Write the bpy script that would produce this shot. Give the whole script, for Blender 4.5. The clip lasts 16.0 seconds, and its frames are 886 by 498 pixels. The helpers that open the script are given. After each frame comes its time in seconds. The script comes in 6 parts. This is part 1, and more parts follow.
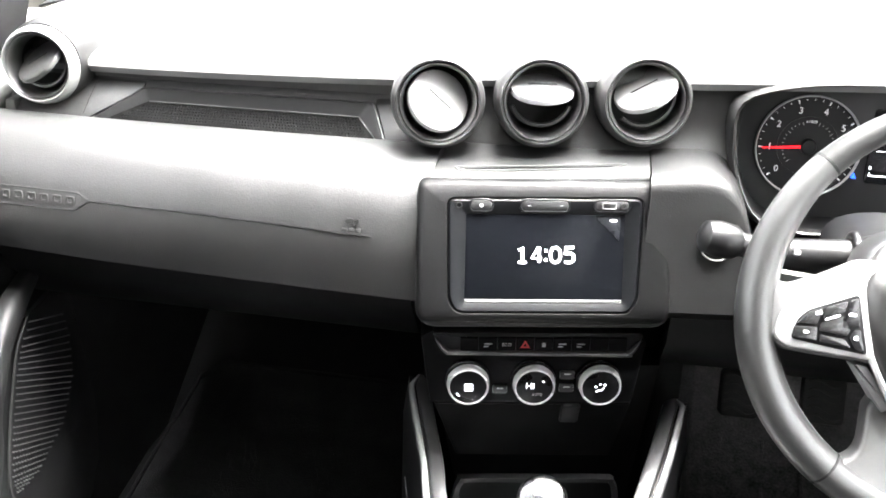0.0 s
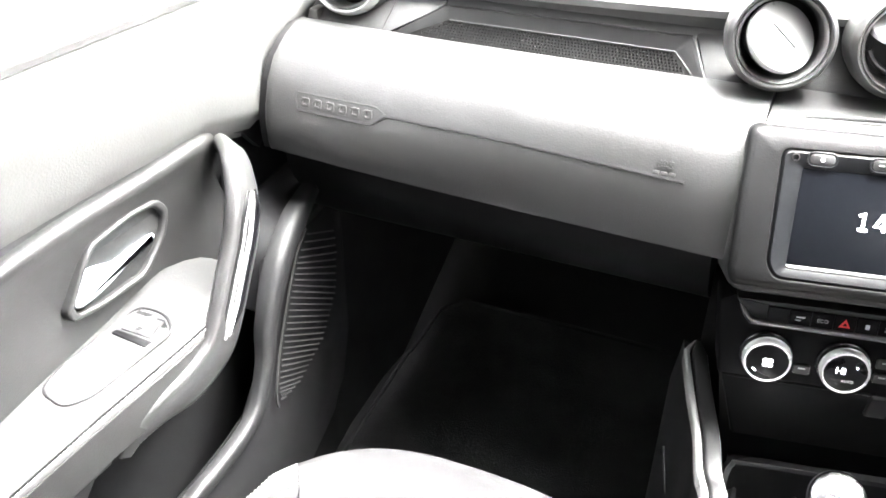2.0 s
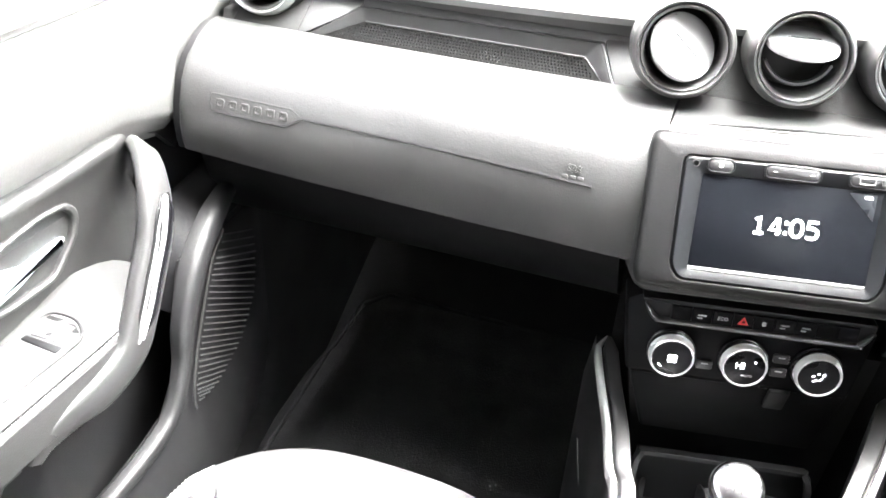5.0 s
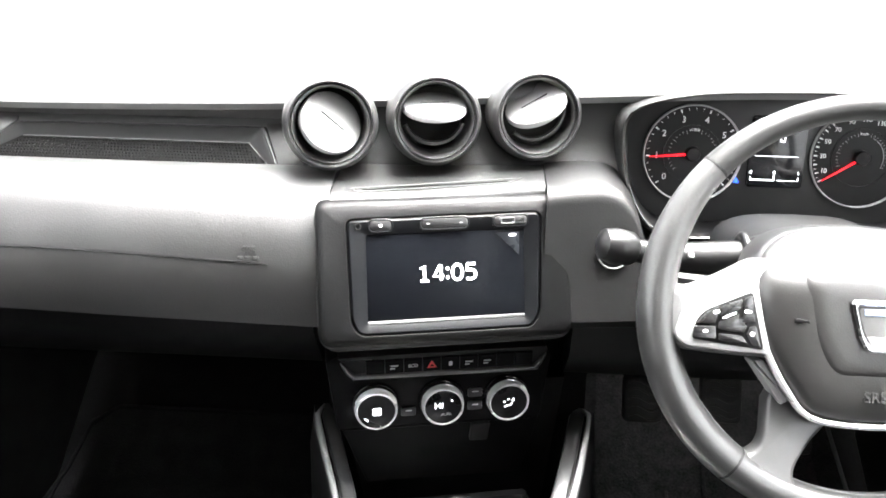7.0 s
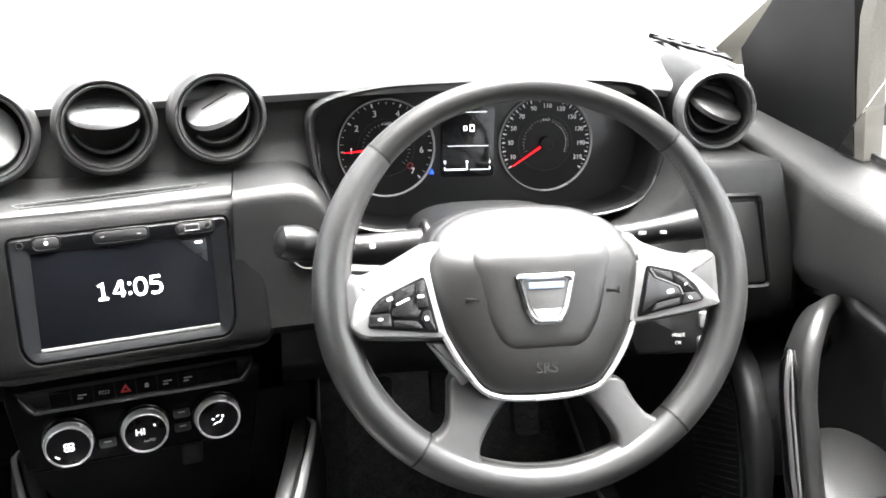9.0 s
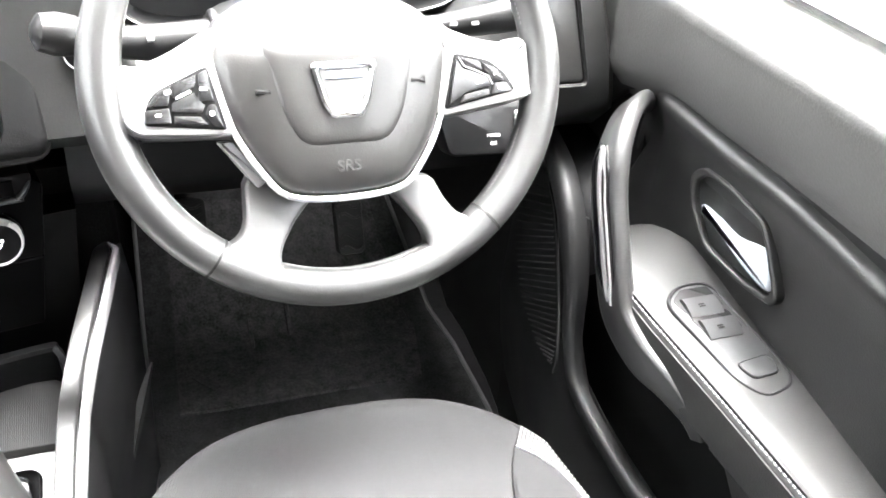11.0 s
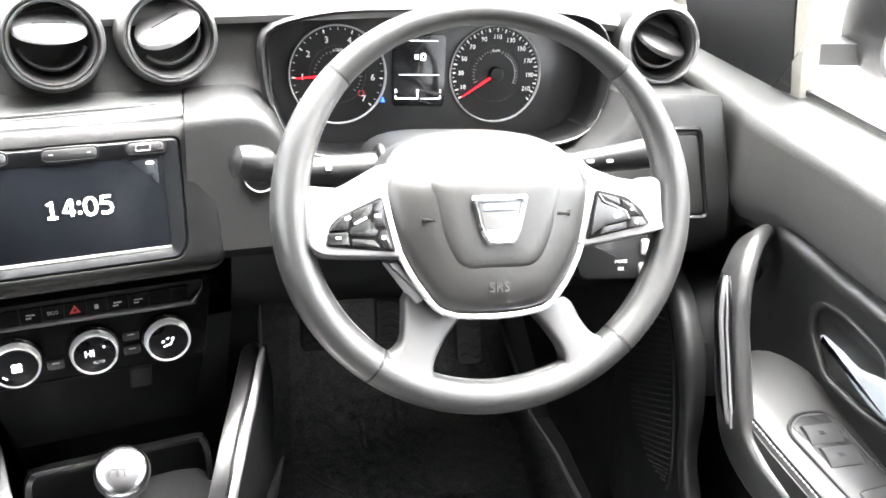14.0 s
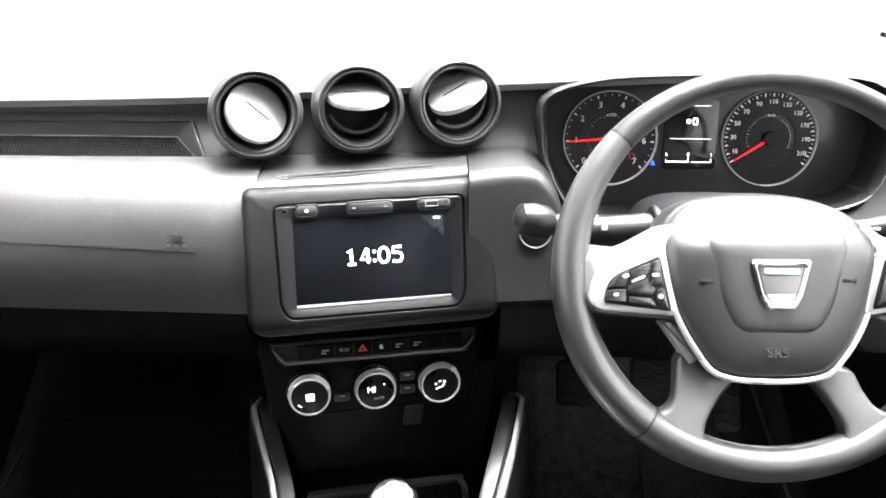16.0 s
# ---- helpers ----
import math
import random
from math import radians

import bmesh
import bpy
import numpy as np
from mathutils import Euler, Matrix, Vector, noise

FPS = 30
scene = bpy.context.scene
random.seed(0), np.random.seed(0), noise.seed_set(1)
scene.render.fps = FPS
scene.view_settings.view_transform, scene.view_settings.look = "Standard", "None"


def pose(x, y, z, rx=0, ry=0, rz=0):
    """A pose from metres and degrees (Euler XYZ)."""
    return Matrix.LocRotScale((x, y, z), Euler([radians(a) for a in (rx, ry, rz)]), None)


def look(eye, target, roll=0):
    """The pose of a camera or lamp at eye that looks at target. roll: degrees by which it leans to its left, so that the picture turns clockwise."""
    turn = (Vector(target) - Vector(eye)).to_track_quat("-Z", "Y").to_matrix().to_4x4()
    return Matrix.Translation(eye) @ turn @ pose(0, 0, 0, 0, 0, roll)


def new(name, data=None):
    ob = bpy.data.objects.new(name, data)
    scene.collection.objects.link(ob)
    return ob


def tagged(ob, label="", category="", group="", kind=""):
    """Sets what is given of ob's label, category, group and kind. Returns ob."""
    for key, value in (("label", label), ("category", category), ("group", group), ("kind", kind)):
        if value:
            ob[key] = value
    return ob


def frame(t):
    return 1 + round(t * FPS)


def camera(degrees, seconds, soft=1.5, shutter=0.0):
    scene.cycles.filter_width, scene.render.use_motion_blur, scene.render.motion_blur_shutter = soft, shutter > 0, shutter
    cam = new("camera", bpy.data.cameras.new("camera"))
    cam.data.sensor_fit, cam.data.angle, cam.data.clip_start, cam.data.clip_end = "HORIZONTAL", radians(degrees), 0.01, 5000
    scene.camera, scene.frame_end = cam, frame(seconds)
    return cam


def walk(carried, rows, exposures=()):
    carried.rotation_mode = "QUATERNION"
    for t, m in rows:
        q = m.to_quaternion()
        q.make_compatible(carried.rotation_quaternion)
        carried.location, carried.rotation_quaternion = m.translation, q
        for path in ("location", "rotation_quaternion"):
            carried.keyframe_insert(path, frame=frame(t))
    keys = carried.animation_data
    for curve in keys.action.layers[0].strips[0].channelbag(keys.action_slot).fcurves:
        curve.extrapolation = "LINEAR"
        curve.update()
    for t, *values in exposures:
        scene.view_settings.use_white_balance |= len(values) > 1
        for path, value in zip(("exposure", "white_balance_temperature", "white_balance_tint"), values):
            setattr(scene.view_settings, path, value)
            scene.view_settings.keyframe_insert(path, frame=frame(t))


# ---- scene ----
# ---- camera ----
cam = camera(52.75, 16.0, soft=1.7)
PATH = [
    (0, (0.0187, 0.1682, 1.0202), (-0.1343, 1.0378, 0.5508), 0.98),
    (0.5, (-0.0092, 0.1678, 1.0154), (-0.2141, 1.0296, 0.5514), 0.59),
    (1, (-0.0413, 0.1728, 1.01), (-0.3118, 1.0141, 0.542), 0.17),
    (1.5, (-0.0672, 0.1789, 0.9959), (-0.3866, 0.9944, 0.5132), -0.11),
    (2, (-0.0954, 0.1869, 0.974), (-0.4441, 0.9695, 0.4583), 0.67),
    (2.5, (-0.1204, 0.1919, 0.9511), (-0.4877, 0.9423, 0.4016), 1.07),
    (3, (-0.1393, 0.2046, 0.9265), (-0.5179, 0.9194, 0.3386), 0.85),
    (3.2, (-0.1443, 0.2092, 0.917), (-0.5266, 0.9111, 0.3159), 0.98),
    (5.3, (-0.069, 0.1786, 0.9984), (-0.3095, 1.0187, 0.5123), 3.20),
    (5.5, (-0.0627, 0.1658, 0.9918), (-0.2787, 1.0266, 0.531), 3.15),
    (6, (-0.0391, 0.1726, 1.0079), (-0.1861, 1.0492, 0.5499), 3.19),
    (6.5, (-0.0086, 0.1684, 1.0105), (-0.0992, 1.0582, 0.5633), 1.90),
    (7, (0.011, 0.1727, 1.0099), (-0.026, 1.0698, 0.5695), 1.30),
    (7.5, (0.0376, 0.1792, 1.0042), (0.0608, 1.0811, 0.5728), 1.11),
    (8, (0.0685, 0.1806, 0.9983), (0.1474, 1.0834, 0.5755), 0.86),
    (8.5, (0.0914, 0.1822, 0.9903), (0.2251, 1.0822, 0.5753), 1.89),
    (9, (0.1126, 0.1818, 0.9863), (0.3023, 1.0717, 0.5714), 2.56),
    (9.5, (0.1352, 0.1817, 0.9734), (0.3857, 1.051, 0.5472), 3.77),
    (10, (0.1528, 0.1958, 0.946), (0.456, 1.022, 0.4712), 5.59),
    (10.2, (0.1602, 0.201, 0.9375), (0.4738, 1.0112, 0.4422), 5.97),
    (12.3, (0.1527, 0.1869, 0.9295), (0.5172, 0.9124, 0.3458), 7.35),
    (12.5, (0.1456, 0.1952, 0.9329), (0.5186, 0.9276, 0.3632), 7.57),
    (13, (0.1286, 0.1943, 0.9584), (0.4975, 0.9606, 0.4322), 7.36),
    (13.5, (0.114, 0.1819, 0.9633), (0.4404, 0.9883, 0.4703), 6.47),
    (14, (0.0877, 0.1631, 0.9727), (0.3507, 1.0097, 0.51), 5.58),
    (14.5, (0.0799, 0.1471, 0.986), (0.2915, 1.0216, 0.5495), 4.07),
    (15, (0.0713, 0.1406, 0.9906), (0.1914, 1.04, 0.5703), 2.32),
    (15.5, (0.0536, 0.1368, 0.9896), (0.1146, 1.0429, 0.5711), 1.63),
    (16, (0.0437, 0.1351, 0.9827), (0.0543, 1.0447, 0.5675), 0.95),
]
EXPOSURES = [(0.0, 4.21), (1.0, 4.23), (2.0, 4.83), (3.2, 5.39), (5.3, 4.89), (6.0, 4.47), (7.0, 4.08), (8.0, 3.83), (9.0, 3.50), (10.0, 3.95), (10.5, 4.49), (12.3, 5.91), (13.0, 5.46), (14.0, 4.65), (15.0, 3.89), (16.0, 3.74)]
walk(cam, [(t, look(eye, target, roll)) for t, eye, target, roll in PATH], EXPOSURES)

# ---- daylight: a bright overcast sky ----
world = bpy.data.worlds.new("sky")
scene.world = world
world.use_nodes = True
wn = world.node_tree
wn.nodes.clear()
sky = wn.nodes.new("ShaderNodeTexSky")
sky.sky_type = "NISHITA"
sky.sun_disc = False
sky.sun_elevation, sky.sun_rotation = radians(68), radians(50)
sky.air_density, sky.dust_density = 1.0, 4.0
grey = wn.nodes.new("ShaderNodeHueSaturation")
grey.inputs["Saturation"].default_value = 0.12
bg = wn.nodes.new("ShaderNodeBackground")
bg.inputs["Strength"].default_value = 0.085
out = wn.nodes.new("ShaderNodeOutputWorld")
wn.links.new(sky.outputs[0], grey.inputs["Color"])
wn.links.new(grey.outputs[0], bg.inputs["Color"])
wn.links.new(bg.outputs[0], out.inputs["Surface"])
sun = new("sun", bpy.data.lights.new("sun", "SUN"))
sun.data.energy, sun.data.angle, sun.data.color = 3.6, radians(50), (1.0, 0.985, 0.97)
sun.matrix_world = look((1.5, 1.25, 4.9), (0, 0, 0))


# ---- materials ----
MATS = {}


def material(name, colour, rough=0.5, metal=0.0, grain=0.0, scale=900.0, vary=0.12, spec=0.5, emit=0.0, weave=0.0, coat=0.0, blotch=9.0):
    """A surface with fine relief (grain) and tone that varies at two scales."""
    m = bpy.data.materials.new(name)
    m.use_nodes = True
    nt = m.node_tree
    b = nt.nodes["Principled BSDF"]
    b.inputs["Metallic"].default_value = metal
    b.inputs["Specular IOR Level"].default_value = spec
    b.inputs["Coat Weight"].default_value = coat
    b.inputs["Coat Roughness"].default_value = 0.08
    tc = nt.nodes.new("ShaderNodeTexCoord")
    big, fine = nt.nodes.new("ShaderNodeTexNoise"), nt.nodes.new("ShaderNodeTexNoise")
    big.inputs["Scale"].default_value, big.inputs["Detail"].default_value = blotch, 4.0
    fine.inputs["Scale"].default_value, fine.inputs["Detail"].default_value = scale, 2.0
    mix = nt.nodes.new("ShaderNodeMath")
    mix.operation = "MULTIPLY_ADD"
    mix.inputs[1].default_value = 0.5
    half = nt.nodes.new("ShaderNodeMath")
    half.operation = "MULTIPLY"
    half.inputs[1].default_value = 0.5
    for n in (big, fine):
        nt.links.new(tc.outputs["Object"], n.inputs["Vector"])
    nt.links.new(fine.outputs["Fac"], half.inputs[0])
    nt.links.new(big.outputs["Fac"], mix.inputs[0])
    nt.links.new(half.outputs[0], mix.inputs[2])
    ramp = nt.nodes.new("ShaderNodeMapRange")
    ramp.inputs["From Min"].default_value, ramp.inputs["From Max"].default_value = 0.3, 0.7
    ramp.inputs["To Min"].default_value, ramp.inputs["To Max"].default_value = 1 - vary, 1 + vary
    nt.links.new(mix.outputs[0], ramp.inputs["Value"])
    tint = nt.nodes.new("ShaderNodeVectorMath")
    tint.operation = "SCALE"
    tint.inputs[0].default_value = colour
    nt.links.new(ramp.outputs[0], tint.inputs["Scale"])
    nt.links.new(tint.outputs[0], b.inputs["Base Color"])
    wear = nt.nodes.new("ShaderNodeMapRange")
    wear.inputs["From Min"].default_value, wear.inputs["From Max"].default_value = 0.3, 0.7
    wear.inputs["To Min"].default_value, wear.inputs["To Max"].default_value = max(rough - 0.06, 0.02), min(rough + 0.06, 1)
    nt.links.new(big.outputs["Fac"], wear.inputs["Value"])
    nt.links.new(wear.outputs[0], b.inputs["Roughness"])
    if grain or weave:
        bump = nt.nodes.new("ShaderNodeBump")
        bump.inputs["Strength"].default_value, bump.inputs["Distance"].default_value = grain or weave, 0.00035
        if weave:
            tex = nt.nodes.new("ShaderNodeTexWave")
            tex.inputs["Scale"].default_value, tex.inputs["Distortion"].default_value = scale, 3.0
            tex.inputs["Detail Scale"].default_value = 2.0
        else:
            tex = nt.nodes.new("ShaderNodeTexVoronoi")
            tex.inputs["Scale"].default_value = scale
        nt.links.new(tc.outputs["Object"], tex.inputs["Vector"])
        nt.links.new(tex.outputs[0] if not weave else tex.outputs["Fac"], bump.inputs["Height"])
        nt.links.new(bump.outputs[0], b.inputs["Normal"])
    if emit:
        nt.links.new(tint.outputs[0], b.inputs["Emission Color"])
        b.inputs["Emission Strength"].default_value = emit
    MATS[name] = m
    return m


def glass_material(name, tint=(1, 1, 1)):
    m = bpy.data.materials.new(name)
    m.use_nodes = True
    b = m.node_tree.nodes["Principled BSDF"]
    b.inputs["Base Color"].default_value = (*tint, 1)
    b.inputs["Roughness"].default_value = 0.0
    b.inputs["Transmission Weight"].default_value = 1.0
    b.inputs["IOR"].default_value = 1.45
    return m


PLASTIC = material("grained_charcoal_plastic", (0.0158, 0.0158, 0.0158), 0.46, grain=0.3, scale=650)
SOFT = material("soft_grey_plastic", (0.0166, 0.0166, 0.0164), 0.42, grain=0.32, scale=620, spec=0.6)
FASCIA = material("dark_grained_fascia", (0.0080, 0.0080, 0.0080), 0.45, grain=0.32, scale=620, spec=0.3)
SURROUND = material("black_grained_surround", (0.0030, 0.0030, 0.0031), 0.45, grain=0.32, scale=620, spec=0.13)
TRAYFLOOR = material("fine_ribbed_tray_plastic", (0.0100, 0.0100, 0.0102), 0.6, weave=0.5, scale=180, spec=0.25)
# paler than the other dash plastics: windscreen light is put into this colour
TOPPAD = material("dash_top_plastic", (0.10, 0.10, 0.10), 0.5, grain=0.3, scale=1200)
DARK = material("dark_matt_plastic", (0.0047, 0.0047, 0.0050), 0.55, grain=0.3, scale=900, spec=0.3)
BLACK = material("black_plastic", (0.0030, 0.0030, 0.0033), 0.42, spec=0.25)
SATIN = material("satin_black_plastic", (0.0091, 0.0091, 0.0095), 0.36, coat=0.1)
GLOSS = material("gloss_black", (0.006, 0.006, 0.007), 0.12, spec=0.6)
SCREEN = material("screen_glass", (0.0026, 0.0029, 0.0037), 0.18, spec=0.06, vary=0.05)
LEATHER = material("wheel_leather", (0.0180, 0.0180, 0.0180), 0.36, grain=0.12, scale=900, spec=1.0)
TOPLEATHER = material("dark_top_leather", (0.0120, 0.0120, 0.0120), 0.42, grain=0.10, scale=900, spec=0.4)
HUB = material("airbag_cover_plastic", (0.0156, 0.0152, 0.0147), 0.36, grain=0.14, scale=800, spec=1.0)
DOORCARD = material("grained_door_plastic", (0.0122, 0.0122, 0.0121), 0.46, grain=0.32, scale=620, spec=0.4)
HANDLE = material("satin_handle_plastic", (0.0194, 0.0194, 0.0194), 0.34, grain=0.1, scale=900, spec=0.7)
LEVER = material("blue_tinted_chrome", (0.36, 0.39, 0.42), 0.36, metal=0.25, vary=0.05)
ARMREST = material("padded_armrest_skin", (0.0257, 0.0257, 0.0254), 0.46, grain=0.22, scale=560, spec=0.45)
# pale for the window light on the door's top, put into the colour
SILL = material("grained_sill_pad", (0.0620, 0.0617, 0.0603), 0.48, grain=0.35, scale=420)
GRILLE = material("grey_grille_plastic", (0.0294, 0.0294, 0.0294), 0.42)
STEM = material("dark_stalk_plastic", (0.0050, 0.0050, 0.0052), 0.36, spec=0.4)
SEWN = material("grey_sewing_thread", (0.14, 0.14, 0.14), 0.8)
RAIL = material("grey_rail_paint", (0.0170, 0.0170, 0.0170), 0.36, metal=0.0, vary=0.05)
VENTRING = material("silver_vent_ring", (0.24, 0.24, 0.24), 0.30, metal=0.5, vary=0.05)
VENTP = material("satin_vent_plastic", (0.0225, 0.0225, 0.0225), 0.33, spec=0.8)
STUD = material("dull_black_stud", (0.0025, 0.0025, 0.0025), 0.7, spec=0.04)
KNOBFACE = material("black_knob_face", (0.004, 0.004, 0.0045), 0.3, spec=0.15)
# pale for the sky's reflection on the centre flaps, put into the colour
FLAP = material("sky_sheen_flap", (0.22, 0.22, 0.22), 0.30, spec=0.8, vary=0.05)
SWITCHPLATE = material("satin_charcoal_switch_plate", (0.034, 0.034, 0.035), 0.40)
KEYPLATE = material("satin_grey_switch_plate", (0.085, 0.085, 0.085), 0.38)
FRONT = material("blue_black_front", (0.0036, 0.0039, 0.0045), 0.42, spec=0.16)
DOMECHROME = material("brushed_dome_chrome", (0.36, 0.36, 0.37), 0.22, metal=1.0, vary=0.05)
CHROME = material("bright_chrome", (0.78, 0.78, 0.79), 0.10, metal=1.0, vary=0.03)
SILVER = material("satin_silver", (0.66, 0.66, 0.66), 0.28, metal=0.55, vary=0.05)
SILVERPAINT = material("silver_painted_plastic", (0.2700, 0.2700, 0.2700), 0.34, metal=0.15, vary=0.05)
FABRIC = material("grey_seat_fabric", (0.0161, 0.0161, 0.0165), 0.9, weave=0.6, scale=260, spec=0.2)
FABRIC_SIDE = material("charcoal_seat_fabric", (0.0140, 0.0140, 0.0144), 0.9, weave=0.6, scale=300, spec=0.2)
RIB = material("pale_ribbed_fabric", (0.0560, 0.0560, 0.0560), 0.8, vary=0.15, scale=400)
THREAD = material("pale_thread", (0.22, 0.22, 0.22), 0.8)
CARPET = material("charcoal_carpet", (0.0094, 0.0094, 0.0096), 1.0, grain=1.0, scale=500, vary=0.45, spec=0.1)
MATCARPET = material("floor_mat_carpet", (0.0317, 0.0317, 0.0323), 1.0, grain=1.0, scale=260, vary=0.75, spec=0.1, blotch=60.0)
MATDARK = material("dark_mat_carpet", (0.0216, 0.0216, 0.0224), 1.0, grain=1.0, scale=260, vary=0.6, spec=0.1, blotch=60.0)
BINDING = material("woven_mat_binding", (0.0540, 0.0540, 0.0562), 0.7, weave=0.5, scale=300)
BLACKMAT = material("black_mat_carpet", (0.0151, 0.0151, 0.0156), 1.0, grain=1.0, scale=420, vary=0.5, spec=0.1, blotch=30.0)
RUBBER = material("black_rubber", (0.0054, 0.0054, 0.0054), 0.7)
HEADLINER = material("grey_headliner", (0.17, 0.167, 0.163), 0.95, grain=0.4, scale=500, spec=0.1)
PILLAR = material("beige_pillar_trim", (0.21, 0.20, 0.175), 0.7, grain=0.4, scale=500)
SPOKE = material("grey_satin_spoke", (0.1054, 0.1054, 0.1054), 0.36, grain=0.3, scale=800, spec=0.8)
KEYGLOSS = material("gloss_black_wheel_keys", (0.010, 0.010, 0.0105), 0.28, spec=1.0)
LOWSPOKE = material("satin_lower_spoke", (0.0462, 0.0462, 0.0462), 0.34, grain=0.1, scale=900, spec=0.8)
PANEL = material("black_panel_plastic", (0.0018, 0.0018, 0.0020), 0.5, spec=0.07)
STRIP = material("polished_silver_strip", (0.2706, 0.2706, 0.2706), 0.24, metal=0.1, vary=0.03)
WHITE = material("white_marking", (0.75, 0.75, 0.75), 0.5)
LIT = material("lit_white_marking", (0.9, 0.92, 0.95), 0.5, emit=0.25, vary=0.02)
DIM = material("dim_grey_marking", (0.30, 0.30, 0.30), 0.5)
RED = material("red_lit_needle", (0.55, 0.004, 0.008), 0.4, emit=0.3)
REDMARK = material("red_marking", (0.40, 0.02, 0.02), 0.5)
BLUE = material("blue_lamp", (0.008, 0.05, 0.60), 0.4, emit=0.5)
BLUEMARK = material("blue_grey_marking", (0.25, 0.31, 0.42), 0.4)
GLASS = glass_material("clear_glass")
MIRROR = material("mirror_silver", (0.85, 0.86, 0.87), 0.03, metal=1.0, vary=0.01)
MIRRORCASE = material("grey_mirror_plastic", (0.022, 0.0225, 0.023), 0.4, vary=0.06)
BODY = material("white_car_paint", (0.75, 0.75, 0.74), 0.25, coat=0.6, vary=0.02)
GROUND = material("grey_concrete", (0.12, 0.118, 0.113), 0.9, grain=0.6, scale=60, vary=0.12)

# ---- shape helpers ----
WORLD = {}


def frame_at(o, yaw=0.0, lean=0.0, roll=0.0):
    """A face's frame at o: u to its right, v up it, n out of it to the rear of the car. lean: degrees by which its top leans forward."""
    y, l = radians(yaw), radians(lean)
    u = Vector((math.cos(y), math.sin(y), 0))
    v = Vector((-math.sin(y) * math.sin(l), math.cos(y) * math.sin(l), math.cos(l)))
    n = u.cross(v)
    m = Matrix((u, v, n)).transposed().to_4x4()
    m.translation = o
    return m @ Matrix.Rotation(radians(roll), 4, "Z")


def thing(name, m, label, category, group="", kind=""):
    ob = new(name)
    ob.empty_display_size = 0.05
    ob.matrix_world = m
    WORLD[ob] = m.copy()
    return tagged(ob, label, category, group, kind)


def part(name, bm, mat, parent, label="", world=False, sharp=40, at=None, kind=""):
    """Links a bmesh as one mesh under a thing or a part. world: its verts are in the world's metres, not in the parent's frame. at: a frame within the parent."""
    if at is not None:
        bm.transform(at)
    if world and parent is not None:
        bm.transform(WORLD[parent].inverted())
    bmesh.ops.recalc_face_normals(bm, faces=bm.faces)
    me = bpy.data.meshes.new(name)
    bm.to_mesh(me)
    bm.free()
    for p in me.polygons:
        p.use_smooth = True
    me.set_sharp_from_angle(angle=radians(sharp))
    me.materials.append(mat)
    ob = new(name, me)
    ob.parent = parent
    WORLD[ob] = WORLD[parent].copy() if parent is not None else Matrix()
    return tagged(ob, label, kind=kind)


def solid(name, bm, mat, label, category, kind="", group="", sharp=40):
    """A thing or piece of the setting that is one mesh, in the world's metres."""
    ob = part(name, bm, mat, None, sharp=sharp)
    return tagged(ob, label, category, group, kind)


def join(*bms):
    first = bms[0]
    for b in bms[1:]:
        me = bpy.data.meshes.new("tmp")
        b.to_mesh(me)
        b.free()
        first.from_mesh(me)
        bpy.data.meshes.remove(me)
    return first


def rrect(w, h, r, n=4, cx=0.0, cy=0.0):
    """A rounded rectangle, anticlockwise."""
    pts = []
    for k, (sx, sy) in enumerate(((1, 1), (-1, 1), (-1, -1), (1, -1))):
        for i in range(n + 1):
            a = radians(90 * k + 90 * i / n)
            pts.append((cx + sx * (w / 2 - r) + r * math.cos(a), cy + sy * (h / 2 - r) + r * math.sin(a)))
    return pts


def rounded(pts, r, n=4):
    """A polygon with its corners rounded."""
    out, c = [], len(pts)
    for i in range(c):
        p, a, b = Vector(pts[i]), Vector(pts[i - 1]), Vector(pts[(i + 1) % c])
        da, db = (a - p), (b - p)
        k = min(r, da.length * 0.45, db.length * 0.45)
        s, e = p + da.normalized() * k, p + db.normalized() * k
        for j in range(n + 1):
            t = j / n
            q = s * (1 - t) ** 2 + p * 2 * t * (1 - t) + e * t * t
            out.append((q.x, q.y))
    return out


def ellipse(rx, ry, n=32, cx=0.0, cy=0.0):
    return [(cx + rx * math.cos(2 * math.pi * i / n), cy + ry * math.sin(2 * math.pi * i / n)) for i in range(n)]


def scaled(pts, k, ky=None, cx=0.0, cy=0.0):
    ky = k if ky is None else ky
    return [(cx + (x - cx) * k, cy + (y - cy) * ky) for x, y in pts]


def loft(secs, ring=True, closed=False, cap0=True, cap1=True):
    """A skin through sections of equally many points."""
    bm = bmesh.new()
    rows = [[bm.verts.new(p) for p in s] for s in secs]
    k = len(secs[0])
    last = len(rows) if closed else len(rows) - 1
    for i in range(last):
        a, b = rows[i], rows[(i + 1) % len(rows)]
        for j in range(k if ring else k - 1):
            bm.faces.new((a[j], a[(j + 1) % k], b[(j + 1) % k], b[j]))
    if ring and not closed:
        if cap0:
            bm.faces.new(rows[0])
        if cap1:
            bm.faces.new(rows[-1])
    return bm


def area(poly):
    return sum(a[0] * b[1] - b[0] * a[1] for a, b in zip(poly, poly[1:] + poly[:1])) / 2


def plate(poly, n0, n1, bev=0.002, seg=2):
    """A slab of a flat outline from n0 to n1, its front edge rounded."""
    if area(poly) < 0:
        poly = poly[::-1]
    c = len(poly)
    bev = min(bev, abs(n1 - n0) * 0.9)
    secs = [[(x, y, n0) for x, y in poly]]
    for i in range(seg + 1):
        a = radians(90 * i / seg)
        d = bev * (1 - math.cos(a))
        secs.append([(*inset_point(poly, j, d), n1 - bev + bev * math.sin(a)) for j in range(c)])
    return loft(secs)


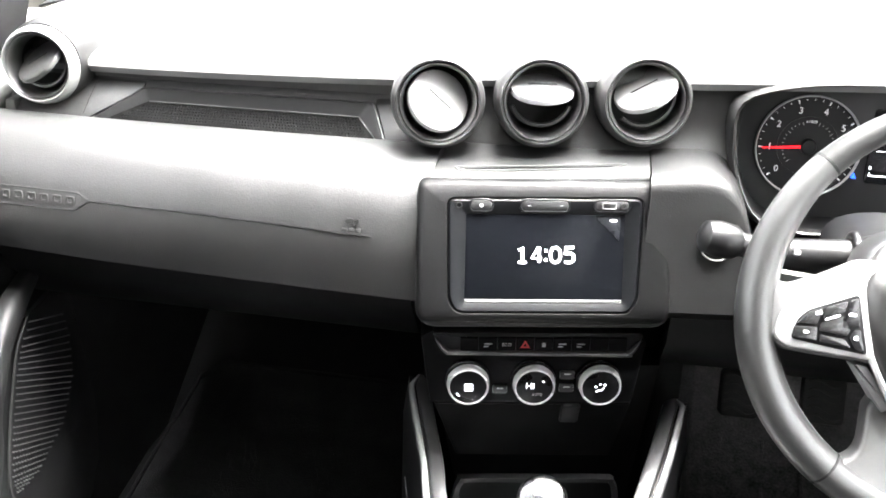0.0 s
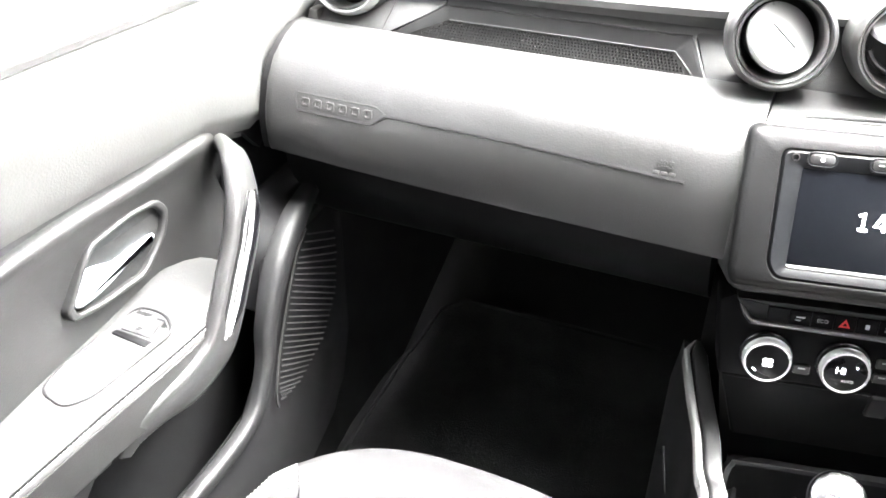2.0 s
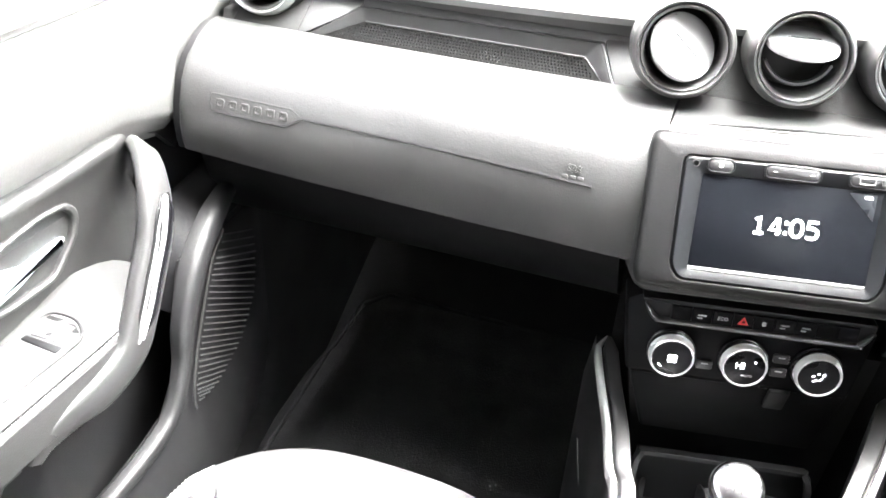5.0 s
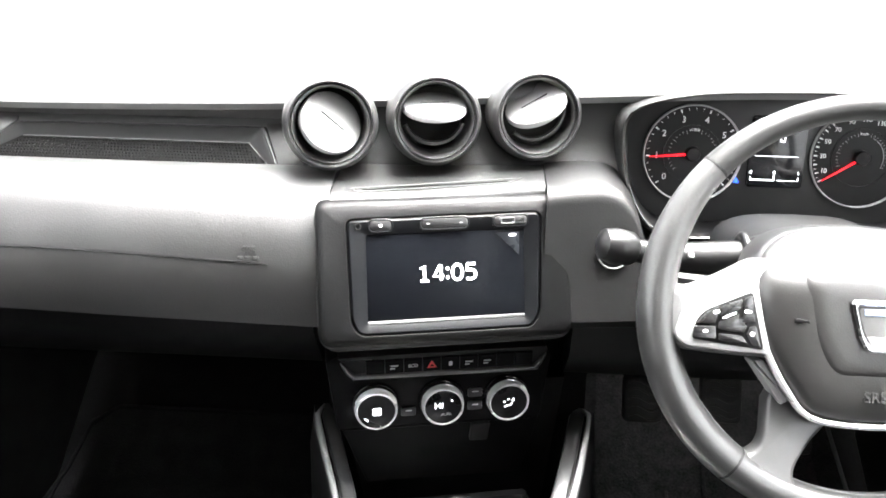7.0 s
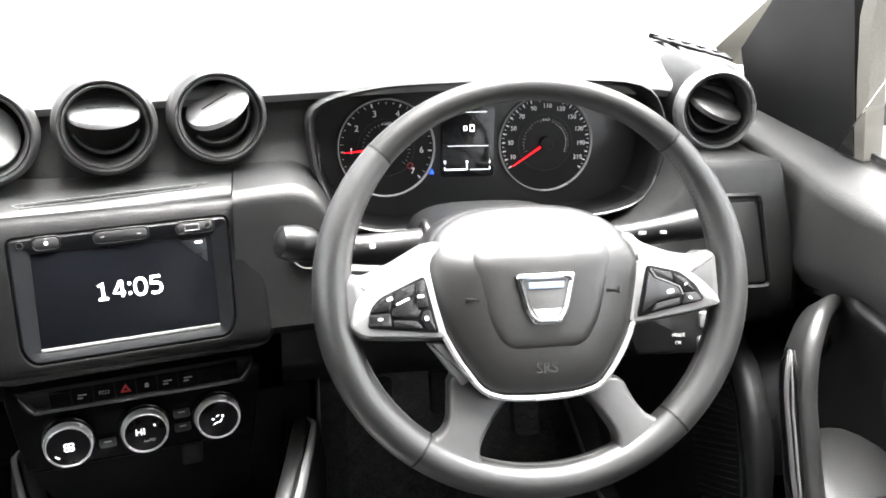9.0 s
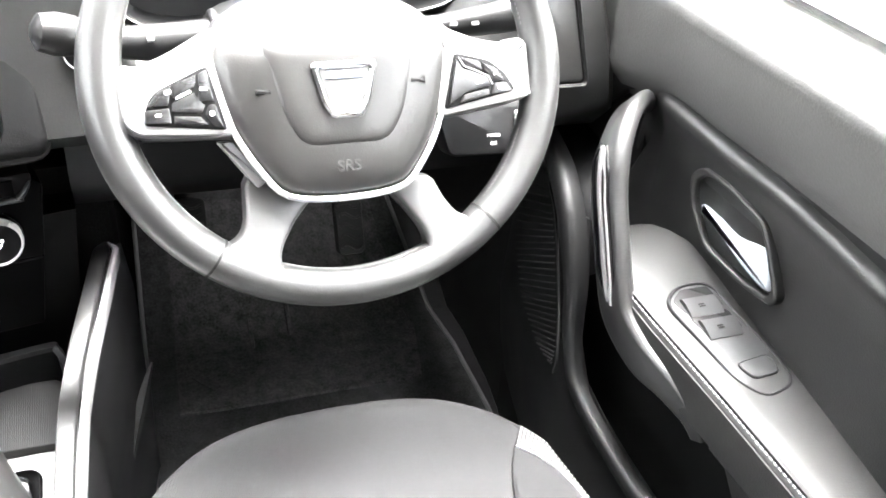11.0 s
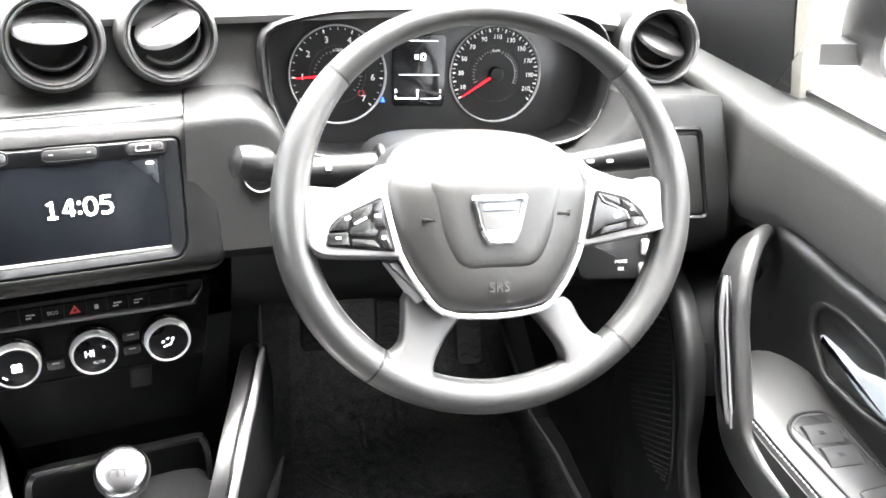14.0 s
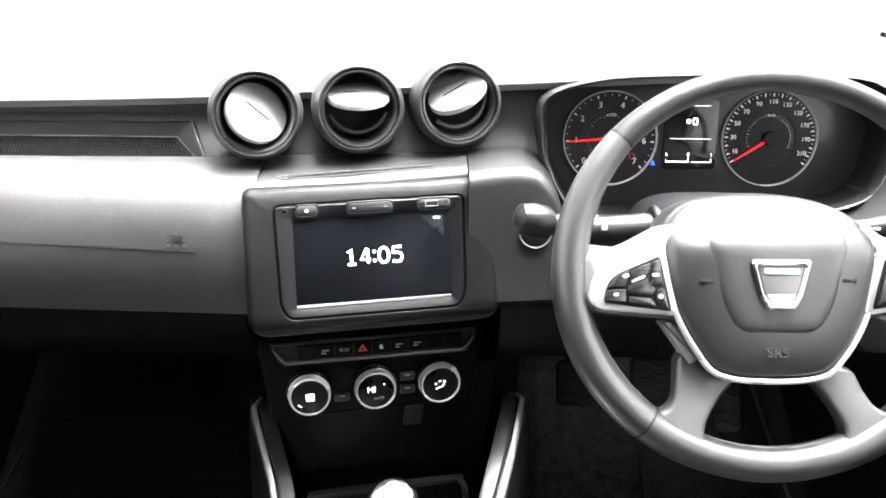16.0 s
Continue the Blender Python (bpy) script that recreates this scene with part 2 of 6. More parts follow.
def inset_point(poly, j, d):
    """The j-th point of an anticlockwise outline moved inwards by d."""
    c = len(poly)
    p, a, b = Vector(poly[j]), Vector(poly[j - 1]), Vector(poly[(j + 1) % c])
    t = b - a
    if t.length < 1e-9:
        return tuple(p)
    t.normalize()
    return (p.x - t.y * d, p.y + t.x * d)


def ring_plate(outer, inner, n0, n1, bev=0.0015, n_in=None, bev_in=None):
    """A flat frame between two outlines of equally many points."""
    if area(outer) < 0:
        outer, inner = outer[::-1], inner[::-1]
    c = len(outer)
    n_in = n1 if n_in is None else n_in
    bi = bev if bev_in is None else bev_in
    turn = [radians(a) for a in ((0, 90) if bev < 0.003 else (0, 22, 45, 68, 90))]
    secs = [[(x, y, n0) for x, y in outer]]
    secs += [[(*inset_point(outer, j, bev * (1 - math.cos(a))), n1 - bev * (1 - math.sin(a))) for j in range(c)] for a in turn]
    secs += [[(*inset_point(inner, j, -bi * (1 - math.cos(a))), n_in - bi * (1 - math.sin(a))) for j in range(c)] for a in turn[::-1]]
    secs += [[(x, y, n0) for x, y in inner]]
    return loft(secs, closed=True)


def lathe(profile, seg=32, cx=0.0, cy=0.0, cap=True):
    """A profile of (radius, n) turned about the n axis."""
    return loft([[(cx + r * math.cos(2 * math.pi * i / seg), cy + r * math.sin(2 * math.pi * i / seg), n) for i in range(seg)] for r, n in profile], cap0=cap, cap1=cap)


def box(lo, hi, bev=0.004):
    (x0, y0, z0), (x1, y1, z1) = lo, hi
    bm = bmesh.new()
    bmesh.ops.create_cube(bm, size=1.0)
    for v in bm.verts:
        v.co = Vector((x0 + (v.co.x + 0.5) * (x1 - x0), y0 + (v.co.y + 0.5) * (y1 - y0), z0 + (v.co.z + 0.5) * (z1 - z0)))
    if bev:
        bmesh.ops.bevel(bm, geom=bm.edges[:], offset=bev, segments=2, profile=0.5, affect="EDGES")
    return bm


def smooth_path(pts, steps=8, closed=False):
    """A Catmull-Rom curve through points of any dimension."""
    p = [np.array(q, float) for q in pts]
    c = len(p)
    out = []
    for i in range(c if closed else c - 1):
        a, b = p[i], p[(i + 1) % c]
        z = p[i - 1] if closed or i else 2 * a - b
        d = p[(i + 2) % c] if closed or i + 2 < c else 2 * b - a
        for j in range(steps):
            t = j / steps
            out.append(0.5 * (2 * a + (b - z) * t + (2 * z - 5 * a + 4 * b - d) * t * t + (3 * a - z - 3 * b + d) * t**3))
    if not closed:
        out.append(p[-1])
    return out


def sweep(path, section, up=(0, 0, 1), closed=False, grow=None, cap=True):
    """A section (side, up) drawn along a path. grow: a scale of the section for each point of the path."""
    pts = [Vector(p) for p in path]
    c = len(pts)
    secs = []
    for i, p in enumerate(pts):
        a = pts[i - 1] if closed or i else p
        b = pts[(i + 1) % c] if closed or i + 1 < c else p
        t = (b - a).normalized()
        side = t.cross(Vector(up)).normalized()
        top = side.cross(t).normalized()
        k = grow[i] if grow else 1.0
        secs.append([p + side * (s * k) + top * (h * k) for s, h in section])
    return loft(secs, closed=closed, cap0=cap, cap1=cap)


def dome(poly, heights, cx=0.0, cy=0.0, n0=0.0):
    """An outline raised to a dome: heights are rows of (scale, n)."""
    secs = [[(x, y, n0) for x, y in poly]]
    for k, n in heights:
        secs.append([(*q, n) for q in scaled(poly, k, cx=cx, cy=cy)])
    return loft(secs)


def letters(text, size, depth=0.0004, align="CENTER", bold=0.0):
    """Letters as a bmesh in the uv plane, centred on the origin."""
    cu = bpy.data.curves.new("letters", "FONT")
    cu.body, cu.size, cu.extrude, cu.offset = text, size, depth, bold
    cu.align_x, cu.align_y, cu.resolution_u = align, "CENTER", 3
    ob = new("letters", cu)
    bpy.context.view_layer.update()
    me = bpy.data.meshes.new_from_object(ob.evaluated_get(bpy.context.evaluated_depsgraph_get()))
    bpy.data.objects.remove(ob)
    bpy.data.curves.remove(cu)
    bm = bmesh.new()
    bm.from_mesh(me)
    bpy.data.meshes.remove(me)
    return bm


def move(u=0.0, v=0.0, n=0.0, turn=0.0):
    return Matrix.Translation((u, v, n)) @ Matrix.Rotation(radians(turn), 4, "Z")


# ---- the car's shell ----
def quad_slab(pts, thick):
    """A slab on a four-cornered face, thickened along its normal."""
    p = [Vector(q) for q in pts]
    n = (p[1] - p[0]).cross(p[2] - p[0]).normalized() * thick
    return loft([[q for q in p], [q + n for q in p]])


solid("ground", quad_slab([(-900, -900, -0.45), (900, -900, -0.45), (900, 900, -0.45), (-900, 900, -0.45)], -0.2), GROUND,
      "grey bare concrete ground outside the car", "ground", "structure")
solid("floor", box((-0.70, -1.6, -0.06), (0.70, 1.62, 0.0), 0.0), CARPET, "charcoal carpeted car floor", "floor", "structure")
# the bulkhead rises from the floor as a sloping toe board, then upright to the windscreen
bulk = loft([[(x, 1.30, -0.005), (x, 1.56, 0.158), (x, 1.60, 0.62), (x, 1.60, 0.78), (x, 1.66, 0.78), (x, 1.66, -0.06), (x, 1.30, -0.06)] for x in (-0.72, 0.72)])
solid("wall_front", bulk, CARPET, "charcoal carpeted toe board and bulkhead", "bulkhead", "structure")
# no rear window: this unseen wall is closed to keep light out
solid("wall_rear", box((-0.72, -1.66, -0.06), (0.72, -1.60, 1.34), 0.01), DARK, "unseen dark rear wall closed to block light", "wall", "structure")
roof = []
for y, z, w in ((0.62, 1.27, 0.52), (0.45, 1.30, 0.54), (0.0, 1.32, 0.55), (-0.40, 1.32, 0.55), (-0.45, 1.32, 0.71), (-0.8, 1.32, 0.71), (-1.63, 1.32, 0.71)):
    roof.append([(-w, y, z - 0.03), (-w * 0.6, y, z), (0, y, z + 0.008), (w * 0.6, y, z), (w, y, z - 0.03), (w, y, z + 0.05), (0, y, z + 0.07), (-w, y, z + 0.05)])
solid("ceiling", loft(roof), HEADLINER, "grey fabric headliner", "ceiling", "structure")
for sx, side in ((-1, "left"), (1, "right")):
    # unseen rear side wall, closed upwards to block light; sill beside the footwell
    solid("wall_" + side, box((min(sx * 0.70, sx * 0.76), -1.62, -0.06), (max(sx * 0.70, sx * 0.76), -0.40, 1.30), 0.01), DARK,
          "unseen dark rear side wall closed to block light", "wall", "structure")
    kick = []
    for y, a, b in ((0.10, 0.60, 0.10), (0.80, 0.60, 0.10), (1.00, 0.640, 0.10), (1.06, 0.656, 0.12), (1.115, 0.664, 0.44), (1.24, 0.672, 0.62), (1.60, 0.655, 0.62)):
        kick.append([(sx * a, y, -0.01), (sx * (a + 0.012), y, b - 0.02), (sx * (a + 0.03), y, b), (sx * 0.735, y, b), (sx * 0.735, y, -0.01)])
    solid("trim_" + side, loft(kick), DARK, "dark plastic sill and kick panel beside the footwell", "sill trim", "structure")
    # front pillar from the dashboard's corner to the roof
    def pillar(pts, w, name, mat, label):
        sec = [(w * math.cos(a), 0.6 * w * math.sin(a)) for a in [2 * math.pi * i / 10 for i in range(10)]]
        solid(name, sweep(smooth_path(pts, 6), sec), mat, label, "pillar", "structure")
    pillar([(sx * 0.775, 1.33, 0.74), (sx * 0.755, 1.12, 0.885), (sx * 0.69, 0.88, 1.06), (sx * 0.58, 0.62, 1.235), (sx * 0.54, 0.3, 1.29)], 0.042,
           "pillar_" + side, PILLAR, "pale beige front roof pillar trim")
    pillar([(sx * 0.70, -0.36, 0.72), (sx * 0.66, -0.40, 1.0), (sx * 0.55, -0.42, 1.28)], 0.05, "pillar_" + side, PILLAR, "pale beige middle roof pillar trim")
    pillar([(sx * 0.70, -1.30, 0.72), (sx * 0.63, -1.36, 1.0), (sx * 0.52, -1.32, 1.26)], 0.07, "pillar_" + side, PILLAR, "pale beige rear roof pillar trim")
    pillar([(sx * 0.55, 0.40, 1.285), (sx * 0.565, -0.4, 1.295), (sx * 0.545, -1.33, 1.27)], 0.035, "trim_" + side, HEADLINER, "pale roof rail trim above the doors")


def pane(name, pts, label):
    ob = solid(name, quad_slab(pts, 0.004), GLASS, label, "window", "structure")
    ob.visible_shadow = False


pane("window_front", [(-0.69, 1.58, 0.785), (0.69, 1.58, 0.785), (0.52, 0.64, 1.30), (-0.52, 0.64, 1.30)], "clear windscreen with bright sky behind")
for sx, side in ((-1, "left"), (1, "right")):
    pane("window_" + side, [(sx * 0.712, 1.02, 0.66), (sx * 0.712, -0.34, 0.66), (sx * 0.575, -0.38, 1.27), (sx * 0.575, 0.52, 1.27)], "clear door window with bright daylight behind")


# ---- dashboard ----
STACK_YAW = 11.2
dash = thing("dashboard", Matrix.Translation((0, 1.1, 0.5)), "charcoal grained plastic dashboard across the whole cabin", "dashboard")


# top pad: its rear lip, the long roll to the windscreen, and a dark band below the lip
LIP = ((-0.66, 0.722, 1.085), (-0.45, 0.723, 1.085), (-0.20, 0.731, 1.085), (-0.03, 0.742, 1.085), (0.12, 0.749, 1.085), (0.30, 0.760, 1.083), (0.42, 0.760, 1.085), (0.55, 0.750, 1.085), (0.66, 0.735, 1.085))
secs = []
for x, z, y in smooth_path(LIP, 6):
    secs.append([(x, y + 0.004, z - 0.012), (x, y, z - 0.004), (x, y + 0.003, z + 0.002), (x, y + 0.012, z + 0.006), (x, y + 0.15, z + 0.022), (x, 1.45, 0.790), (x, 1.60, 0.775), (x, 1.60, 0.740), (x, y + 0.03, z - 0.016)])
part("top_pad", loft(secs), TOPPAD, dash, "grained top pad, pale with sunlight put into its colour", world=True)
for x0, x1 in ((-0.66, -0.155), (-0.157, 0.168), (0.552, 0.66)):
    secs = []
    for i in range(13):
        x = x0 + (x1 - x0) * i / 12
        z, y = float(np.interp(x, [p[0] for p in LIP], [p[1] for p in LIP])), 1.085
        if abs(x0 + 0.157) < 0.001:
            # rises out of the deck in a hollow curve
            secs.append([(x, y + 0.013, z - 0.013), (x, y + 0.004, 0.700), (x, y - 0.004, 0.684), (x, y - 0.014, 0.6735), (x, y - 0.020, 0.665), (x, y + 0.04, 0.60), (x, y + 0.06, 0.60), (x, y + 0.06, z - 0.016)])
        else:
            secs.append([(x, y + 0.012, z - 0.013), (x, y + 0.035, 0.60), (x, y + 0.06, 0.60), (x, y + 0.06, z - 0.016)])
    part("back_panel", loft(secs), PLASTIC if x1 < -0.15 else FASCIA, dash, world=True, sharp=60)

# passenger fascia with the airbag cover; rolls over into the tray's front edge
FACE = [(1.058, 0.664), (1.046, 0.672), (1.020, 0.674), (0.990, 0.668), (0.966, 0.652), (0.951, 0.630), (0.943, 0.605), (0.940, 0.584), (0.9415, 0.560), (0.9445, 0.5480), (0.951, 0.5445), (1.02, 0.535), (1.06, 0.56), (1.06, 0.64)]
secs = []
for x, dy in ((-0.6480, 0.0045), (-0.6472, 0.0015), (-0.6455, 0.0003), (-0.638, 0.0), (-0.50, -0.004), (-0.35, -0.003), (-0.22, 0.0), (-0.165, 0.001), (-0.1365, 0.002)):
    # the square end runs outwards to the back, beside the vent
    out = 0.25 if x < -0.63 else 0.0
    secs.append([(x - out * max(0.0, y - 1.0), y + dy, z + (0.004 - 0.016 * (x + 0.65) / 0.5) * (1 if z < 0.57 else 0)) for y, z in FACE])
part("passenger_fascia", loft(secs), SOFT, dash, "mid grey grained passenger fascia with embossed line", world=True)
part("end_joint", loft([[(x - 0.25 * max(0.0, y - 1.0), y + 0.0045, z - 0.0015 + (0.004 if z < 0.57 else 0.0)) for y, z in FACE] for x in (-0.6575, -0.6478)]), BLACK, dash, "dark joint between fascia and door", world=True)


def face_y(x, z):
    """The passenger fascia's surface."""
    zs, ys = [p[1] for p in FACE[8:2:-1]], [p[0] for p in FACE[8:2:-1]]
    bow = float(np.interp(x, (-0.640, -0.50, -0.35, -0.22, -0.165), (0.0, -0.004, -0.003, 0.0, 0.001)))
    return float(np.interp(z, zs, ys)) + bow


def on_face(x, z, out=0.0):
    return (x, face_y(x, z) - out, z)


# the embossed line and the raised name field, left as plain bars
line = [on_face(x, z) for x, z in ((-0.604, 0.606), (-0.515, 0.606), (-0.497, 0.617), (-0.40, 0.6155), (-0.30, 0.612), (-0.193, 0.607))]
fine = []
for a, b in zip(line, line[1:]):
    for i in range(6):
        fine.append(tuple(a[k] + (b[k] - a[k]) * i / 6 for k in range(3)))
fine.append(line[-1])
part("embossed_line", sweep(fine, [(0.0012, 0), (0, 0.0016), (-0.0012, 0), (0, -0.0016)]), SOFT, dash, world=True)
# thin dark strip for the shadow along the embossed line's upper edge
part("line_shade", sweep([(x, y - 0.0007, z + 0.0017) for x, y, z in fine], [(0.0004, 0), (0, 0.0005), (-0.0004, 0), (0, -0.0005)]), FASCIA, dash, world=True)
rim = [on_face(x, z) for x, z in ((-0.497, 0.617), (-0.510, 0.6245), (-0.555, 0.6245), (-0.607, 0.6245), (-0.6085, 0.616), (-0.604, 0.606))]
part("name_field_edge", sweep(rim, [(0.0006, 0), (0, 0.0009), (-0.0006, 0), (0, -0.0009)]), SOFT, dash, world=True)
for i in range(6):
    f = frame_at(on_face(-0.596 + i * 0.0153, 0.6155, 0.0), 0, 15)
    part("embossed_bar", ring_plate(rrect(0.0105, 0.0095, 0.002, 2), rrect(0.0050, 0.0040, 0.001, 2), -0.002, 0.0007, 0.0004), SOFT, dash, world=True, at=f)
f = frame_at(on_face(-0.212, 0.6195, 0.0), 0, 17)
part("embossed_letters", letters("SRS", 0.0095, 0.0010, bold=0.0002), SOFT, dash, world=True, at=f)
for u in (-0.0075, 0.0, 0.0075):
    part("embossed_bar", plate(rrect(0.0060, 0.0040, 0.001, 2, u, -0.0080), -0.002, 0.0010, 0.0006), SOFT, dash, world=True, at=f)

# open tray above the fascia: stepped frame and anti-slip mat, on a slope
TR = frame_at((-0.374, 1.050, 0.668), 0, 56)
quad = [(-0.172, 0.0), (0.171, -0.0045), (0.147, 0.049), (-0.120, 0.046)]
foot = [(-0.164, 0.0035), (0.1645, 0.0), (0.134, 0.036), (-0.116, 0.0355)]


def shrink(pts, k):
    n = len(pts)
    c = (sum(p[0] for p in pts) / n, sum(p[1] for p in pts) / n)
    far = max(p[0] for p in pts) - min(p[0] for p in pts)
    high = max(p[1] for p in pts) - min(p[1] for p in pts)
    return scaled(pts, 1 - 2 * k / far, 1 - 2 * k / high, *c)


part("tray_frame", ring_plate(rounded(shrink(quad, -0.004), 0.004, 3), rounded(quad, 0.004, 3), -0.02, 0.0010, 0.001), DARK, dash, "charcoal tray frame", world=True, at=TR)
rim, low = rounded(quad, 0.004, 3), rounded(foot, 0.004, 3)
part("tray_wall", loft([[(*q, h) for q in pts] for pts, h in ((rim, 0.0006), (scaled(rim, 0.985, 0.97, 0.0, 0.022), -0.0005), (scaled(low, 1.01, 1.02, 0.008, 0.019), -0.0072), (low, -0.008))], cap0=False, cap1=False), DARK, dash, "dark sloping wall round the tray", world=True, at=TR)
part("tray_floor", plate(rounded(shrink(foot, -0.003), 0.004, 3), -0.03, -0.0085, 0.0005), STUD, dash, world=True, at=TR)
part("tray_groove", sweep([(-0.174, 0.002, 0.0012), (-0.1215, 0.0475, 0.0012), (0.1485, 0.0505, 0.0012), (0.173, -0.003, 0.0012)], [(0.0009, -0.002), (0.0009, 0.0003), (-0.0009, 0.0003), (-0.0009, -0.002)], up=(0, 0, 1)), BLACK, dash, "dark joint round the tray", world=True, at=TR)
part("tray_lip", sweep([(-0.174, -0.0022, 0.0006), (0.0, -0.0045, 0.0006), (0.173, -0.0066, 0.0006)], [(0.0010, -0.002), (0.0009, 0.0007), (-0.0009, 0.0007), (-0.0010, -0.002)], up=(0, 0, 1)), KEYPLATE, dash, "fine pale front lip", world=True, at=TR)
part("mat_edge", sweep([(-0.116, 0.0350, -0.0076), (0.0, 0.0352, -0.0076), (0.134, 0.0355, -0.0076), (0.1635, 0.002, -0.0076)], [(0.0006, -0.001), (0.0005, 0.0006), (-0.0005, 0.0006), (-0.0006, -0.001)], up=(0, 0, 1)), HANDLE, dash, "fine edge of the tray mat", world=True, at=TR)
part("tray_surround", loft([[(x, 1.040, 0.655), (x, 1.052, 0.666), (x, 1.10, 0.6985), (x, 1.106, 0.722), (x, 1.13, 0.722), (x, 1.13, 0.64), (x, 1.04, 0.64)] for x in (-0.60, -0.562)]), DARK, dash, world=True)
part("tray_surround", loft([[(x, 1.040, 0.655), (x, 1.052, 0.666), (x, 1.10, 0.6985), (x, 1.106, 0.722), (x, 1.13, 0.722), (x, 1.13, 0.64), (x, 1.04, 0.64)] for x in (-0.188, -0.150)]), SOFT, dash, world=True)
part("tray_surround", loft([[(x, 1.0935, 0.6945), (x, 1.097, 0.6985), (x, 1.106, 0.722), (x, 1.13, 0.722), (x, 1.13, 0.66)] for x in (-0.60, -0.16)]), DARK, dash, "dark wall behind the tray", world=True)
for mat, tri in ((FASCIA, [(0.175, -0.006), (0.151, 0.054), (0.155, 0.060), (0.215, 0.060), (0.215, -0.006)]), (DARK, [(-0.177, -0.002), (-0.124, 0.050), (-0.124, 0.060), (-0.24, 0.060), (-0.24, -0.002)])):
    part("tray_shoulder", plate(tri, -0.02, 0.0, 0.001), mat, dash, "grained surface beside the tray", world=True, at=TR)
bm = bmesh.new()
for j in range(8):
    v = 0.0055 + 0.0275 * j / 7
    u0, u1 = -0.160 + 0.048 * v / 0.0355, 0.160 - 0.030 * v / 0.0355
    n = int((u1 - u0) / 0.0036)
    for i in range(n):
        c = Vector((u0 + (u1 - u0) * (i + 0.5 * (j % 2)) / n, v, -0.0085))
        q = [bm.verts.new(c + Vector(d)) for d in ((-0.0012, -0.0014, 0), (0.0012, -0.0014, 0), (0.0012, 0.0014, 0), (-0.0012, 0.0014, 0), (0, 0, 0.0016))]
        for k in range(4):
            bm.faces.new((q[k], q[(k + 1) % 4], q[4]))
part("tray_mat", bm, STUD, dash, "studded black rubber tray mat", world=True, kind="stuff", at=TR)

# lower passenger side: glove box front and underside, black for the shade there
low = []
for x in (-0.652, -0.16):
    low.append([(x, 0.975, 0.545), (x, 0.990, 0.50), (x, 1.03, 0.44), (x, 1.09, 0.40), (x, 1.30, 0.385), (x, 1.45, 0.40), (x, 1.45, 0.60), (x, 1.06, 0.60)])
part("glove_box", loft(low), BLACK, dash, "glove box below the fascia, shade put into its black", world=True)

# centre fascia: the block that carries the screen and the climate panel
S = frame_at((-0.018, 0.95, 0.60), STACK_YAW, 21)
part("centre_fascia", plate(rrect(0.262, 0.150, 0.02, 4, 0.004, 0.0), -0.09, -0.014, 0.008), PLASTIC, dash, world=True, at=S)
# deck above the screen, below the three vents: rolls over from the screen's surround and runs back under them
def deck_height(x):
    return float(np.interp(x, (-0.14, -0.05, 0.08, 0.13), (0.6690, 0.6700, 0.6745, 0.6775)))


secs = []
for i in range(15):
    x = -0.1345 + 0.2125 * i / 14
    f, z = 0.953 + 0.2 * (x + 0.144), deck_height(x)
    secs.append([(x, f + 0.016, 0.60), (x, f + 0.012, z - 0.020), (x, f + 0.012, z - 0.008), (x, f + 0.016, z - 0.003), (x, f + 0.024, z - 0.0005), (x, f + 0.05, z), (x, 1.08, z - 0.001), (x, 1.115, z - 0.001), (x, 1.115, 0.60)])
part("centre_ledge", loft(secs), SOFT, dash, "pale ledge between screen and vents", world=True)
part("ledge_seam", box((-0.139, 0.985, 0.60), (-0.130, 1.10, 0.655), 0.0), BLACK, dash, world=True)
part("ledge_seam", box((0.074, 1.02, 0.60), (0.084, 1.10, 0.660), 0.0), BLACK, dash, world=True)
inlay = []
for x, d in ((-0.116, 0.0), (0.055, 0.0), (0.041, -0.010), (-0.109, -0.010)):
    inlay.append((x, 1.018 + 0.2 * x + d, deck_height(x) + 0.0004))
part("ledge_inlay", sweep([inlay[i % 4] for i in range(5)], [(0.0007, -0.001), (0.0006, 0.0003), (-0.0006, 0.0003), (-0.0007, -0.001)]), KEYPLATE, dash, "fine inlaid outline", world=True)
part("inlay_line", sweep([(-0.105, 0.992, deck_height(-0.105) + 0.0003), (0.040, 1.021, deck_height(0.04) + 0.0003)], [(0.0005, -0.001), (0.0004, 0.0003), (-0.0004, 0.0003), (-0.0005, -0.001)]), DARK, dash, world=True)


# driver's fascia: left shoulder beside the cluster, the panel below it, and the outer block
def shoulder():
    secs = []
    for x, t in smooth_path([(0.0795, 0.6745), (0.11, 0.6770), (0.135, 0.6775), (0.152, 0.673), (0.164, 0.663), (0.173, 0.648), (0.180, 0.628), (0.187, 0.608), (0.192, 0.598)], 4):
        def fy(z):
            return 0.985 + (z - 0.617) * 0.25 + (x - 0.149) * 0.12
        r = 0.014
        face = [(x, fy(0.545 + (t - r - 0.545) * k / 4), 0.545 + (t - r - 0.545) * k / 4) for k in range(5)]
        roll = [(x, fy(t - r) + r * (1 - math.cos(radians(a))) + 0.003 * a / 90, t - r + r * math.sin(radians(a))) for a in (22, 45, 68, 90)]
        secs.append([(x, fy(0.545) + 0.03, 0.52)] + face + roll + [(x, 1.07, t + 0.001), (x, 1.112, t), (x, 1.112, 0.52)])
    return loft(secs)


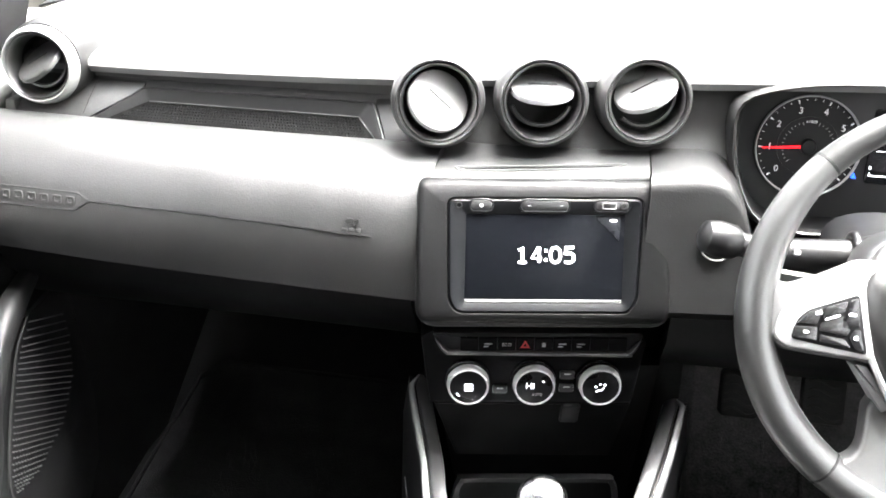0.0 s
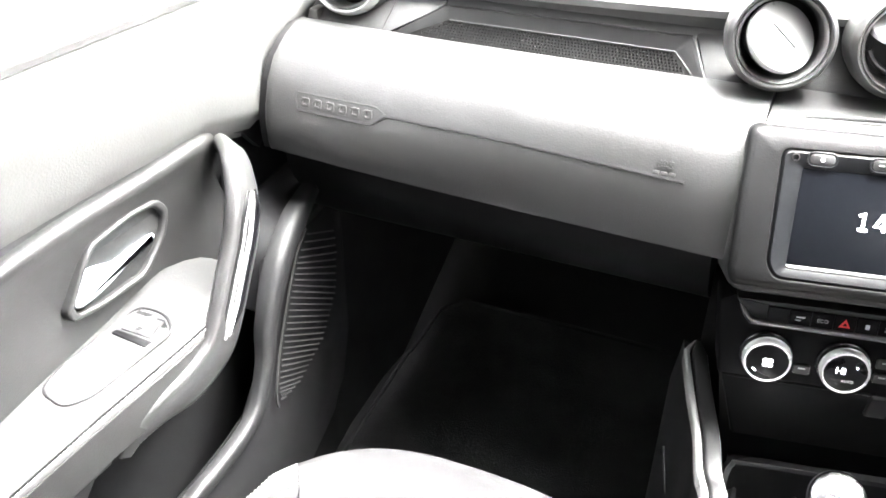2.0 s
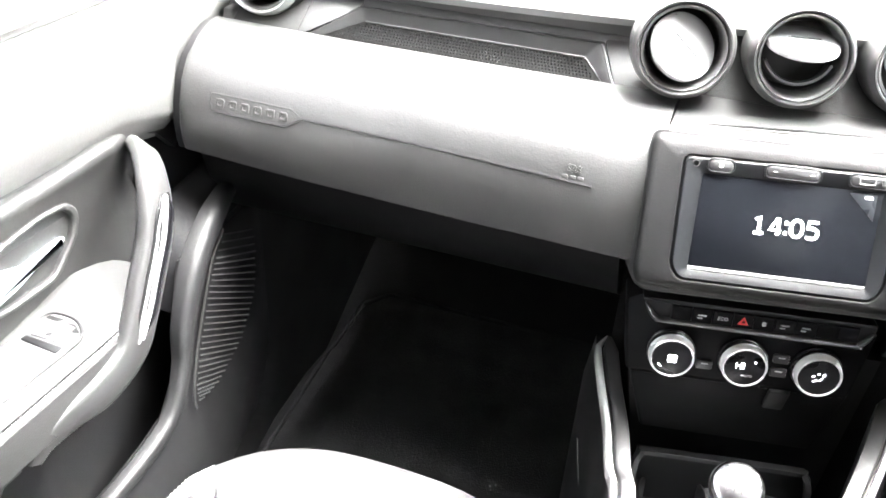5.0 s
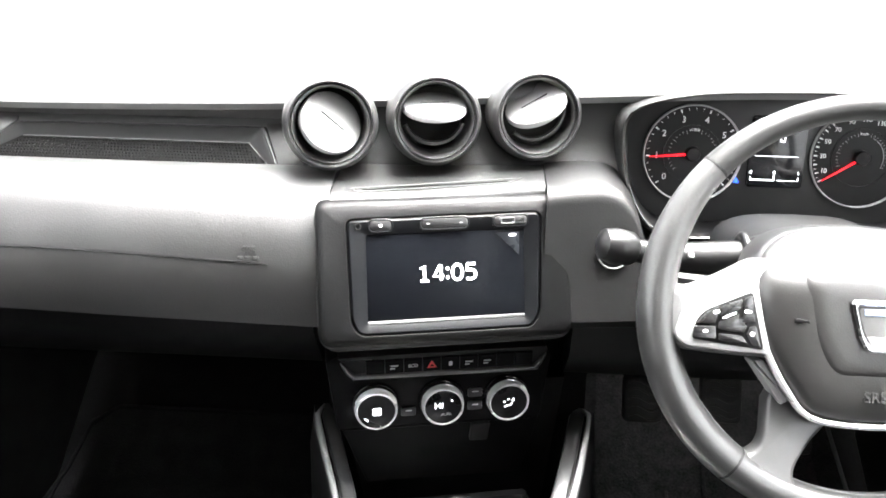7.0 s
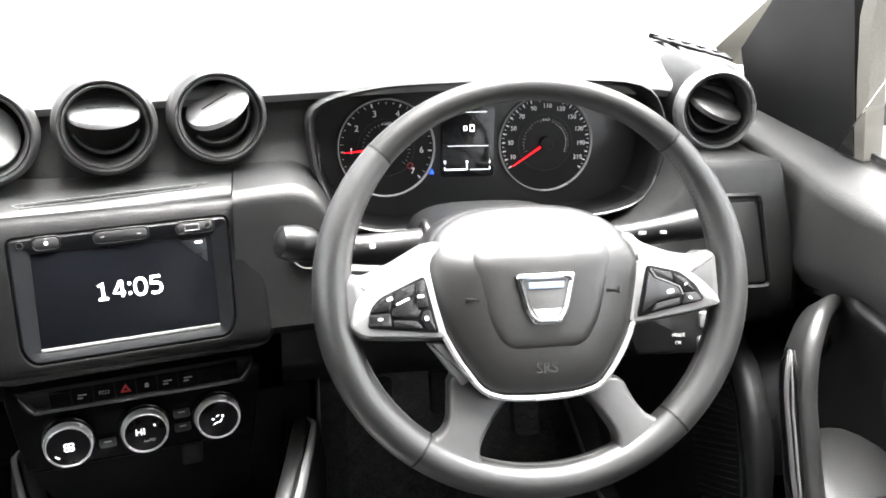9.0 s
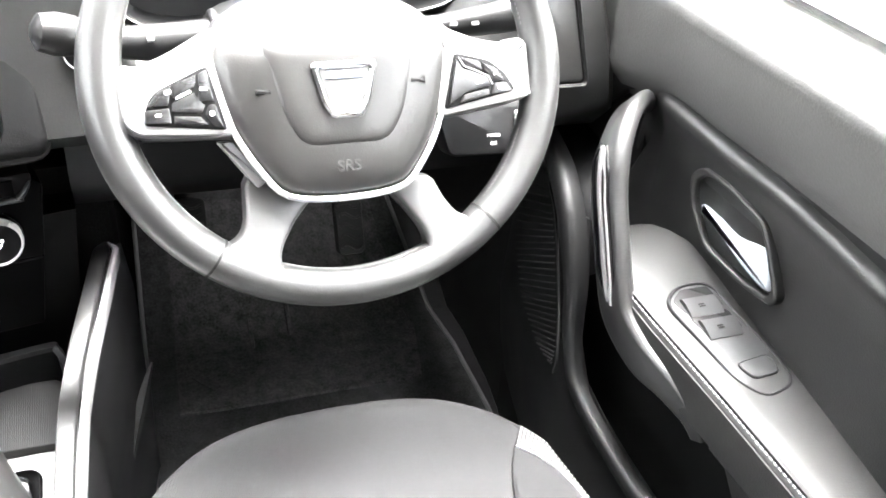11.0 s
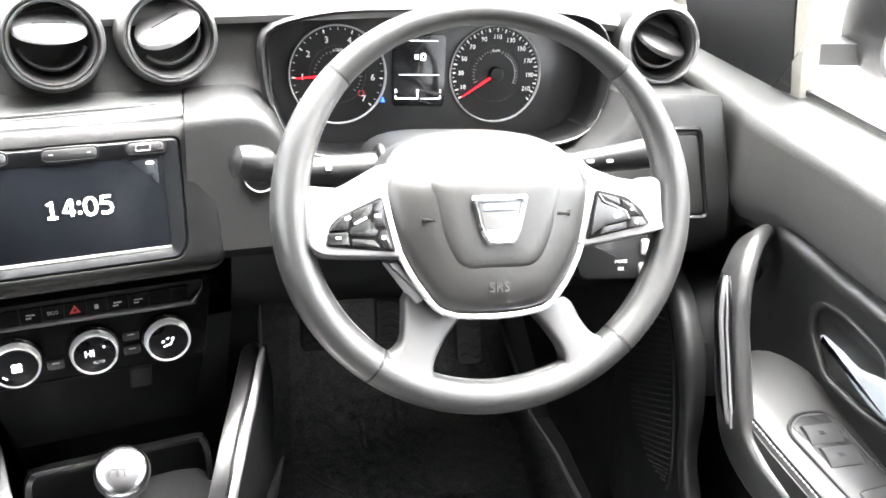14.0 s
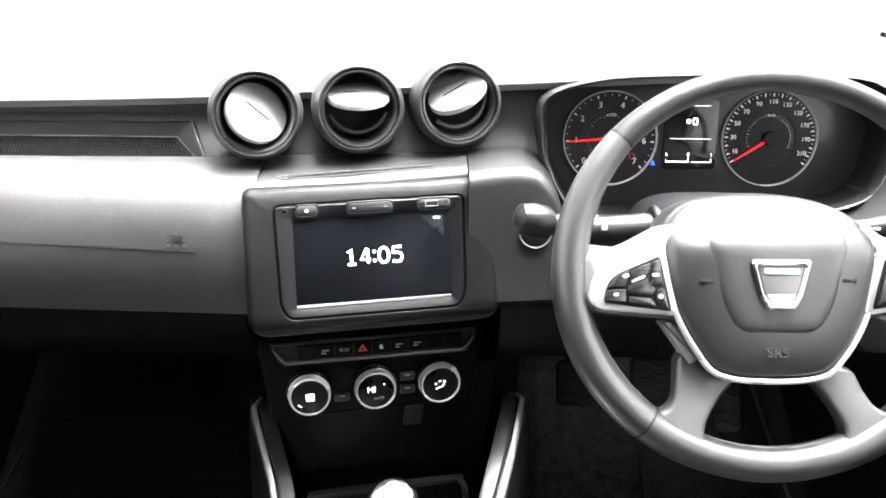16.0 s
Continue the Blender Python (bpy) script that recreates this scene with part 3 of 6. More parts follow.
part("driver_shoulder", shoulder(), FASCIA, dash, "grained fascia beside the instrument cluster", world=True)
secs = []
for x, t, y in ((0.19, 0.608, 1.01), (0.30, 0.602, 1.0), (0.45, 0.602, 1.0), (0.50, 0.620, 0.995), (0.530, 0.660, 0.988), (0.542, 0.690, 0.984), (0.56, 0.6965, 0.98), (0.60, 0.6985, 0.976), (0.638, 0.6975, 0.976), (0.646, 0.6935, 0.985)):
    # the outer end leans out towards its foot
    k = 0.030 * max(0.0, x - 0.56) / 0.08
    secs.append([(x, y, t - 0.008), (x, y + 0.008, t), (x, y + 0.09, t - 0.012 * min(1.0, max(0.0, x - 0.50) / 0.05)), (x, y + 0.12, t - 0.014 * min(1.0, max(0.0, x - 0.50) / 0.05)), (x + k, y + 0.12, 0.50), (x + k, y + 0.0, 0.51), (x + k * 0.9, y - 0.028, 0.537), (x + k * 0.78, y - 0.031, 0.556), (x + k * 0.6, y - 0.026, min(0.595, t - 0.015)), (x + k * 0.3, y - 0.011, 0.5 * (min(0.595, t - 0.015) + t - 0.008))])
part("driver_fascia", loft(secs), SOFT, dash, "grained driver fascia below and beside the cluster", world=True)
sq = frame_at((0.592, 0.9540, 0.614), 0, 17)
frame_out, frame_in, lid = ([(-0.022, -0.046), (0.040, -0.046), (0.025, 0.056), (-0.022, 0.056)], [(-0.017, -0.041), (0.035, -0.041), (0.021, 0.051), (-0.017, 0.051)], [(-0.0145, -0.0385), (0.0325, -0.0385), (0.0185, 0.0465), (-0.0145, 0.0465)])
part("side_panel_frame", ring_plate(rounded(frame_out, 0.008), rounded(frame_in, 0.006), -0.012, 0.0030, 0.0025), FASCIA, dash, "raised frame of the side panel", world=True, at=sq)
# black plate shows as the shadow in the channel round the lid
part("side_panel_shade", plate(rounded(frame_in, 0.006), -0.012, -0.0005, 0.0002), BLACK, dash, world=True, at=sq)
part("side_panel", plate(rounded(lid, 0.005), -0.010, 0.0012, 0.001), SOFT, dash, "small grained side panel", world=True, at=sq)
low = []
for x in (0.12, 0.655):
    low.append([(x, 1.012, 0.53), (x, 1.02, 0.47), (x, 1.06, 0.42), (x, 1.15, 0.40), (x, 1.45, 0.42), (x, 1.45, 0.60), (x, 1.10, 0.60)])
# darker than the fascia above, for the shade under the column
part("knee_panel", loft(low), DARK, dash, "knee panel under the steering column, shade in its colour", world=True)

# closed ends of the dashboard beside the doors
for sx in (-1, 1):
    part("end_panel", box((min(sx * 0.640, sx * 0.6535), 1.05, 0.42), (max(sx * 0.640, sx * 0.6535), 1.50, 0.682), 0.004), PLASTIC, dash, "dark end panel beside the door", world=True)

# outer vent pods and the toothed demister outlets in the corners of the top pad
for sx in (-1, 1):
    pod = frame_at((0.598, 1.063, 0.732) if sx > 0 else (-0.607, 1.066, 0.722), -sx * 6, 8)
    part("vent_pod", lathe([(0.055, -0.11), (0.0525, -0.05), (0.0500, -0.025), (0.0475, -0.012), (0.0450, -0.004), (0.038, -0.006), (0.036, -0.03), (0.034, -0.09)], 40), FASCIA, dash, "grained round vent pod", world=True, at=pod)
    # cradle that carries the pod on the fascia's shoulder
    if sx < 0:
        secs = [[(x, 1.046, 0.655), (x, 1.049, 0.666), (x, 1.053, 0.671), (x, 1.070, 0.6825), (x, 1.125, 0.7195), (x, 1.125, 0.64)] for x in (-0.655, -0.62, -0.59, -0.558)]
        part("pod_cradle", loft(secs), FASCIA, dash, world=True)
    for i in range(5):
        x, y = sx * (0.606 + i * 0.0195), 1.250 - 0.004 * i
        z = 0.7585 + 0.012 - 0.0045 * i
        tri = [(x - 0.0085, y, z), (x + 0.0085, y, z), (x + sx * 0.006, y - 0.030, z - 0.002)]
        part("demister_tooth", loft([tri, [(p[0], p[1], p[2] + 0.003) for p in tri]]), BLACK, dash, world=True)
    part("demister_line", sweep([(sx * 0.595, 1.252, 0.7735), (sx * 0.65, 1.246, 0.762), (sx * 0.695, 1.232, 0.751)], [(0.002, -0.003), (0.002, 0.003), (-0.002, 0.003), (-0.002, -0.003)]), BLACK, dash, world=True)


# ---- air vents ----
def vent(m, axis, tilt, label, shade=SOFT, lift=0.0, ring=None):
    ob = thing("air_vent", m, label, "air vent", "round dashboard air vents")
    part("housing", lathe([(0.030, -0.055), (0.046, -0.055), (0.0485, -0.030), (0.0486, -0.012), (0.0478, -0.005), (0.0462, -0.001), (0.0448, 0.0005), (0.0442, 0.0035), (0.0432, 0.0052), (0.0420, 0.0052), (0.0410, 0.0035), (0.0404, 0.0)], 48, cap=False), ring or VENTP, ob)
    part("ring", lathe([(0.0405, -0.003), (0.0402, 0.0008), (0.0392, 0.0018), (0.0376, 0.0004), (0.0362, -0.0025), (0.0354, -0.008), (0.0350, -0.03), (0.037, -0.03), (0.0405, -0.012)], 48, cap=False), VENTP, ob, "smooth inner ring")
    part("duct", lathe([(0.0360, -0.018), (0.034, -0.05), (0.001, -0.051), (0.001, -0.053), (0.036, -0.053)], 32, cap=False), BLACK, ob, "black duct behind the flap")
    flap = dome(ellipse(0.0330, 0.0330, 40), [(1.0, 0.001), (0.97, 0.0028), (0.8, 0.0046), (0.4, 0.0054), (0.05, 0.0055)], n0=-0.0026)
    turn = Matrix.Rotation(radians(axis), 4, "Z") @ Matrix.Rotation(radians(-tilt), 4, "X")
    f = part("flap", flap, shade, ob, "satin grey turning flap", at=Matrix.Translation((0, lift, -0.010)) @ turn)
    part("flap_slot", plate(rrect(0.030, 0.0016, 0.0007, 2), 0.0, 0.0008, 0.0003), DARK, f, at=Matrix.Translation((0, lift, -0.010)) @ turn @ Matrix.Translation((0, 0, 0.0052)))
    if tilt > 35:
        arc = [math.radians(200 + 140 * i / 20) for i in range(21)]
        back = sweep([(0.0315 * math.cos(a), 0.0300 * math.sin(a), 0) for a in arc], [(0.003, -0.004), (0.0012, 0.0015), (-0.0012, 0.0015), (-0.002, -0.004)], up=(0, 0, 1))
        part("lower_vane", back, VENTP, ob, at=Matrix.Translation((0, 0.004, -0.012)) @ Matrix.Rotation(radians(axis), 4, "Z"))
    return ob


for u, axis, tilt, lift, label in ((-0.106, -42, 36, 0.0, "round dashboard vent with its flap turned almost shut"), (0.0, 0, 73, 0.0115, "round dashboard vent with its flap half open"),
                             (0.106, 28, 66, 0.010, "round dashboard vent with its flap tilted open")):
    m = frame_at((-0.035, 1.042, 0.7285), STACK_YAW, 10) @ Matrix.Translation((u, 0.014 * u, 0))
    vent(m, axis, tilt, label, FLAP, lift)
vent(frame_at((-0.607, 1.058, 0.722), 6, 8) @ Matrix.Diagonal((0.92, 0.92, 0.92, 1)), 30, 58, "round side vent with silver ring beside the passenger door", SOFT, 0.004, VENTRING)
vent(frame_at((0.598, 1.055, 0.732), -6, 8) @ Matrix.Diagonal((0.95, 0.95, 0.95, 1)), -18, 66, "round side vent with silver ring beside the driver door", SOFT, 0.004, VENTRING)

# ---- instrument cluster ----
clus = thing("instrument_cluster", frame_at((0.419, 1.103, 0.685), 0, 12), "black instrument cluster with two dials behind the wheel", "instrument cluster")
OUT = smooth_path([(-0.252, 0.040), (-0.20, 0.058), (-0.124, 0.064), (0.0, 0.066), (0.085, 0.060), (0.112, 0.030), (0.114, -0.010), (0.098, -0.055), (0.05, -0.073), (-0.04, -0.077), (-0.096, -0.074), (-0.140, -0.080), (-0.186, -0.083), (-0.225, -0.072), (-0.246, -0.040), (-0.256, 0.0)], 4, closed=True)
OUT = [(p[0], p[1]) for p in OUT][::-1]
inn = scaled(OUT, 0.965, 0.95, -0.07, -0.005)
big = scaled(OUT, 1.045, 1.07, -0.07, -0.005)
part("face_plate", plate(scaled(OUT, 1.01, 1.01, -0.07, -0.005), -0.012, -0.002, 0.001), SATIN, clus, "black instrument face")
part("hood_lining", loft([[(x, y, -0.01) for x, y in inn], [(x, y, 0.035) for x, y in OUT]], cap0=False, cap1=False), BLACK, clus, "black inner wall of the hood")
part("hood", loft([[(x, y, 0.035) for x, y in OUT], [(*q, 0.052) for q in scaled(OUT, 1.012, 1.02, -0.07, -0.005)], [(*q, 0.055) for q in scaled(OUT, 1.028, 1.045, -0.07, -0.005)], [(*q, 0.050) for q in big], [(*q, -0.02) for q in big]], closed=False, cap0=False, cap1=False), FASCIA, clus, "charcoal hood around the dials")
edge = [(*q, 0.0545) for q in scaled(OUT, 1.016, 1.026, -0.07, -0.005)]
i0 = next(i for i in range(len(edge)) if edge[i][1] >= -0.030 and edge[(i + 1) % len(edge)][1] < -0.030)
edge = [edge[(i0 + 1 + i) % len(edge)] for i in range(len(edge))]
edge = [p for p in edge if p[1] < -0.030]
part("hood_trim", sweep(edge, [(0.0011, 0.0), (0.0, 0.0013), (-0.0011, 0.0), (0.0, -0.0013)], up=(0, 0, 1)), LOWSPOKE, clus, "fine grey edge line")


def dial(u, v, r, start, step, marks, needle, ring, size, over=0.0):
    part("dial_face", lathe([(r, -0.004), (r, 0.0), (0.0005, 0.0)], 48, u, v), BLACK, clus)
    part("dial_ring", lathe([(r + 0.0016, 0.0), (r + 0.0016, 0.003), (r + 0.0008, 0.004), (r - 0.0002, 0.003), (r - 0.0004, 0.0)], 64, u, v, cap=False), ring, clus, "bright dial ring")
    part("inner_ring", lathe([(r * 0.60, 0.0), (r * 0.60, 0.0012), (r * 0.585, 0.0012), (r * 0.585, 0.0)], 48, u, v, cap=False), DARK, clus)
    ticks = bmesh.new()
    n = len(marks)
    for j in range(round((n - 1 + 2 * over) * 4) + 1):
        i = j - round(over * 4)
        a = radians(start + step * i / 4)
        k, w = (0.88, 0.0009) if i % (2 if over else 4) == 0 else (0.91, 0.00032)
        d, s = Vector((math.cos(a), math.sin(a), 0)), Vector((-math.sin(a), math.cos(a), 0))
        o = Vector((u, v, 0.0012))
        q = [ticks.verts.new(o + d * (r * k) + s * (w * 0.5)), ticks.verts.new(o + d * (r * k) - s * (w * 0.5)), ticks.verts.new(o + d * (r * 0.955) - s * w), ticks.verts.new(o + d * (r * 0.955) + s * w)]
        ticks.faces.new(q)
    part("scale", ticks, WHITE, clus, "white tick marks", kind="stuff")
    fine = bmesh.new()
    for i in range(29):
        a = radians(start + step * (n - 1) * i / 28)
        d, s = Vector((math.cos(a), math.sin(a), 0)), Vector((-math.sin(a), math.cos(a), 0))
        o = Vector((u, v, 0.0014))
        k = 0.47 if i % 4 else 0.44
        fine.faces.new([fine.verts.new(o + d * (r * e) + s * w) for e, w in ((k, 0.00025), (k, -0.00025), (0.51, -0.00025), (0.51, 0.00025))])
    part("inner_scale", fine, DIM, clus, "fine inner scale", kind="stuff")
    for i, text in enumerate(marks):
        if not text:
            continue
        a = radians(start + step * i)
        part("dial_figure", letters(text, size, 0.0003), WHITE, clus, at=move(u + r * (0.775 if over else 0.74) * math.cos(a), v + r * (0.775 if over else 0.74) * math.sin(a), 0.0015))
    a = radians(needle)
    d, s = Vector((math.cos(a), math.sin(a), 0)), Vector((-math.sin(a), math.cos(a), 0))
    o = Vector((u, v, 0.004))
    sec = [[o + d * k + s * w + Vector((0, 0, h)) for w, h in ((hw, 0), (0, hw), (-hw, 0))] for k, hw in ((0.007, 0.0014), (r * 0.5, 0.0011), (r * 0.90, 0.0005))]
    part("needle", loft(sec), RED, clus, "lit red needle")
    part("needle_hub", lathe([(0.0085, 0.001), (0.0080, 0.0060), (0.0068, 0.0072), (0.0005, 0.0075)], 24, u, v), BLACK, clus)


dial(-0.178, -0.004, 0.052, 222, -264 / 7, ["0", "1", "2", "3", "4", "5", "6", "7"], 222 - 264 / 7 + 1, DIM, 0.0095)
dial(0.002, -0.002, 0.053, 201.5, -22.5, ["10", "30", "50", "70", "90", "110", "130", "150", "170", "190", "210"], 213, STRIP, 0.0070, 0.5)
part("scale_arc", sweep([(0.002 + 0.0235 * math.cos(radians(d)), -0.002 + 0.0235 * math.sin(radians(d)), 0.0013) for d in range(-26, 70, 4)], [(0.0003, -0.0002), (0.0003, 0.0002), (-0.0003, 0.0002), (-0.0003, -0.0002)]), DIM, clus, "pale inner arc")
part("dial_words", letters("x1000", 0.0045, 0.0002), WHITE, clus, at=move(-0.178, 0.022, 0.0015))
part("dial_words", letters("km/h", 0.0045, 0.0002), WHITE, clus, at=move(0.002, 0.024, 0.0015))
part("display", plate(rrect(0.060, 0.078, 0.004, 3, -0.0875, 0.001), -0.001, 0.0012, 0.0004), GLOSS, clus, "dark trip display")
for u, v, w, h in ((-0.0875, 0.0335, 0.042, 0.0005), (-0.0875, -0.0035, 0.046, 0.0005), (-0.1015, -0.0295, 0.024, 0.0014), (-0.1135, -0.0282, 0.0008, 0.004), (-0.0885, -0.0265, 0.0010, 0.007), (-0.0625, -0.0282, 0.0008, 0.004), (-0.0745, -0.0298, 0.020, 0.0007)):
    part("display_bar", plate(rrect(w, h, min(w, h) * 0.2, 1, u, v), 0.0012, 0.0016, 0.0001), LIT, clus)
part("display_bar", plate(rrect(0.0026, 0.003, 0.0008, 1, -0.0885, -0.0210), 0.0012, 0.0016, 0.0001), LIT, clus)
for du, w in ((-0.003, 0.0045), (0.0045, 0.0055)):
    part("display_symbol", ring_plate(rrect(w, 0.008 if du > 0 else 0.005, 0.001, 2, -0.0875 + du, 0.016), rrect(w * 0.6, (0.008 if du > 0 else 0.005) * 0.6, 0.0006, 2, -0.0875 + du, 0.016), 0.0012, 0.0016, 0.0001), LIT, clus)
for text, u in (("0", -0.1135), ("1", -0.0625)):
    part("display_figure", letters(text, 0.0055, 0.0002), LIT, clus, at=move(u, -0.0215, 0.0014))
lamp = rounded([(-0.004, -0.003), (0.004, -0.003), (0.002, 0.000), (0.001, 0.004), (-0.001, 0.004), (-0.002, 0.0)], 0.0006, 2)
part("warning_lamp", plate([(x * 0.75 - 0.128, y * 0.75 - 0.0315) for x, y in lamp], 0.0, 0.0006, 0.0001), BLUE, clus, "lit blue coolant lamp")
part("warning_lamp", ring_plate(ellipse(0.0036, 0.0036, 16, -0.152, -0.024), ellipse(0.0024, 0.0024, 16, -0.152, -0.024), 0.0, 0.0006, 0.0001), REDMARK, clus, "dull red brake lamp")


# ---- screen unit in the centre of the dashboard ----
unit = thing("infotainment_unit", S, "dark grey touchscreen unit showing the time", "touchscreen")
fr_out = rounded([(-0.126, -0.056), (-0.121, -0.0675), (0.124, -0.0690), (0.129, -0.057), (0.130, 0.0765), (-0.124, 0.0775)], 0.011, 4)
fr_in = rounded([(-0.0945, -0.0440), (-0.0860, -0.0570), (0.0870, -0.0570), (0.0950, -0.0440), (0.0985, 0.0590), (-0.0955, 0.0580)], 0.008, 4)
bm = ring_plate(fr_out, fr_in, -0.03, 0.0, 0.0075, n_in=-0.001, bev_in=0.0015)
for v in bm.verts:
    # the surround is bowed: its top rolls back and its foot rolls under
    v.co.z -= 14.0 * max(0.0, abs(v.co.y) - 0.050) ** 2
part("surround", bm, SURROUND, unit, "wide charcoal surround")
face = scaled(fr_in, 0.994)
disp_out = rounded([(-0.0775, -0.0340), (-0.0775, -0.0455), (0.0800, -0.0455), (0.0800, -0.0340), (0.0810, 0.0425), (-0.0765, 0.0425)], 0.002, 4)
part("front_panel", ring_plate(face, disp_out, -0.02, -0.0015, 0.0025, n_in=-0.0035, bev_in=0.001), FRONT, unit, "satin dark grey front")
part("screen", plate(scaled(disp_out, 1.01), -0.020, -0.0045, 0.0004), SCREEN, unit, "dark glass screen")
# pale strip paints the highlight along the screen's lower edge
part("lower_ledge", plate(rounded([(-0.078, -0.0470), (0.0795, -0.0470), (0.0800, -0.0430), (-0.0780, -0.0430)], 0.001, 2), -0.012, -0.0030, 0.0015), KEYPLATE, unit, "pale strip for the lower edge's highlight")
def figure(text, w, h, k):
    """A plain sans figure drawn with a stroke of width k."""
    line = {"1": [[(0.12, 0.80), (0.52, 1.0), (0.52, 0.0)], [(0.1, 0.0), (0.94, 0.0)]],
            "4": [[(1.0, 0.27), (0.0, 0.27), (0.62, 1.0), (0.74, 1.0), (0.74, 0.0)]],
            "0": [[(0.5 + 0.5 * math.cos(a) * abs(math.cos(a)) ** -0.2, 0.5 + 0.5 * math.sin(a)) for a in [2 * math.pi * (i + 0.5) / 24 for i in range(25)]]],
            "5": [[(0.92, 1.0), (0.10, 1.0), (0.06, 0.56), (0.30, 0.62), (0.62, 0.61), (0.88, 0.50), (0.97, 0.31), (0.86, 0.10), (0.58, 0.0), (0.26, 0.0), (0.0, 0.06)]]}[text]
    out = [sweep([((x - 0.5) * w, (y - 0.5) * h, 0) for x, y in pts], [(k / 2, -0.0002), (k / 2, 0.0002), (-k / 2, 0.0002), (-k / 2, -0.0002)], up=(0, 0, 1)) for pts in line]
    return join(*out)


for text, u in (("1", -0.0205), ("4", -0.0060), ("0", 0.0125), ("5", 0.0265)):
    part("clock_figure", figure(text, 0.0098, 0.0150, 0.0027), LIT, unit, "white lit clock figure", at=move(u, 0.002, -0.0040))
for v in (-0.003, 0.006):
    part("clock_colon", plate(rrect(0.003, 0.003, 0.0005, 1, 0.0030, v), -0.0046, -0.0040, 0.0001), LIT, unit)
part("corner_fold", plate([(0.052, 0.0395), (0.0755, 0.016), (0.0760, 0.0395)], -0.0046, -0.0042, 0.0002), material("dim_blue_grey", (0.025, 0.027, 0.031), 0.3), unit, "dim grey folded corner")
part("corner_bars", plate(rrect(0.007, 0.0022, 0.0006, 1, 0.069, 0.0365), -0.0046, -0.0040, 0.0001), LIT, unit)
part("socket", lathe([(0.0035, -0.004), (0.0036, -0.0008), (0.0026, -0.0006), (0.0022, -0.004)], 16, -0.084, 0.0510, cap=False), DARK, unit)
for u, w, name in ((-0.062, 0.022, "power_button"), (0.001, 0.047, "volume_button"), (0.067, 0.034, "usb_cover")):
    part("button_rim", ring_plate(rrect(w + 0.003, 0.0135, 0.0055, 4, u, 0.0510), rrect(w, 0.0105, 0.0045, 4, u, 0.0510), -0.006, -0.0010, 0.0006), FRONT, unit)
    b = part(name, plate(rrect(w, 0.0105, 0.0045, 4, u, 0.0510), -0.006, -0.0005, 0.002), SATIN, unit)
    if name == "power_button":
        part("button_mark", lathe([(0.0017, -0.001), (0.0017, 0.0), (0.0001, 0.0002)], 14, u, 0.0510), WHITE, b)
    elif name == "volume_button":
        part("button_mark", plate(rrect(0.0035, 0.0009, 0.0003, 1, u - 0.016, 0.0510), -0.001, 0.0002, 0.0001), DIM, b)
        part("button_mark", plate(rrect(0.0035, 0.0009, 0.0003, 1, u + 0.016, 0.0510), -0.001, 0.0002, 0.0001), DIM, b)
    else:
        part("usb_socket", ring_plate(rrect(0.014, 0.0065, 0.0008, 2, u - 0.003, 0.0510), rrect(0.0115, 0.004, 0.0005, 2, u - 0.003, 0.0510), -0.004, 0.0004, 0.0003), KEYPLATE, b, "silver usb socket")
        part("aux_socket", lathe([(0.0028, -0.002), (0.0029, 0.0006), (0.0018, 0.0006), (0.0016, -0.004)], 14, u + 0.0115, 0.0510, cap=False), PLASTIC, b)

# ---- switch row and climate panel ----
K = frame_at((-0.020, 0.965, 0.4375), STACK_YAW, 6)
row = thing("switch_row", K @ Matrix.Translation((0.003, 0.0555, 0.0125)), "row of small black switches under the screen", "switches")
part("carrier", plate(rounded([(-0.112, 0.010), (-0.098, -0.009), (0.094, -0.011), (0.108, 0.003), (0.108, 0.012), (-0.112, 0.012)], 0.003, 3), -0.03, 0.003, 0.002), BLACK, row)
for i in range(9):
    u = -0.074 + i * 0.0195
    key = part("switch", plate(rrect(0.0191, 0.0150, 0.0008, 2, u, 0.0), 0.0, 0.0062, 0.0006), PANEL, row)
    if i == 3:
        tri = [(u - 0.005, -0.0035), (u + 0.005, -0.0035), (u, 0.005)]
        part("switch_mark", ring_plate(tri, scaled(tri, 0.45, None, u, -0.0008), 0.0062, 0.0069, 0.0001), REDMARK, key, "red hazard triangle")
    elif i == 2:
        part("switch_mark", letters("ECO", 0.0050, 0.0001), DIM, key, at=move(u, 0, 0.0067))
    elif i in (1, 5, 6):
        part("switch_mark", plate(rrect(0.008, 0.0012, 0.0003, 1, u, 0.001), 0.006, 0.0069, 0.0001), DIM, key)
        part("switch_mark", plate(rrect(0.005, 0.0012, 0.0003, 1, u - 0.002, -0.002), 0.006, 0.0069, 0.0001), DIM, key)
    elif i == 4:
        part("switch_mark", plate(rrect(0.0035, 0.0045, 0.0005, 1, u, 0.0), 0.006, 0.0069, 0.0001), DIM, key)
trim = [(-0.109, 0.006, 0.0030), (-0.105, 0.0, 0.0040), (-0.097, -0.0085, 0.005), (-0.080, -0.0097, 0.005), (0.080, -0.0112, 0.005), (0.094, -0.0100, 0.005), (0.102, -0.002, 0.0040), (0.106, 0.004, 0.0030)]
part("lower_trim", sweep(smooth_path(trim, 4), [(0.0026, -0.004), (0.0023, 0.002), (0.0013, 0.0038), (0.0, 0.0043), (-0.0013, 0.0038), (-0.0023, 0.002), (-0.0026, -0.004)], up=(0, 0, 1), grow=[min(1.0, 0.35 + i / 8, 0.35 + (28 - i) / 8) for i in range(29)]), HANDLE, row, "satin lower lip")

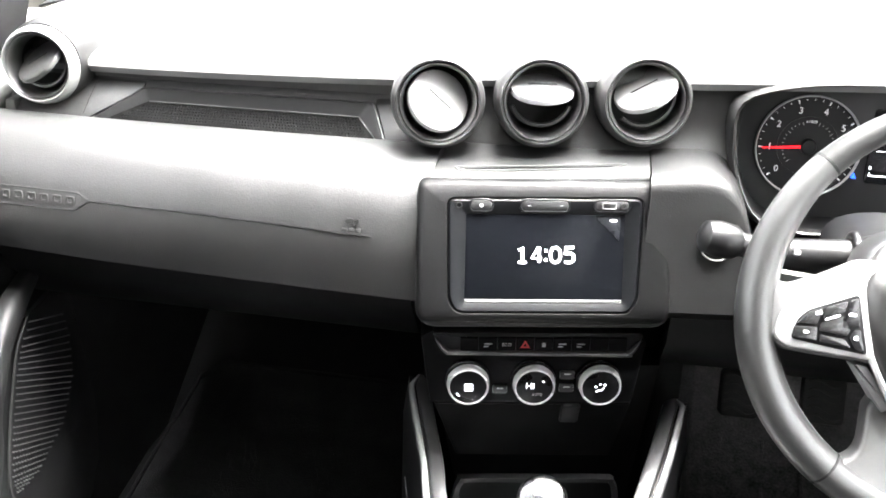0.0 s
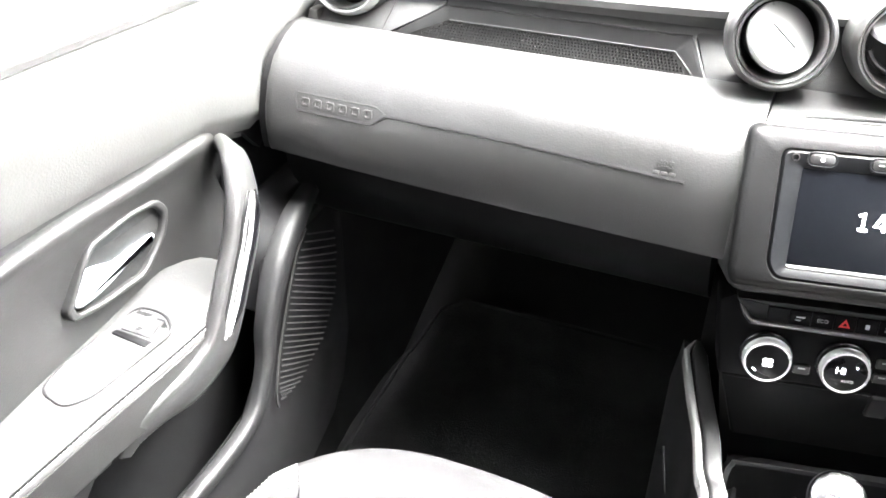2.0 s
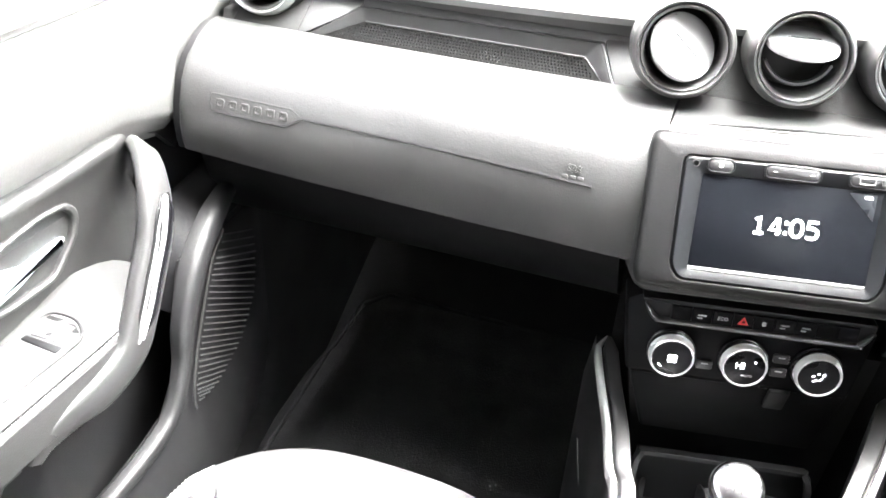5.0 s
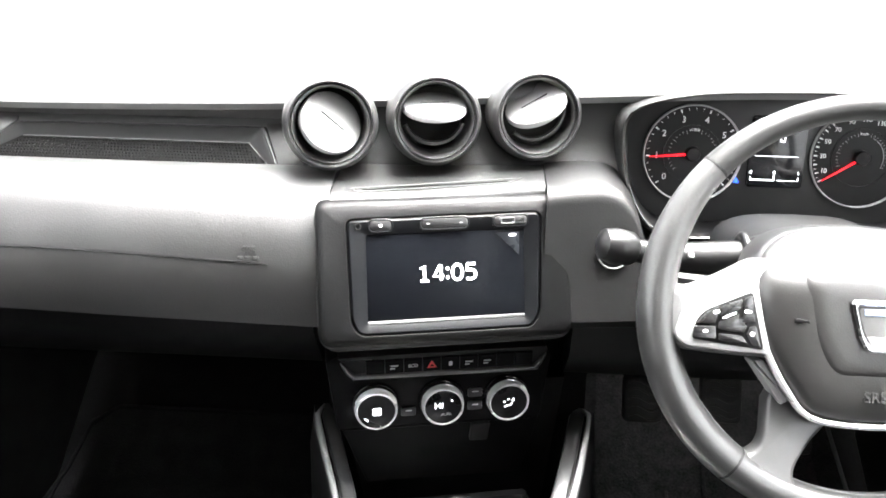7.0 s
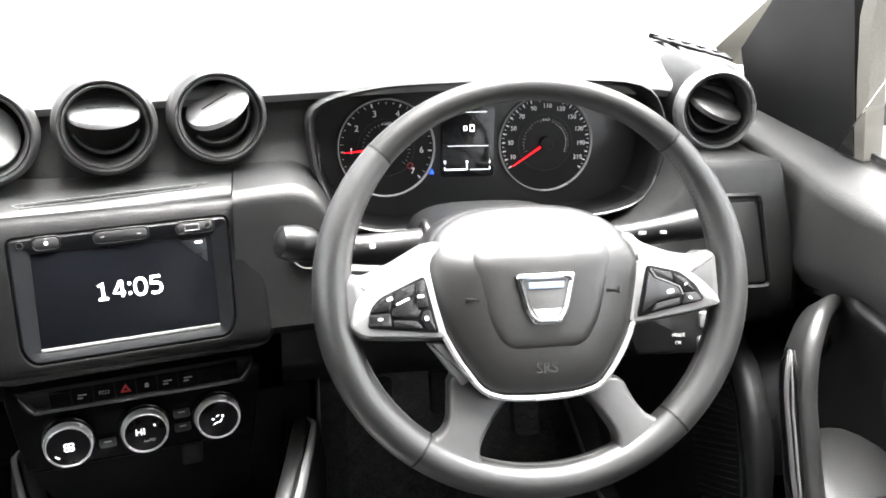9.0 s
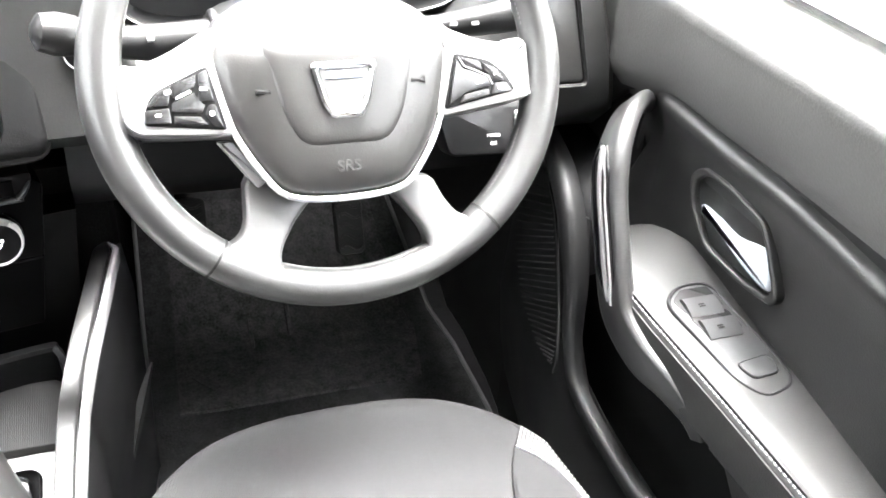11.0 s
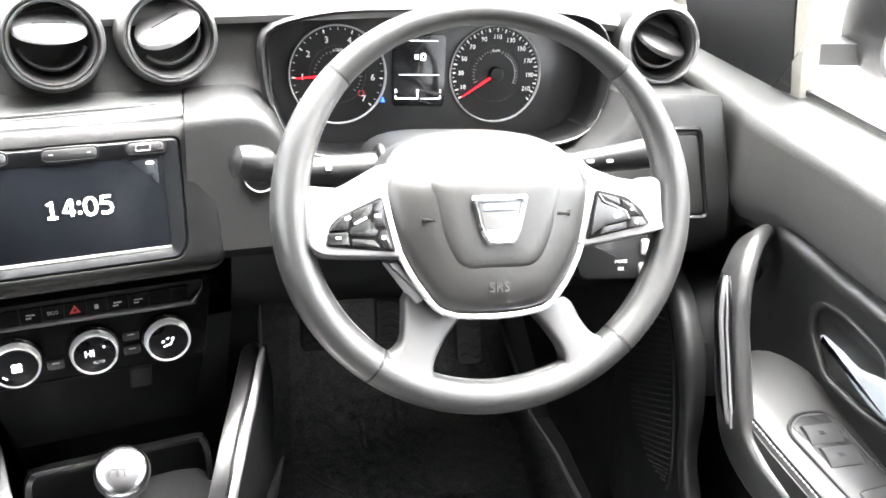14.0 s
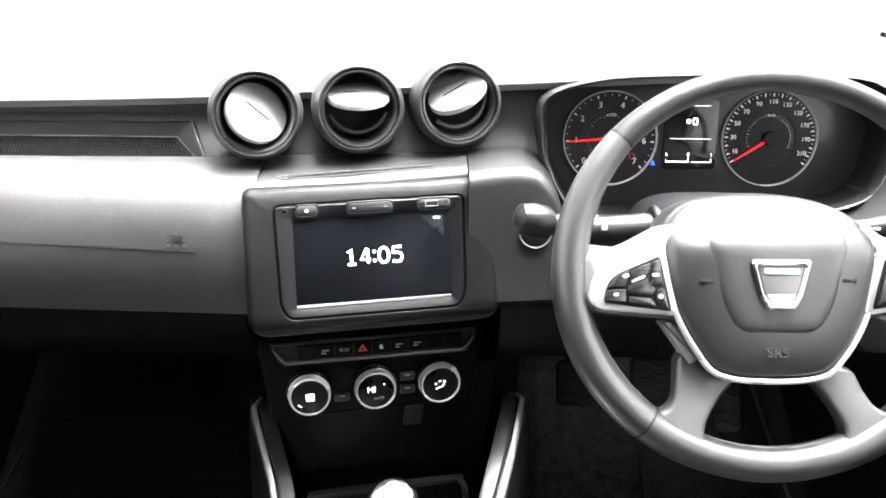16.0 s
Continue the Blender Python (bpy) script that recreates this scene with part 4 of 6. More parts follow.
clim = thing("climate_panel", K, "black climate panel with three chrome ringed knobs", "climate controls")
part("panel", plate(rounded([(-0.122, 0.052), (-0.112, -0.030), (0.112, -0.030), (0.122, 0.045), (0.108, 0.055), (-0.108, 0.060)], 0.004, 4), -0.05, -0.006, 0.003), PANEL, clim)
part("lower_panel", plate(rounded([(-0.108, 0.0), (-0.080, -0.110), (0.104, -0.112), (0.112, 0.0)], 0.004, 4), -0.04, 0.0, 0.003), PANEL, clim, at=Matrix.Translation((0, -0.030, -0.0065)) @ Matrix.Rotation(radians(24), 4, "X"))
for k, u in enumerate((-0.0705, 0.001, 0.0725)):
    knob = part("knob", lathe([(0.0226, -0.006), (0.0228, 0.0085), (0.0222, 0.0114), (0.0212, 0.0128), (0.0203, 0.0126), (0.0198, 0.0112)], 40, u, 0.0, cap=False), SILVER, clim, "bright chrome knob ring")
    part("knob_base", lathe([(0.0258, -0.008), (0.0258, -0.004), (0.0244, -0.002), (0.0222, -0.002)], 40, u, 0.0, cap=False), GLOSS, clim)
    part("knob_band", lathe([(0.0236, -0.003), (0.0238, 0.002), (0.0234, 0.0035), (0.0220, 0.0035)], 40, u, 0.0, cap=False), CHROME, clim)
    part("knob_face", lathe([(0.0202, 0.006), (0.0200, 0.0112), (0.0188, 0.0119), (0.0003, 0.0122)], 36, u, 0.0), KNOBFACE, knob, "gloss black knob face")
    if k == 1:
        part("knob_mark", letters("HI", 0.0100, 0.0002), LIT, knob, at=move(u - 0.005, 0.002, 0.0126))
        part("knob_mark", letters("AUTO", 0.0040, 0.0002), DIM, knob, at=move(u + 0.003, -0.0085, 0.0126))
        part("knob_mark", plate(rrect(0.0018, 0.0018, 0.0004, 1, u + 0.009, 0.0075), 0.012, 0.0128, 0.0001), LIT, knob)
    elif k == 0:
        for a in range(4):
            c = Vector((u + 0.0004 + 0.0030 * math.cos(radians(45 + 90 * a)), 0.0 + 0.0030 * math.sin(radians(45 + 90 * a)), 0))
            part("knob_mark", ring_plate(ellipse(0.0027, 0.0024, 14, c.x, c.y), ellipse(0.0016, 0.0013, 14, c.x, c.y), 0.012, 0.0127, 0.0001), LIT, knob)
        part("knob_mark", plate(rrect(0.0012, 0.005, 0.0003, 1, 0, 0), 0.0, 0.0006, 0.0001), LIT, knob, at=move(u - 0.011, -0.009, 0.0121, 50))
    else:
        for du, dv, w, h, a in ((-0.003, -0.0035, 0.0055, 0.0013, 25), (0.002, -0.0015, 0.0050, 0.0013, 55), (0.004, 0.0035, 0.0024, 0.0030, -20), (-0.0055, 0.0015, 0.0026, 0.0022, 0), (-0.001, 0.0045, 0.0030, 0.0012, 20)):
            part("knob_mark", plate(rrect(w, h, 0.0008, 2), 0.0, 0.0006, 0.0001), LIT, knob, at=move(u + du, dv, 0.0121, a))
for u, v, text in ((-0.035, 0.040, ""), (-0.035, -0.012, ""), (0.038, 0.040, "A/C"), (0.038, -0.010, ""), (0.038, 0.006, "")):
    b = part("button", plate(rrect(0.016, 0.010, 0.002, 3, u, v), -0.01, -0.003, 0.0012), SATIN, clim)
    if text:
        part("button_mark", letters(text, 0.0050, 0.0001), DIM, b, at=move(u, v + 0.002, -0.0028))
    else:
        part("button_mark", plate(rrect(0.007, 0.0014, 0.0004, 1, u, v + 0.002), -0.004, -0.0027, 0.0001), DIM, b)
part("flap", plate(rrect(0.021, 0.032, 0.003, 3, 0.045, -0.018), -0.01, 0.004, 0.0015), BLACK, clim, at=Matrix.Translation((0, -0.030, -0.0065)) @ Matrix.Rotation(radians(24), 4, "X"))

# ---- centre console ----
cons = thing("centre_console", Matrix.Translation((0.0, 0.95, 0.0)), "dark centre console with silver edged side rails", "centre console")
part("body", loft([[(-w, y, -0.01), (-w, y, z), (w, y, z), (w, y, -0.01)] for y, w, z in ((0.10, 0.090, 0.19), (0.60, 0.090, 0.19), (0.87, 0.094, 0.19), (0.99, 0.104, 0.195), (1.03, 0.118, 0.20))]), PLASTIC, cons, world=True)
part("stack_wall", loft([[(-0.10, 1.03, 0.16), (0.10, 1.06, 0.16), (0.10, 1.20, 0.16), (-0.10, 1.20, 0.16)], [(-0.14, 1.00, 0.42), (0.12, 1.05, 0.42), (0.12, 1.15, 0.42), (-0.14, 1.12, 0.42)]]), BLACK, cons, world=True)
part("tunnel", loft([[(-0.165, 1.06, -0.01), (0.160, 1.06, -0.01), (0.160, 1.5, -0.01), (-0.165, 1.5, -0.01)], [(-0.160, 1.07, 0.45), (0.150, 1.09, 0.45), (0.150, 1.5, 0.45), (-0.160, 1.5, 0.45)]]), CARPET, cons, "dark carpeted tunnel", world=True)
RAIL_END = {1: [(0.107, 0.866, 0.305), (0.103, 0.838, 0.290), (0.099, 0.785, 0.278), (0.098, 0.70, 0.270), (0.098, 0.30, 0.270)],
            -1: [(0.116, 0.890, 0.304), (0.111, 0.868, 0.293), (0.105, 0.835, 0.281), (0.101, 0.78, 0.275), (0.100, 0.30, 0.270)]}
for sx in (-1, 1):
    # rail: silver painted band, dark groove, bright outer strip, dark side wall
    if sx > 0:
        head = [(0.157, 1.060, 0.372), (0.152, 1.040, 0.370), (0.138, 0.972, 0.364), (0.124, 0.918, 0.350), (0.113, 0.880, 0.328)]
    else:
        head = [(0.176, 1.060, 0.362), (0.170, 1.038, 0.355), (0.156, 1.000, 0.340), (0.137, 0.948, 0.327), (0.125, 0.905, 0.314)]
    mid = smooth_path([(q[0] - 0.0137, q[1], q[2] - 0.004) for q in head + RAIL_END[sx]], 6)
    fade = [min(1.0, 0.25 + 0.75 * (len(mid) - 1 - i) / 5) for i in range(len(mid))]
    for name, lo, hi, top, mat, lab in (("rail_band", -0.010, 0.0080, 0.004, RAIL, "satin grey rail band"), ("rail_groove", 0.0075, 0.0105, -0.002, BLACK, ""), ("rail_strip", 0.0100, 0.0175, 0.004, STRIP, "bright silver rail strip")):
        secs = [[(sx * (p[0] + q * k), p[1], p[2] + h * k) for q, h in ((lo, -0.06), (hi, -0.06), (hi, top - 0.003), (hi - 0.0012, top - 0.0006), (hi - 0.003, top), (lo + 0.004, top), (lo + 0.0012, top - 0.0008), (lo, top - 0.004))] for p, k in zip(mid, fade[::-1])]
        part(name, loft(secs), mat, cons, lab, world=True, sharp=50)
    wall = [[(sx * (p[0] + 0.016), p[1], p[2] - 0.002), (sx * (p[0] + 0.024), p[1], p[2] - 0.06), (sx * (p[0] + 0.030), p[1], -0.005), (sx * (p[0] - 0.01), p[1], -0.005), (sx * (p[0] - 0.01), p[1], p[2] - 0.012)] for p in mid]
    part("side_wall", loft(wall), DARK, cons, "dark console side", world=True)
    fin = [(sx * x, y, z) for x, y, z in ((0.176, 1.02, 0.225), (0.158, 0.985, 0.190), (0.142, 0.95, 0.155), (0.136, 0.925, 0.120))]
    part("side_fin", sweep(smooth_path(fin, 4), [(0.003, -0.004), (0.004, 0.005), (-0.004, 0.007), (-0.004, -0.004)], grow=[0.3, 0.6, 0.9, 1.1, 1.2, 1.2, 1.2, 1.1, 1.0, 0.9, 0.7, 0.5, 0.3]), PLASTIC, cons, world=True)
# tray in front of the gear lever, its raised rim, and the cup holder sunk into its floor
T0 = frame_at((-0.008, 0.995, 0.262), STACK_YAW, 0)
part("tray_rim", sweep(smooth_path([(-0.098, -0.035, 0.022), (-0.097, -0.002, 0.012), (-0.092, 0.010, 0.003), (-0.08, 0.013, 0.0), (0.0, 0.013, 0.0), (0.08, 0.013, 0.0), (0.090, 0.010, 0.003), (0.094, -0.002, 0.012), (0.095, -0.035, 0.022)], 4), [(0.004, -0.004), (0.003, 0.004), (-0.003, 0.004), (-0.004, -0.004)], up=(0, 0, 1)), SATIN, cons, "raised tray rim", world=True, at=T0)
part("tray_wall", loft([[(-0.095, 0.010, -0.012), (0.092, 0.010, -0.012), (0.092, 0.010, -0.004), (-0.095, 0.010, -0.004)], [(-0.095, -0.06, -0.006), (0.092, -0.06, -0.006), (0.092, -0.06, 0.0), (-0.095, -0.06, 0.0)]]), BLACK, cons, world=True, at=T0)
hole, outer = ellipse(0.036, 0.036, 40), []
for x, y in hole:
    k = min((0.092 if y > 0 else 0.10) / max(abs(y), 1e-6) * 0.45, (0.042 if x < 0 else 0.150) / max(abs(x), 1e-6))
    outer.append((x * k, y * k))
TF = frame_at((-0.053, 0.968, 0.226), 0, 82)
part("tray_floor", ring_plate(outer, hole, -0.012, 0.0, 0.001), TRAYFLOOR, cons, "textured tray floor", world=True, at=TF)
part("cup_holder", lathe([(0.0395, -0.004), (0.0395, 0.003), (0.0375, 0.0045), (0.0355, 0.002), (0.034, -0.01), (0.031, -0.045), (0.0005, -0.046)], 40, cap=False), SATIN, cons, "round sunken cup holder", world=True, at=TF)
part("cup_mat", plate(ellipse(0.029, 0.029, 30), -0.046, -0.042, 0.001), RUBBER, cons, "ribbed cup holder mat", world=True, at=TF)
G0 = frame_at((0.0, 0.85, 0.201), 0, 88)
part("gear_plate", plate(rounded([(-0.074, -0.20), (0.074, -0.20), (0.076, 0.075), (0.05, 0.085), (-0.05, 0.075), (-0.076, 0.085)], 0.012, 4), -0.01, 0.004, 0.003), SILVERPAINT, cons, "pale silver gear plate", world=True, at=G0)
part("gear_frame", ring_plate(rrect(0.118, 0.105, 0.016, 4, 0, 0.0), rrect(0.090, 0.080, 0.012, 4, 0, 0.0), 0.0, 0.011, 0.004), CHROME, cons, "chrome gear lever frame", world=True, at=G0)

lever = thing("gear_lever", Matrix.Translation((0.005, 0.85, 0.205)), "gear lever with pale silver topped knob", "gear lever")
g = frame_at((0.003, 0.902, 0.330), 0, 55)
part("gaiter", loft([[(rx * math.cos(a), dy + ry * math.sin(a), z) for a in [2 * math.pi * i / 24 for i in range(24)]] for rx, ry, dy, z in ((0.048, 0.040, 0.0, 0.0), (0.040, 0.034, 0.010, 0.018), (0.034, 0.030, 0.018, 0.030), (0.020, 0.018, 0.034, 0.07), (0.013, 0.012, 0.040, 0.095))]), LEATHER, lever, "dark leather gaiter")
part("knob", lathe([(0.012, -0.05), (0.020, -0.035), (0.026, -0.016), (0.0275, -0.002), (0.026, 0.004)], 36), LEATHER, lever, "dark leather knob", world=True, at=g)
part("knob_cap", lathe([(0.0262, 0.003), (0.0262, 0.006), (0.0250, 0.0082), (0.0232, 0.0096), (0.0180, 0.0112), (0.0100, 0.0122), (0.0003, 0.0126)], 36), DOMECHROME, lever, "bright silver knob cap", world=True, at=g)
for u, v, w, h in ((-0.010, 0.0, 0.0016, 0.016), (-0.003, 0.0, 0.0016, 0.016), (0.004, 0.0, 0.0016, 0.016), (0.011, 0.004, 0.0016, 0.008), (0.0005, 0.0, 0.021, 0.0016)):
    part("knob_mark", plate(rrect(w, h, 0.0006, 2, u, v), 0.006, 0.0130, 0.0002), RAIL, lever, world=True, at=g)

# start button half hidden by the left stalk
start = thing("start_button", frame_at((0.149, 0.982, 0.617), 4, 12) @ Matrix.Diagonal((0.86, 0.86, 1, 1)), "round black start button with silver ring", "button")
part("ring", lathe([(0.0205, -0.004), (0.0205, 0.0015), (0.0196, 0.0025), (0.0188, 0.0015), (0.0182, -0.004)], 36, cap=False), KEYPLATE, start)
part("cap", lathe([(0.0188, -0.006), (0.0184, 0.0), (0.016, 0.001), (0.0003, 0.0012)], 36), BLACK, start)
part("cap_mark", plate(rrect(0.011, 0.0016, 0.0004, 1, 0, 0.002), 0.0, 0.0016, 0.0001), WHITE, start)
part("cap_mark", plate(rrect(0.011, 0.0016, 0.0004, 1, 0, -0.002), 0.0, 0.0016, 0.0001), WHITE, start)


# ---- steering wheel ----
W = frame_at((0.330, 0.815, 0.654), 0, 25)
wheel = thing("steering_wheel", W, "black leather steering wheel with silver trimmed spokes", "steering wheel")
RX, RY = 0.1870, 0.1765  # the rim's outer edge


def rim_half(deg):
    """Half the rim's thickness: slim at the top, full at the sides and below."""
    return float(np.interp(deg % 360, (0, 20, 45, 60, 120, 137, 160, 180, 230, 270, 310, 360), (0.0160, 0.0145, 0.0118, 0.0108, 0.0108, 0.0118, 0.0145, 0.0160, 0.0157, 0.0152, 0.0157, 0.0160)))


def rim_point(deg):
    a, h = radians(deg), rim_half(deg)
    return Vector(((RX - h) * math.cos(a), (RY - h) * math.sin(a) - 0.0010, 0))


sec = [(math.cos(a), 1.08 * math.sin(a)) for a in [2 * math.pi * i / 20 for i in range(20)]]
for lo, hi, mat, lab in ((46, 137, TOPLEATHER, "darker leather at the top of the rim"), (137, 406, LEATHER, "satin dark leather round the lower rim")):
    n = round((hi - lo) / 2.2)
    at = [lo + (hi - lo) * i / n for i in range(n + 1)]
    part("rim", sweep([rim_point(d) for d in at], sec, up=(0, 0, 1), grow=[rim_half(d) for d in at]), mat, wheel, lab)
for deg in (137, 46, 312, 232):
    p, t, h = rim_point(deg), (rim_point(deg + 1) - rim_point(deg - 1)).normalized(), rim_half(deg)
    side = t.cross(Vector((0, 0, 1))).normalized()
    secs = []
    for k in range(20):
        a = 2 * math.pi * k / 20
        o = p + side * ((h + 0.0005) * math.cos(a)) + Vector((0, 0, (h * 1.08 + 0.0005) * math.sin(a)))
        o2 = p + side * ((h - 0.0005) * math.cos(a)) + Vector((0, 0, (h * 1.08 - 0.0005) * math.sin(a)))
        secs.append([o - t * 0.0009, o + t * 0.0009, o2 + t * 0.0012, o2 - t * 0.0012])
    part("rim_seam", loft(secs, closed=True), DARK, wheel)
# stitches on the inner side of the lower rim
bm = bmesh.new()
for lo, hi in ((14, 44), (139, 166), (196, 226), (250, 290), (316, 344)):
    d = lo
    while d < hi:
        p = rim_point(d)
        t = (rim_point(d + 0.5) - rim_point(d - 0.5)).normalized()
        side = t.cross(Vector((0, 0, 1))).normalized()
        inward = -side if side.dot(p) > 0 else side
        c = p + inward * (rim_half(d) * 0.96) + Vector((0, 0, 0.0050))
        q = [c + t * s + Vector((0, 0, h)) + inward * i for s, h, i in ((-0.0013, -0.0010, 0.0006), (0.0013, 0.0002, 0.0006), (0.0013, 0.0018, 0.0002), (-0.0013, 0.0006, 0.0002))]
        bm.faces.new([bm.verts.new(v) for v in q])
        d += 1.5
part("stitching", bm, SEWN, wheel, "fine grey stitching", kind="stuff")

PAD = smooth_path([(-0.093, 0.022), (-0.080, 0.048), (-0.050, 0.064), (0.0, 0.070), (0.050, 0.064), (0.077, 0.048), (0.089, 0.022), (0.086, -0.010), (0.077, -0.044), (0.060, -0.073), (0.042, -0.088), (0.0, -0.092), (-0.044, -0.087), (-0.064, -0.066), (-0.080, -0.038), (-0.090, -0.010)], 4, closed=True)
PAD = [(p[0], p[1]) for p in PAD][::-1]
HUBM = Matrix.Translation((-0.0045, 0.001, 0)) @ Matrix.Diagonal((0.965, 0.965, 1, 1))


def hub_part(name, bm, mat, parent, label="", at=None, kind=""):
    return part(name, bm, mat, parent, label, at=HUBM @ at if at is not None else HUBM, kind=kind)


def roll_back(bm, v0=0.012, k=13.0, slope=0.0):
    """Curves the top of the cover away forwards."""
    for v in bm.verts:
        if v.co.y > v0:
            v.co.z -= k * (v.co.y - v0) ** 2
        if slope and v.co.y > 0:
            v.co.z -= slope * v.co.y
    return bm


hub_part("hub_base", roll_back(dome(scaled(PAD, 1.03, 1.03), [(1.0, 0.004), (0.97, 0.008), (0.90, 0.009)], n0=-0.04)), SATIN, wheel)
pad = hub_part("airbag_cover", roll_back(dome(PAD, [(1.0, 0.012), (0.985, 0.0170), (0.955, 0.0200), (0.88, 0.0235), (0.70, 0.0270), (0.58, 0.0285), (0.45, 0.0290), (0.3, 0.0295), (0.2, 0.0297), (0.02, 0.0297)], n0=-0.02)), HUB, wheel, "domed grained airbag cover")
shield = [(x, y) for x, y in rounded([(-0.064, 0.040), (-0.047, -0.030), (-0.034, -0.053), (0.035, -0.053), (0.049, -0.030), (0.066, 0.040)], 0.022, 6)]
DOME = ((0.0, 0.0297), (0.2, 0.0297), (0.3, 0.0295), (0.45, 0.0290), (0.58, 0.0285), (0.70, 0.0270), (0.88, 0.0235), (0.955, 0.0200), (1.0, 0.0120))
ANGLES = sorted((math.atan2(y, x), math.hypot(x, y)) for x, y in PAD)


def pad_height(u, v):
    """Height of the cover's dome at a point."""
    r = float(np.interp(math.atan2(v, u), [a for a, _ in ANGLES], [d for _, d in ANGLES], period=2 * math.pi))
    return float(np.interp(math.hypot(u, v) / r, [k for k, _ in DOME], [h for _, h in DOME]))


secs = []
for k, lift in ((1.0, -0.0012), (0.96, 0.0004), (0.90, 0.0013), (0.82, 0.0018), (0.75, 0.0020), (0.65, 0.0020), (0.5, 0.0020), (0.35, 0.0020), (0.2, 0.0020), (0.02, 0.0020)):
    secs.append([(x, y, pad_height(x, y) + lift) for x, y in scaled(shield, k)])
hub_part("raised_shield", roll_back(loft(secs, cap0=False)), HUB, pad)
emb = rounded([(-0.0255, 0.010), (-0.018, -0.020), (-0.011, -0.032), (0.013, -0.032), (0.0195, -0.020), (0.027, 0.010)], 0.004, 3)
hub_part("emblem", ring_plate(emb, scaled(emb, 0.78, 0.76, 0.0005, -0.008), 0.026, 0.0365, 0.002), CHROME, pad, "chrome shield emblem")
hub_part("emblem_inset", plate(scaled(emb, 0.76, 0.74, 0.0005, -0.007), 0.026, 0.0345, 0.0005), KEYPLATE, pad)
hub_part("emblem_bar", plate(rrect(0.030, 0.0055, 0.001, 2, 0.0005, 0.0005), 0.026, 0.0352, 0.0004), BLUEMARK, pad, "blue bar on the emblem")
hub_part("emblem_bar", plate(rounded([(-0.012, -0.019), (0.013, -0.019), (0.009, -0.026), (-0.008, -0.026)], 0.001, 2), 0.026, 0.0350, 0.0004), SILVER, pad)
for u, v in ((-0.060, -0.009), (0.061, -0.007)):
    hub_part("horn_mark", plate(rounded([(-0.006, 0.002), (0.003, 0.0008), (0.006, 0.003), (0.006, -0.003), (0.003, -0.001), (-0.006, -0.0015)], 0.0006, 2), 0.0, 0.0012, 0.0005), DARK, pad, at=move(u, v, 0.0268))
hub_part("airbag_letters", letters("SRS", 0.0125, 0.0010, bold=0.0002), HUB, pad, at=move(0.001, -0.069, 0.0262))
trim = [(*q, 0.0150) for q in scaled(PAD, 1.025, 1.03)]
n = len(trim)
start_i = next(i for i in range(n) if trim[i][1] >= 0.030 and trim[(i + 1) % n][1] < 0.030)
low = [trim[(start_i + 1 + i) % n] for i in range(n) if trim[(start_i + 1 + i) % n][1] < 0.030]
hub_part("hub_trim", sweep(low, [(0.0024, -0.004), (0.0024, 0.002), (0.0, 0.0034), (-0.0024, 0.002), (-0.0024, -0.004)], up=(0, 0, 1)), SILVER, wheel, "satin silver trim round the cover")

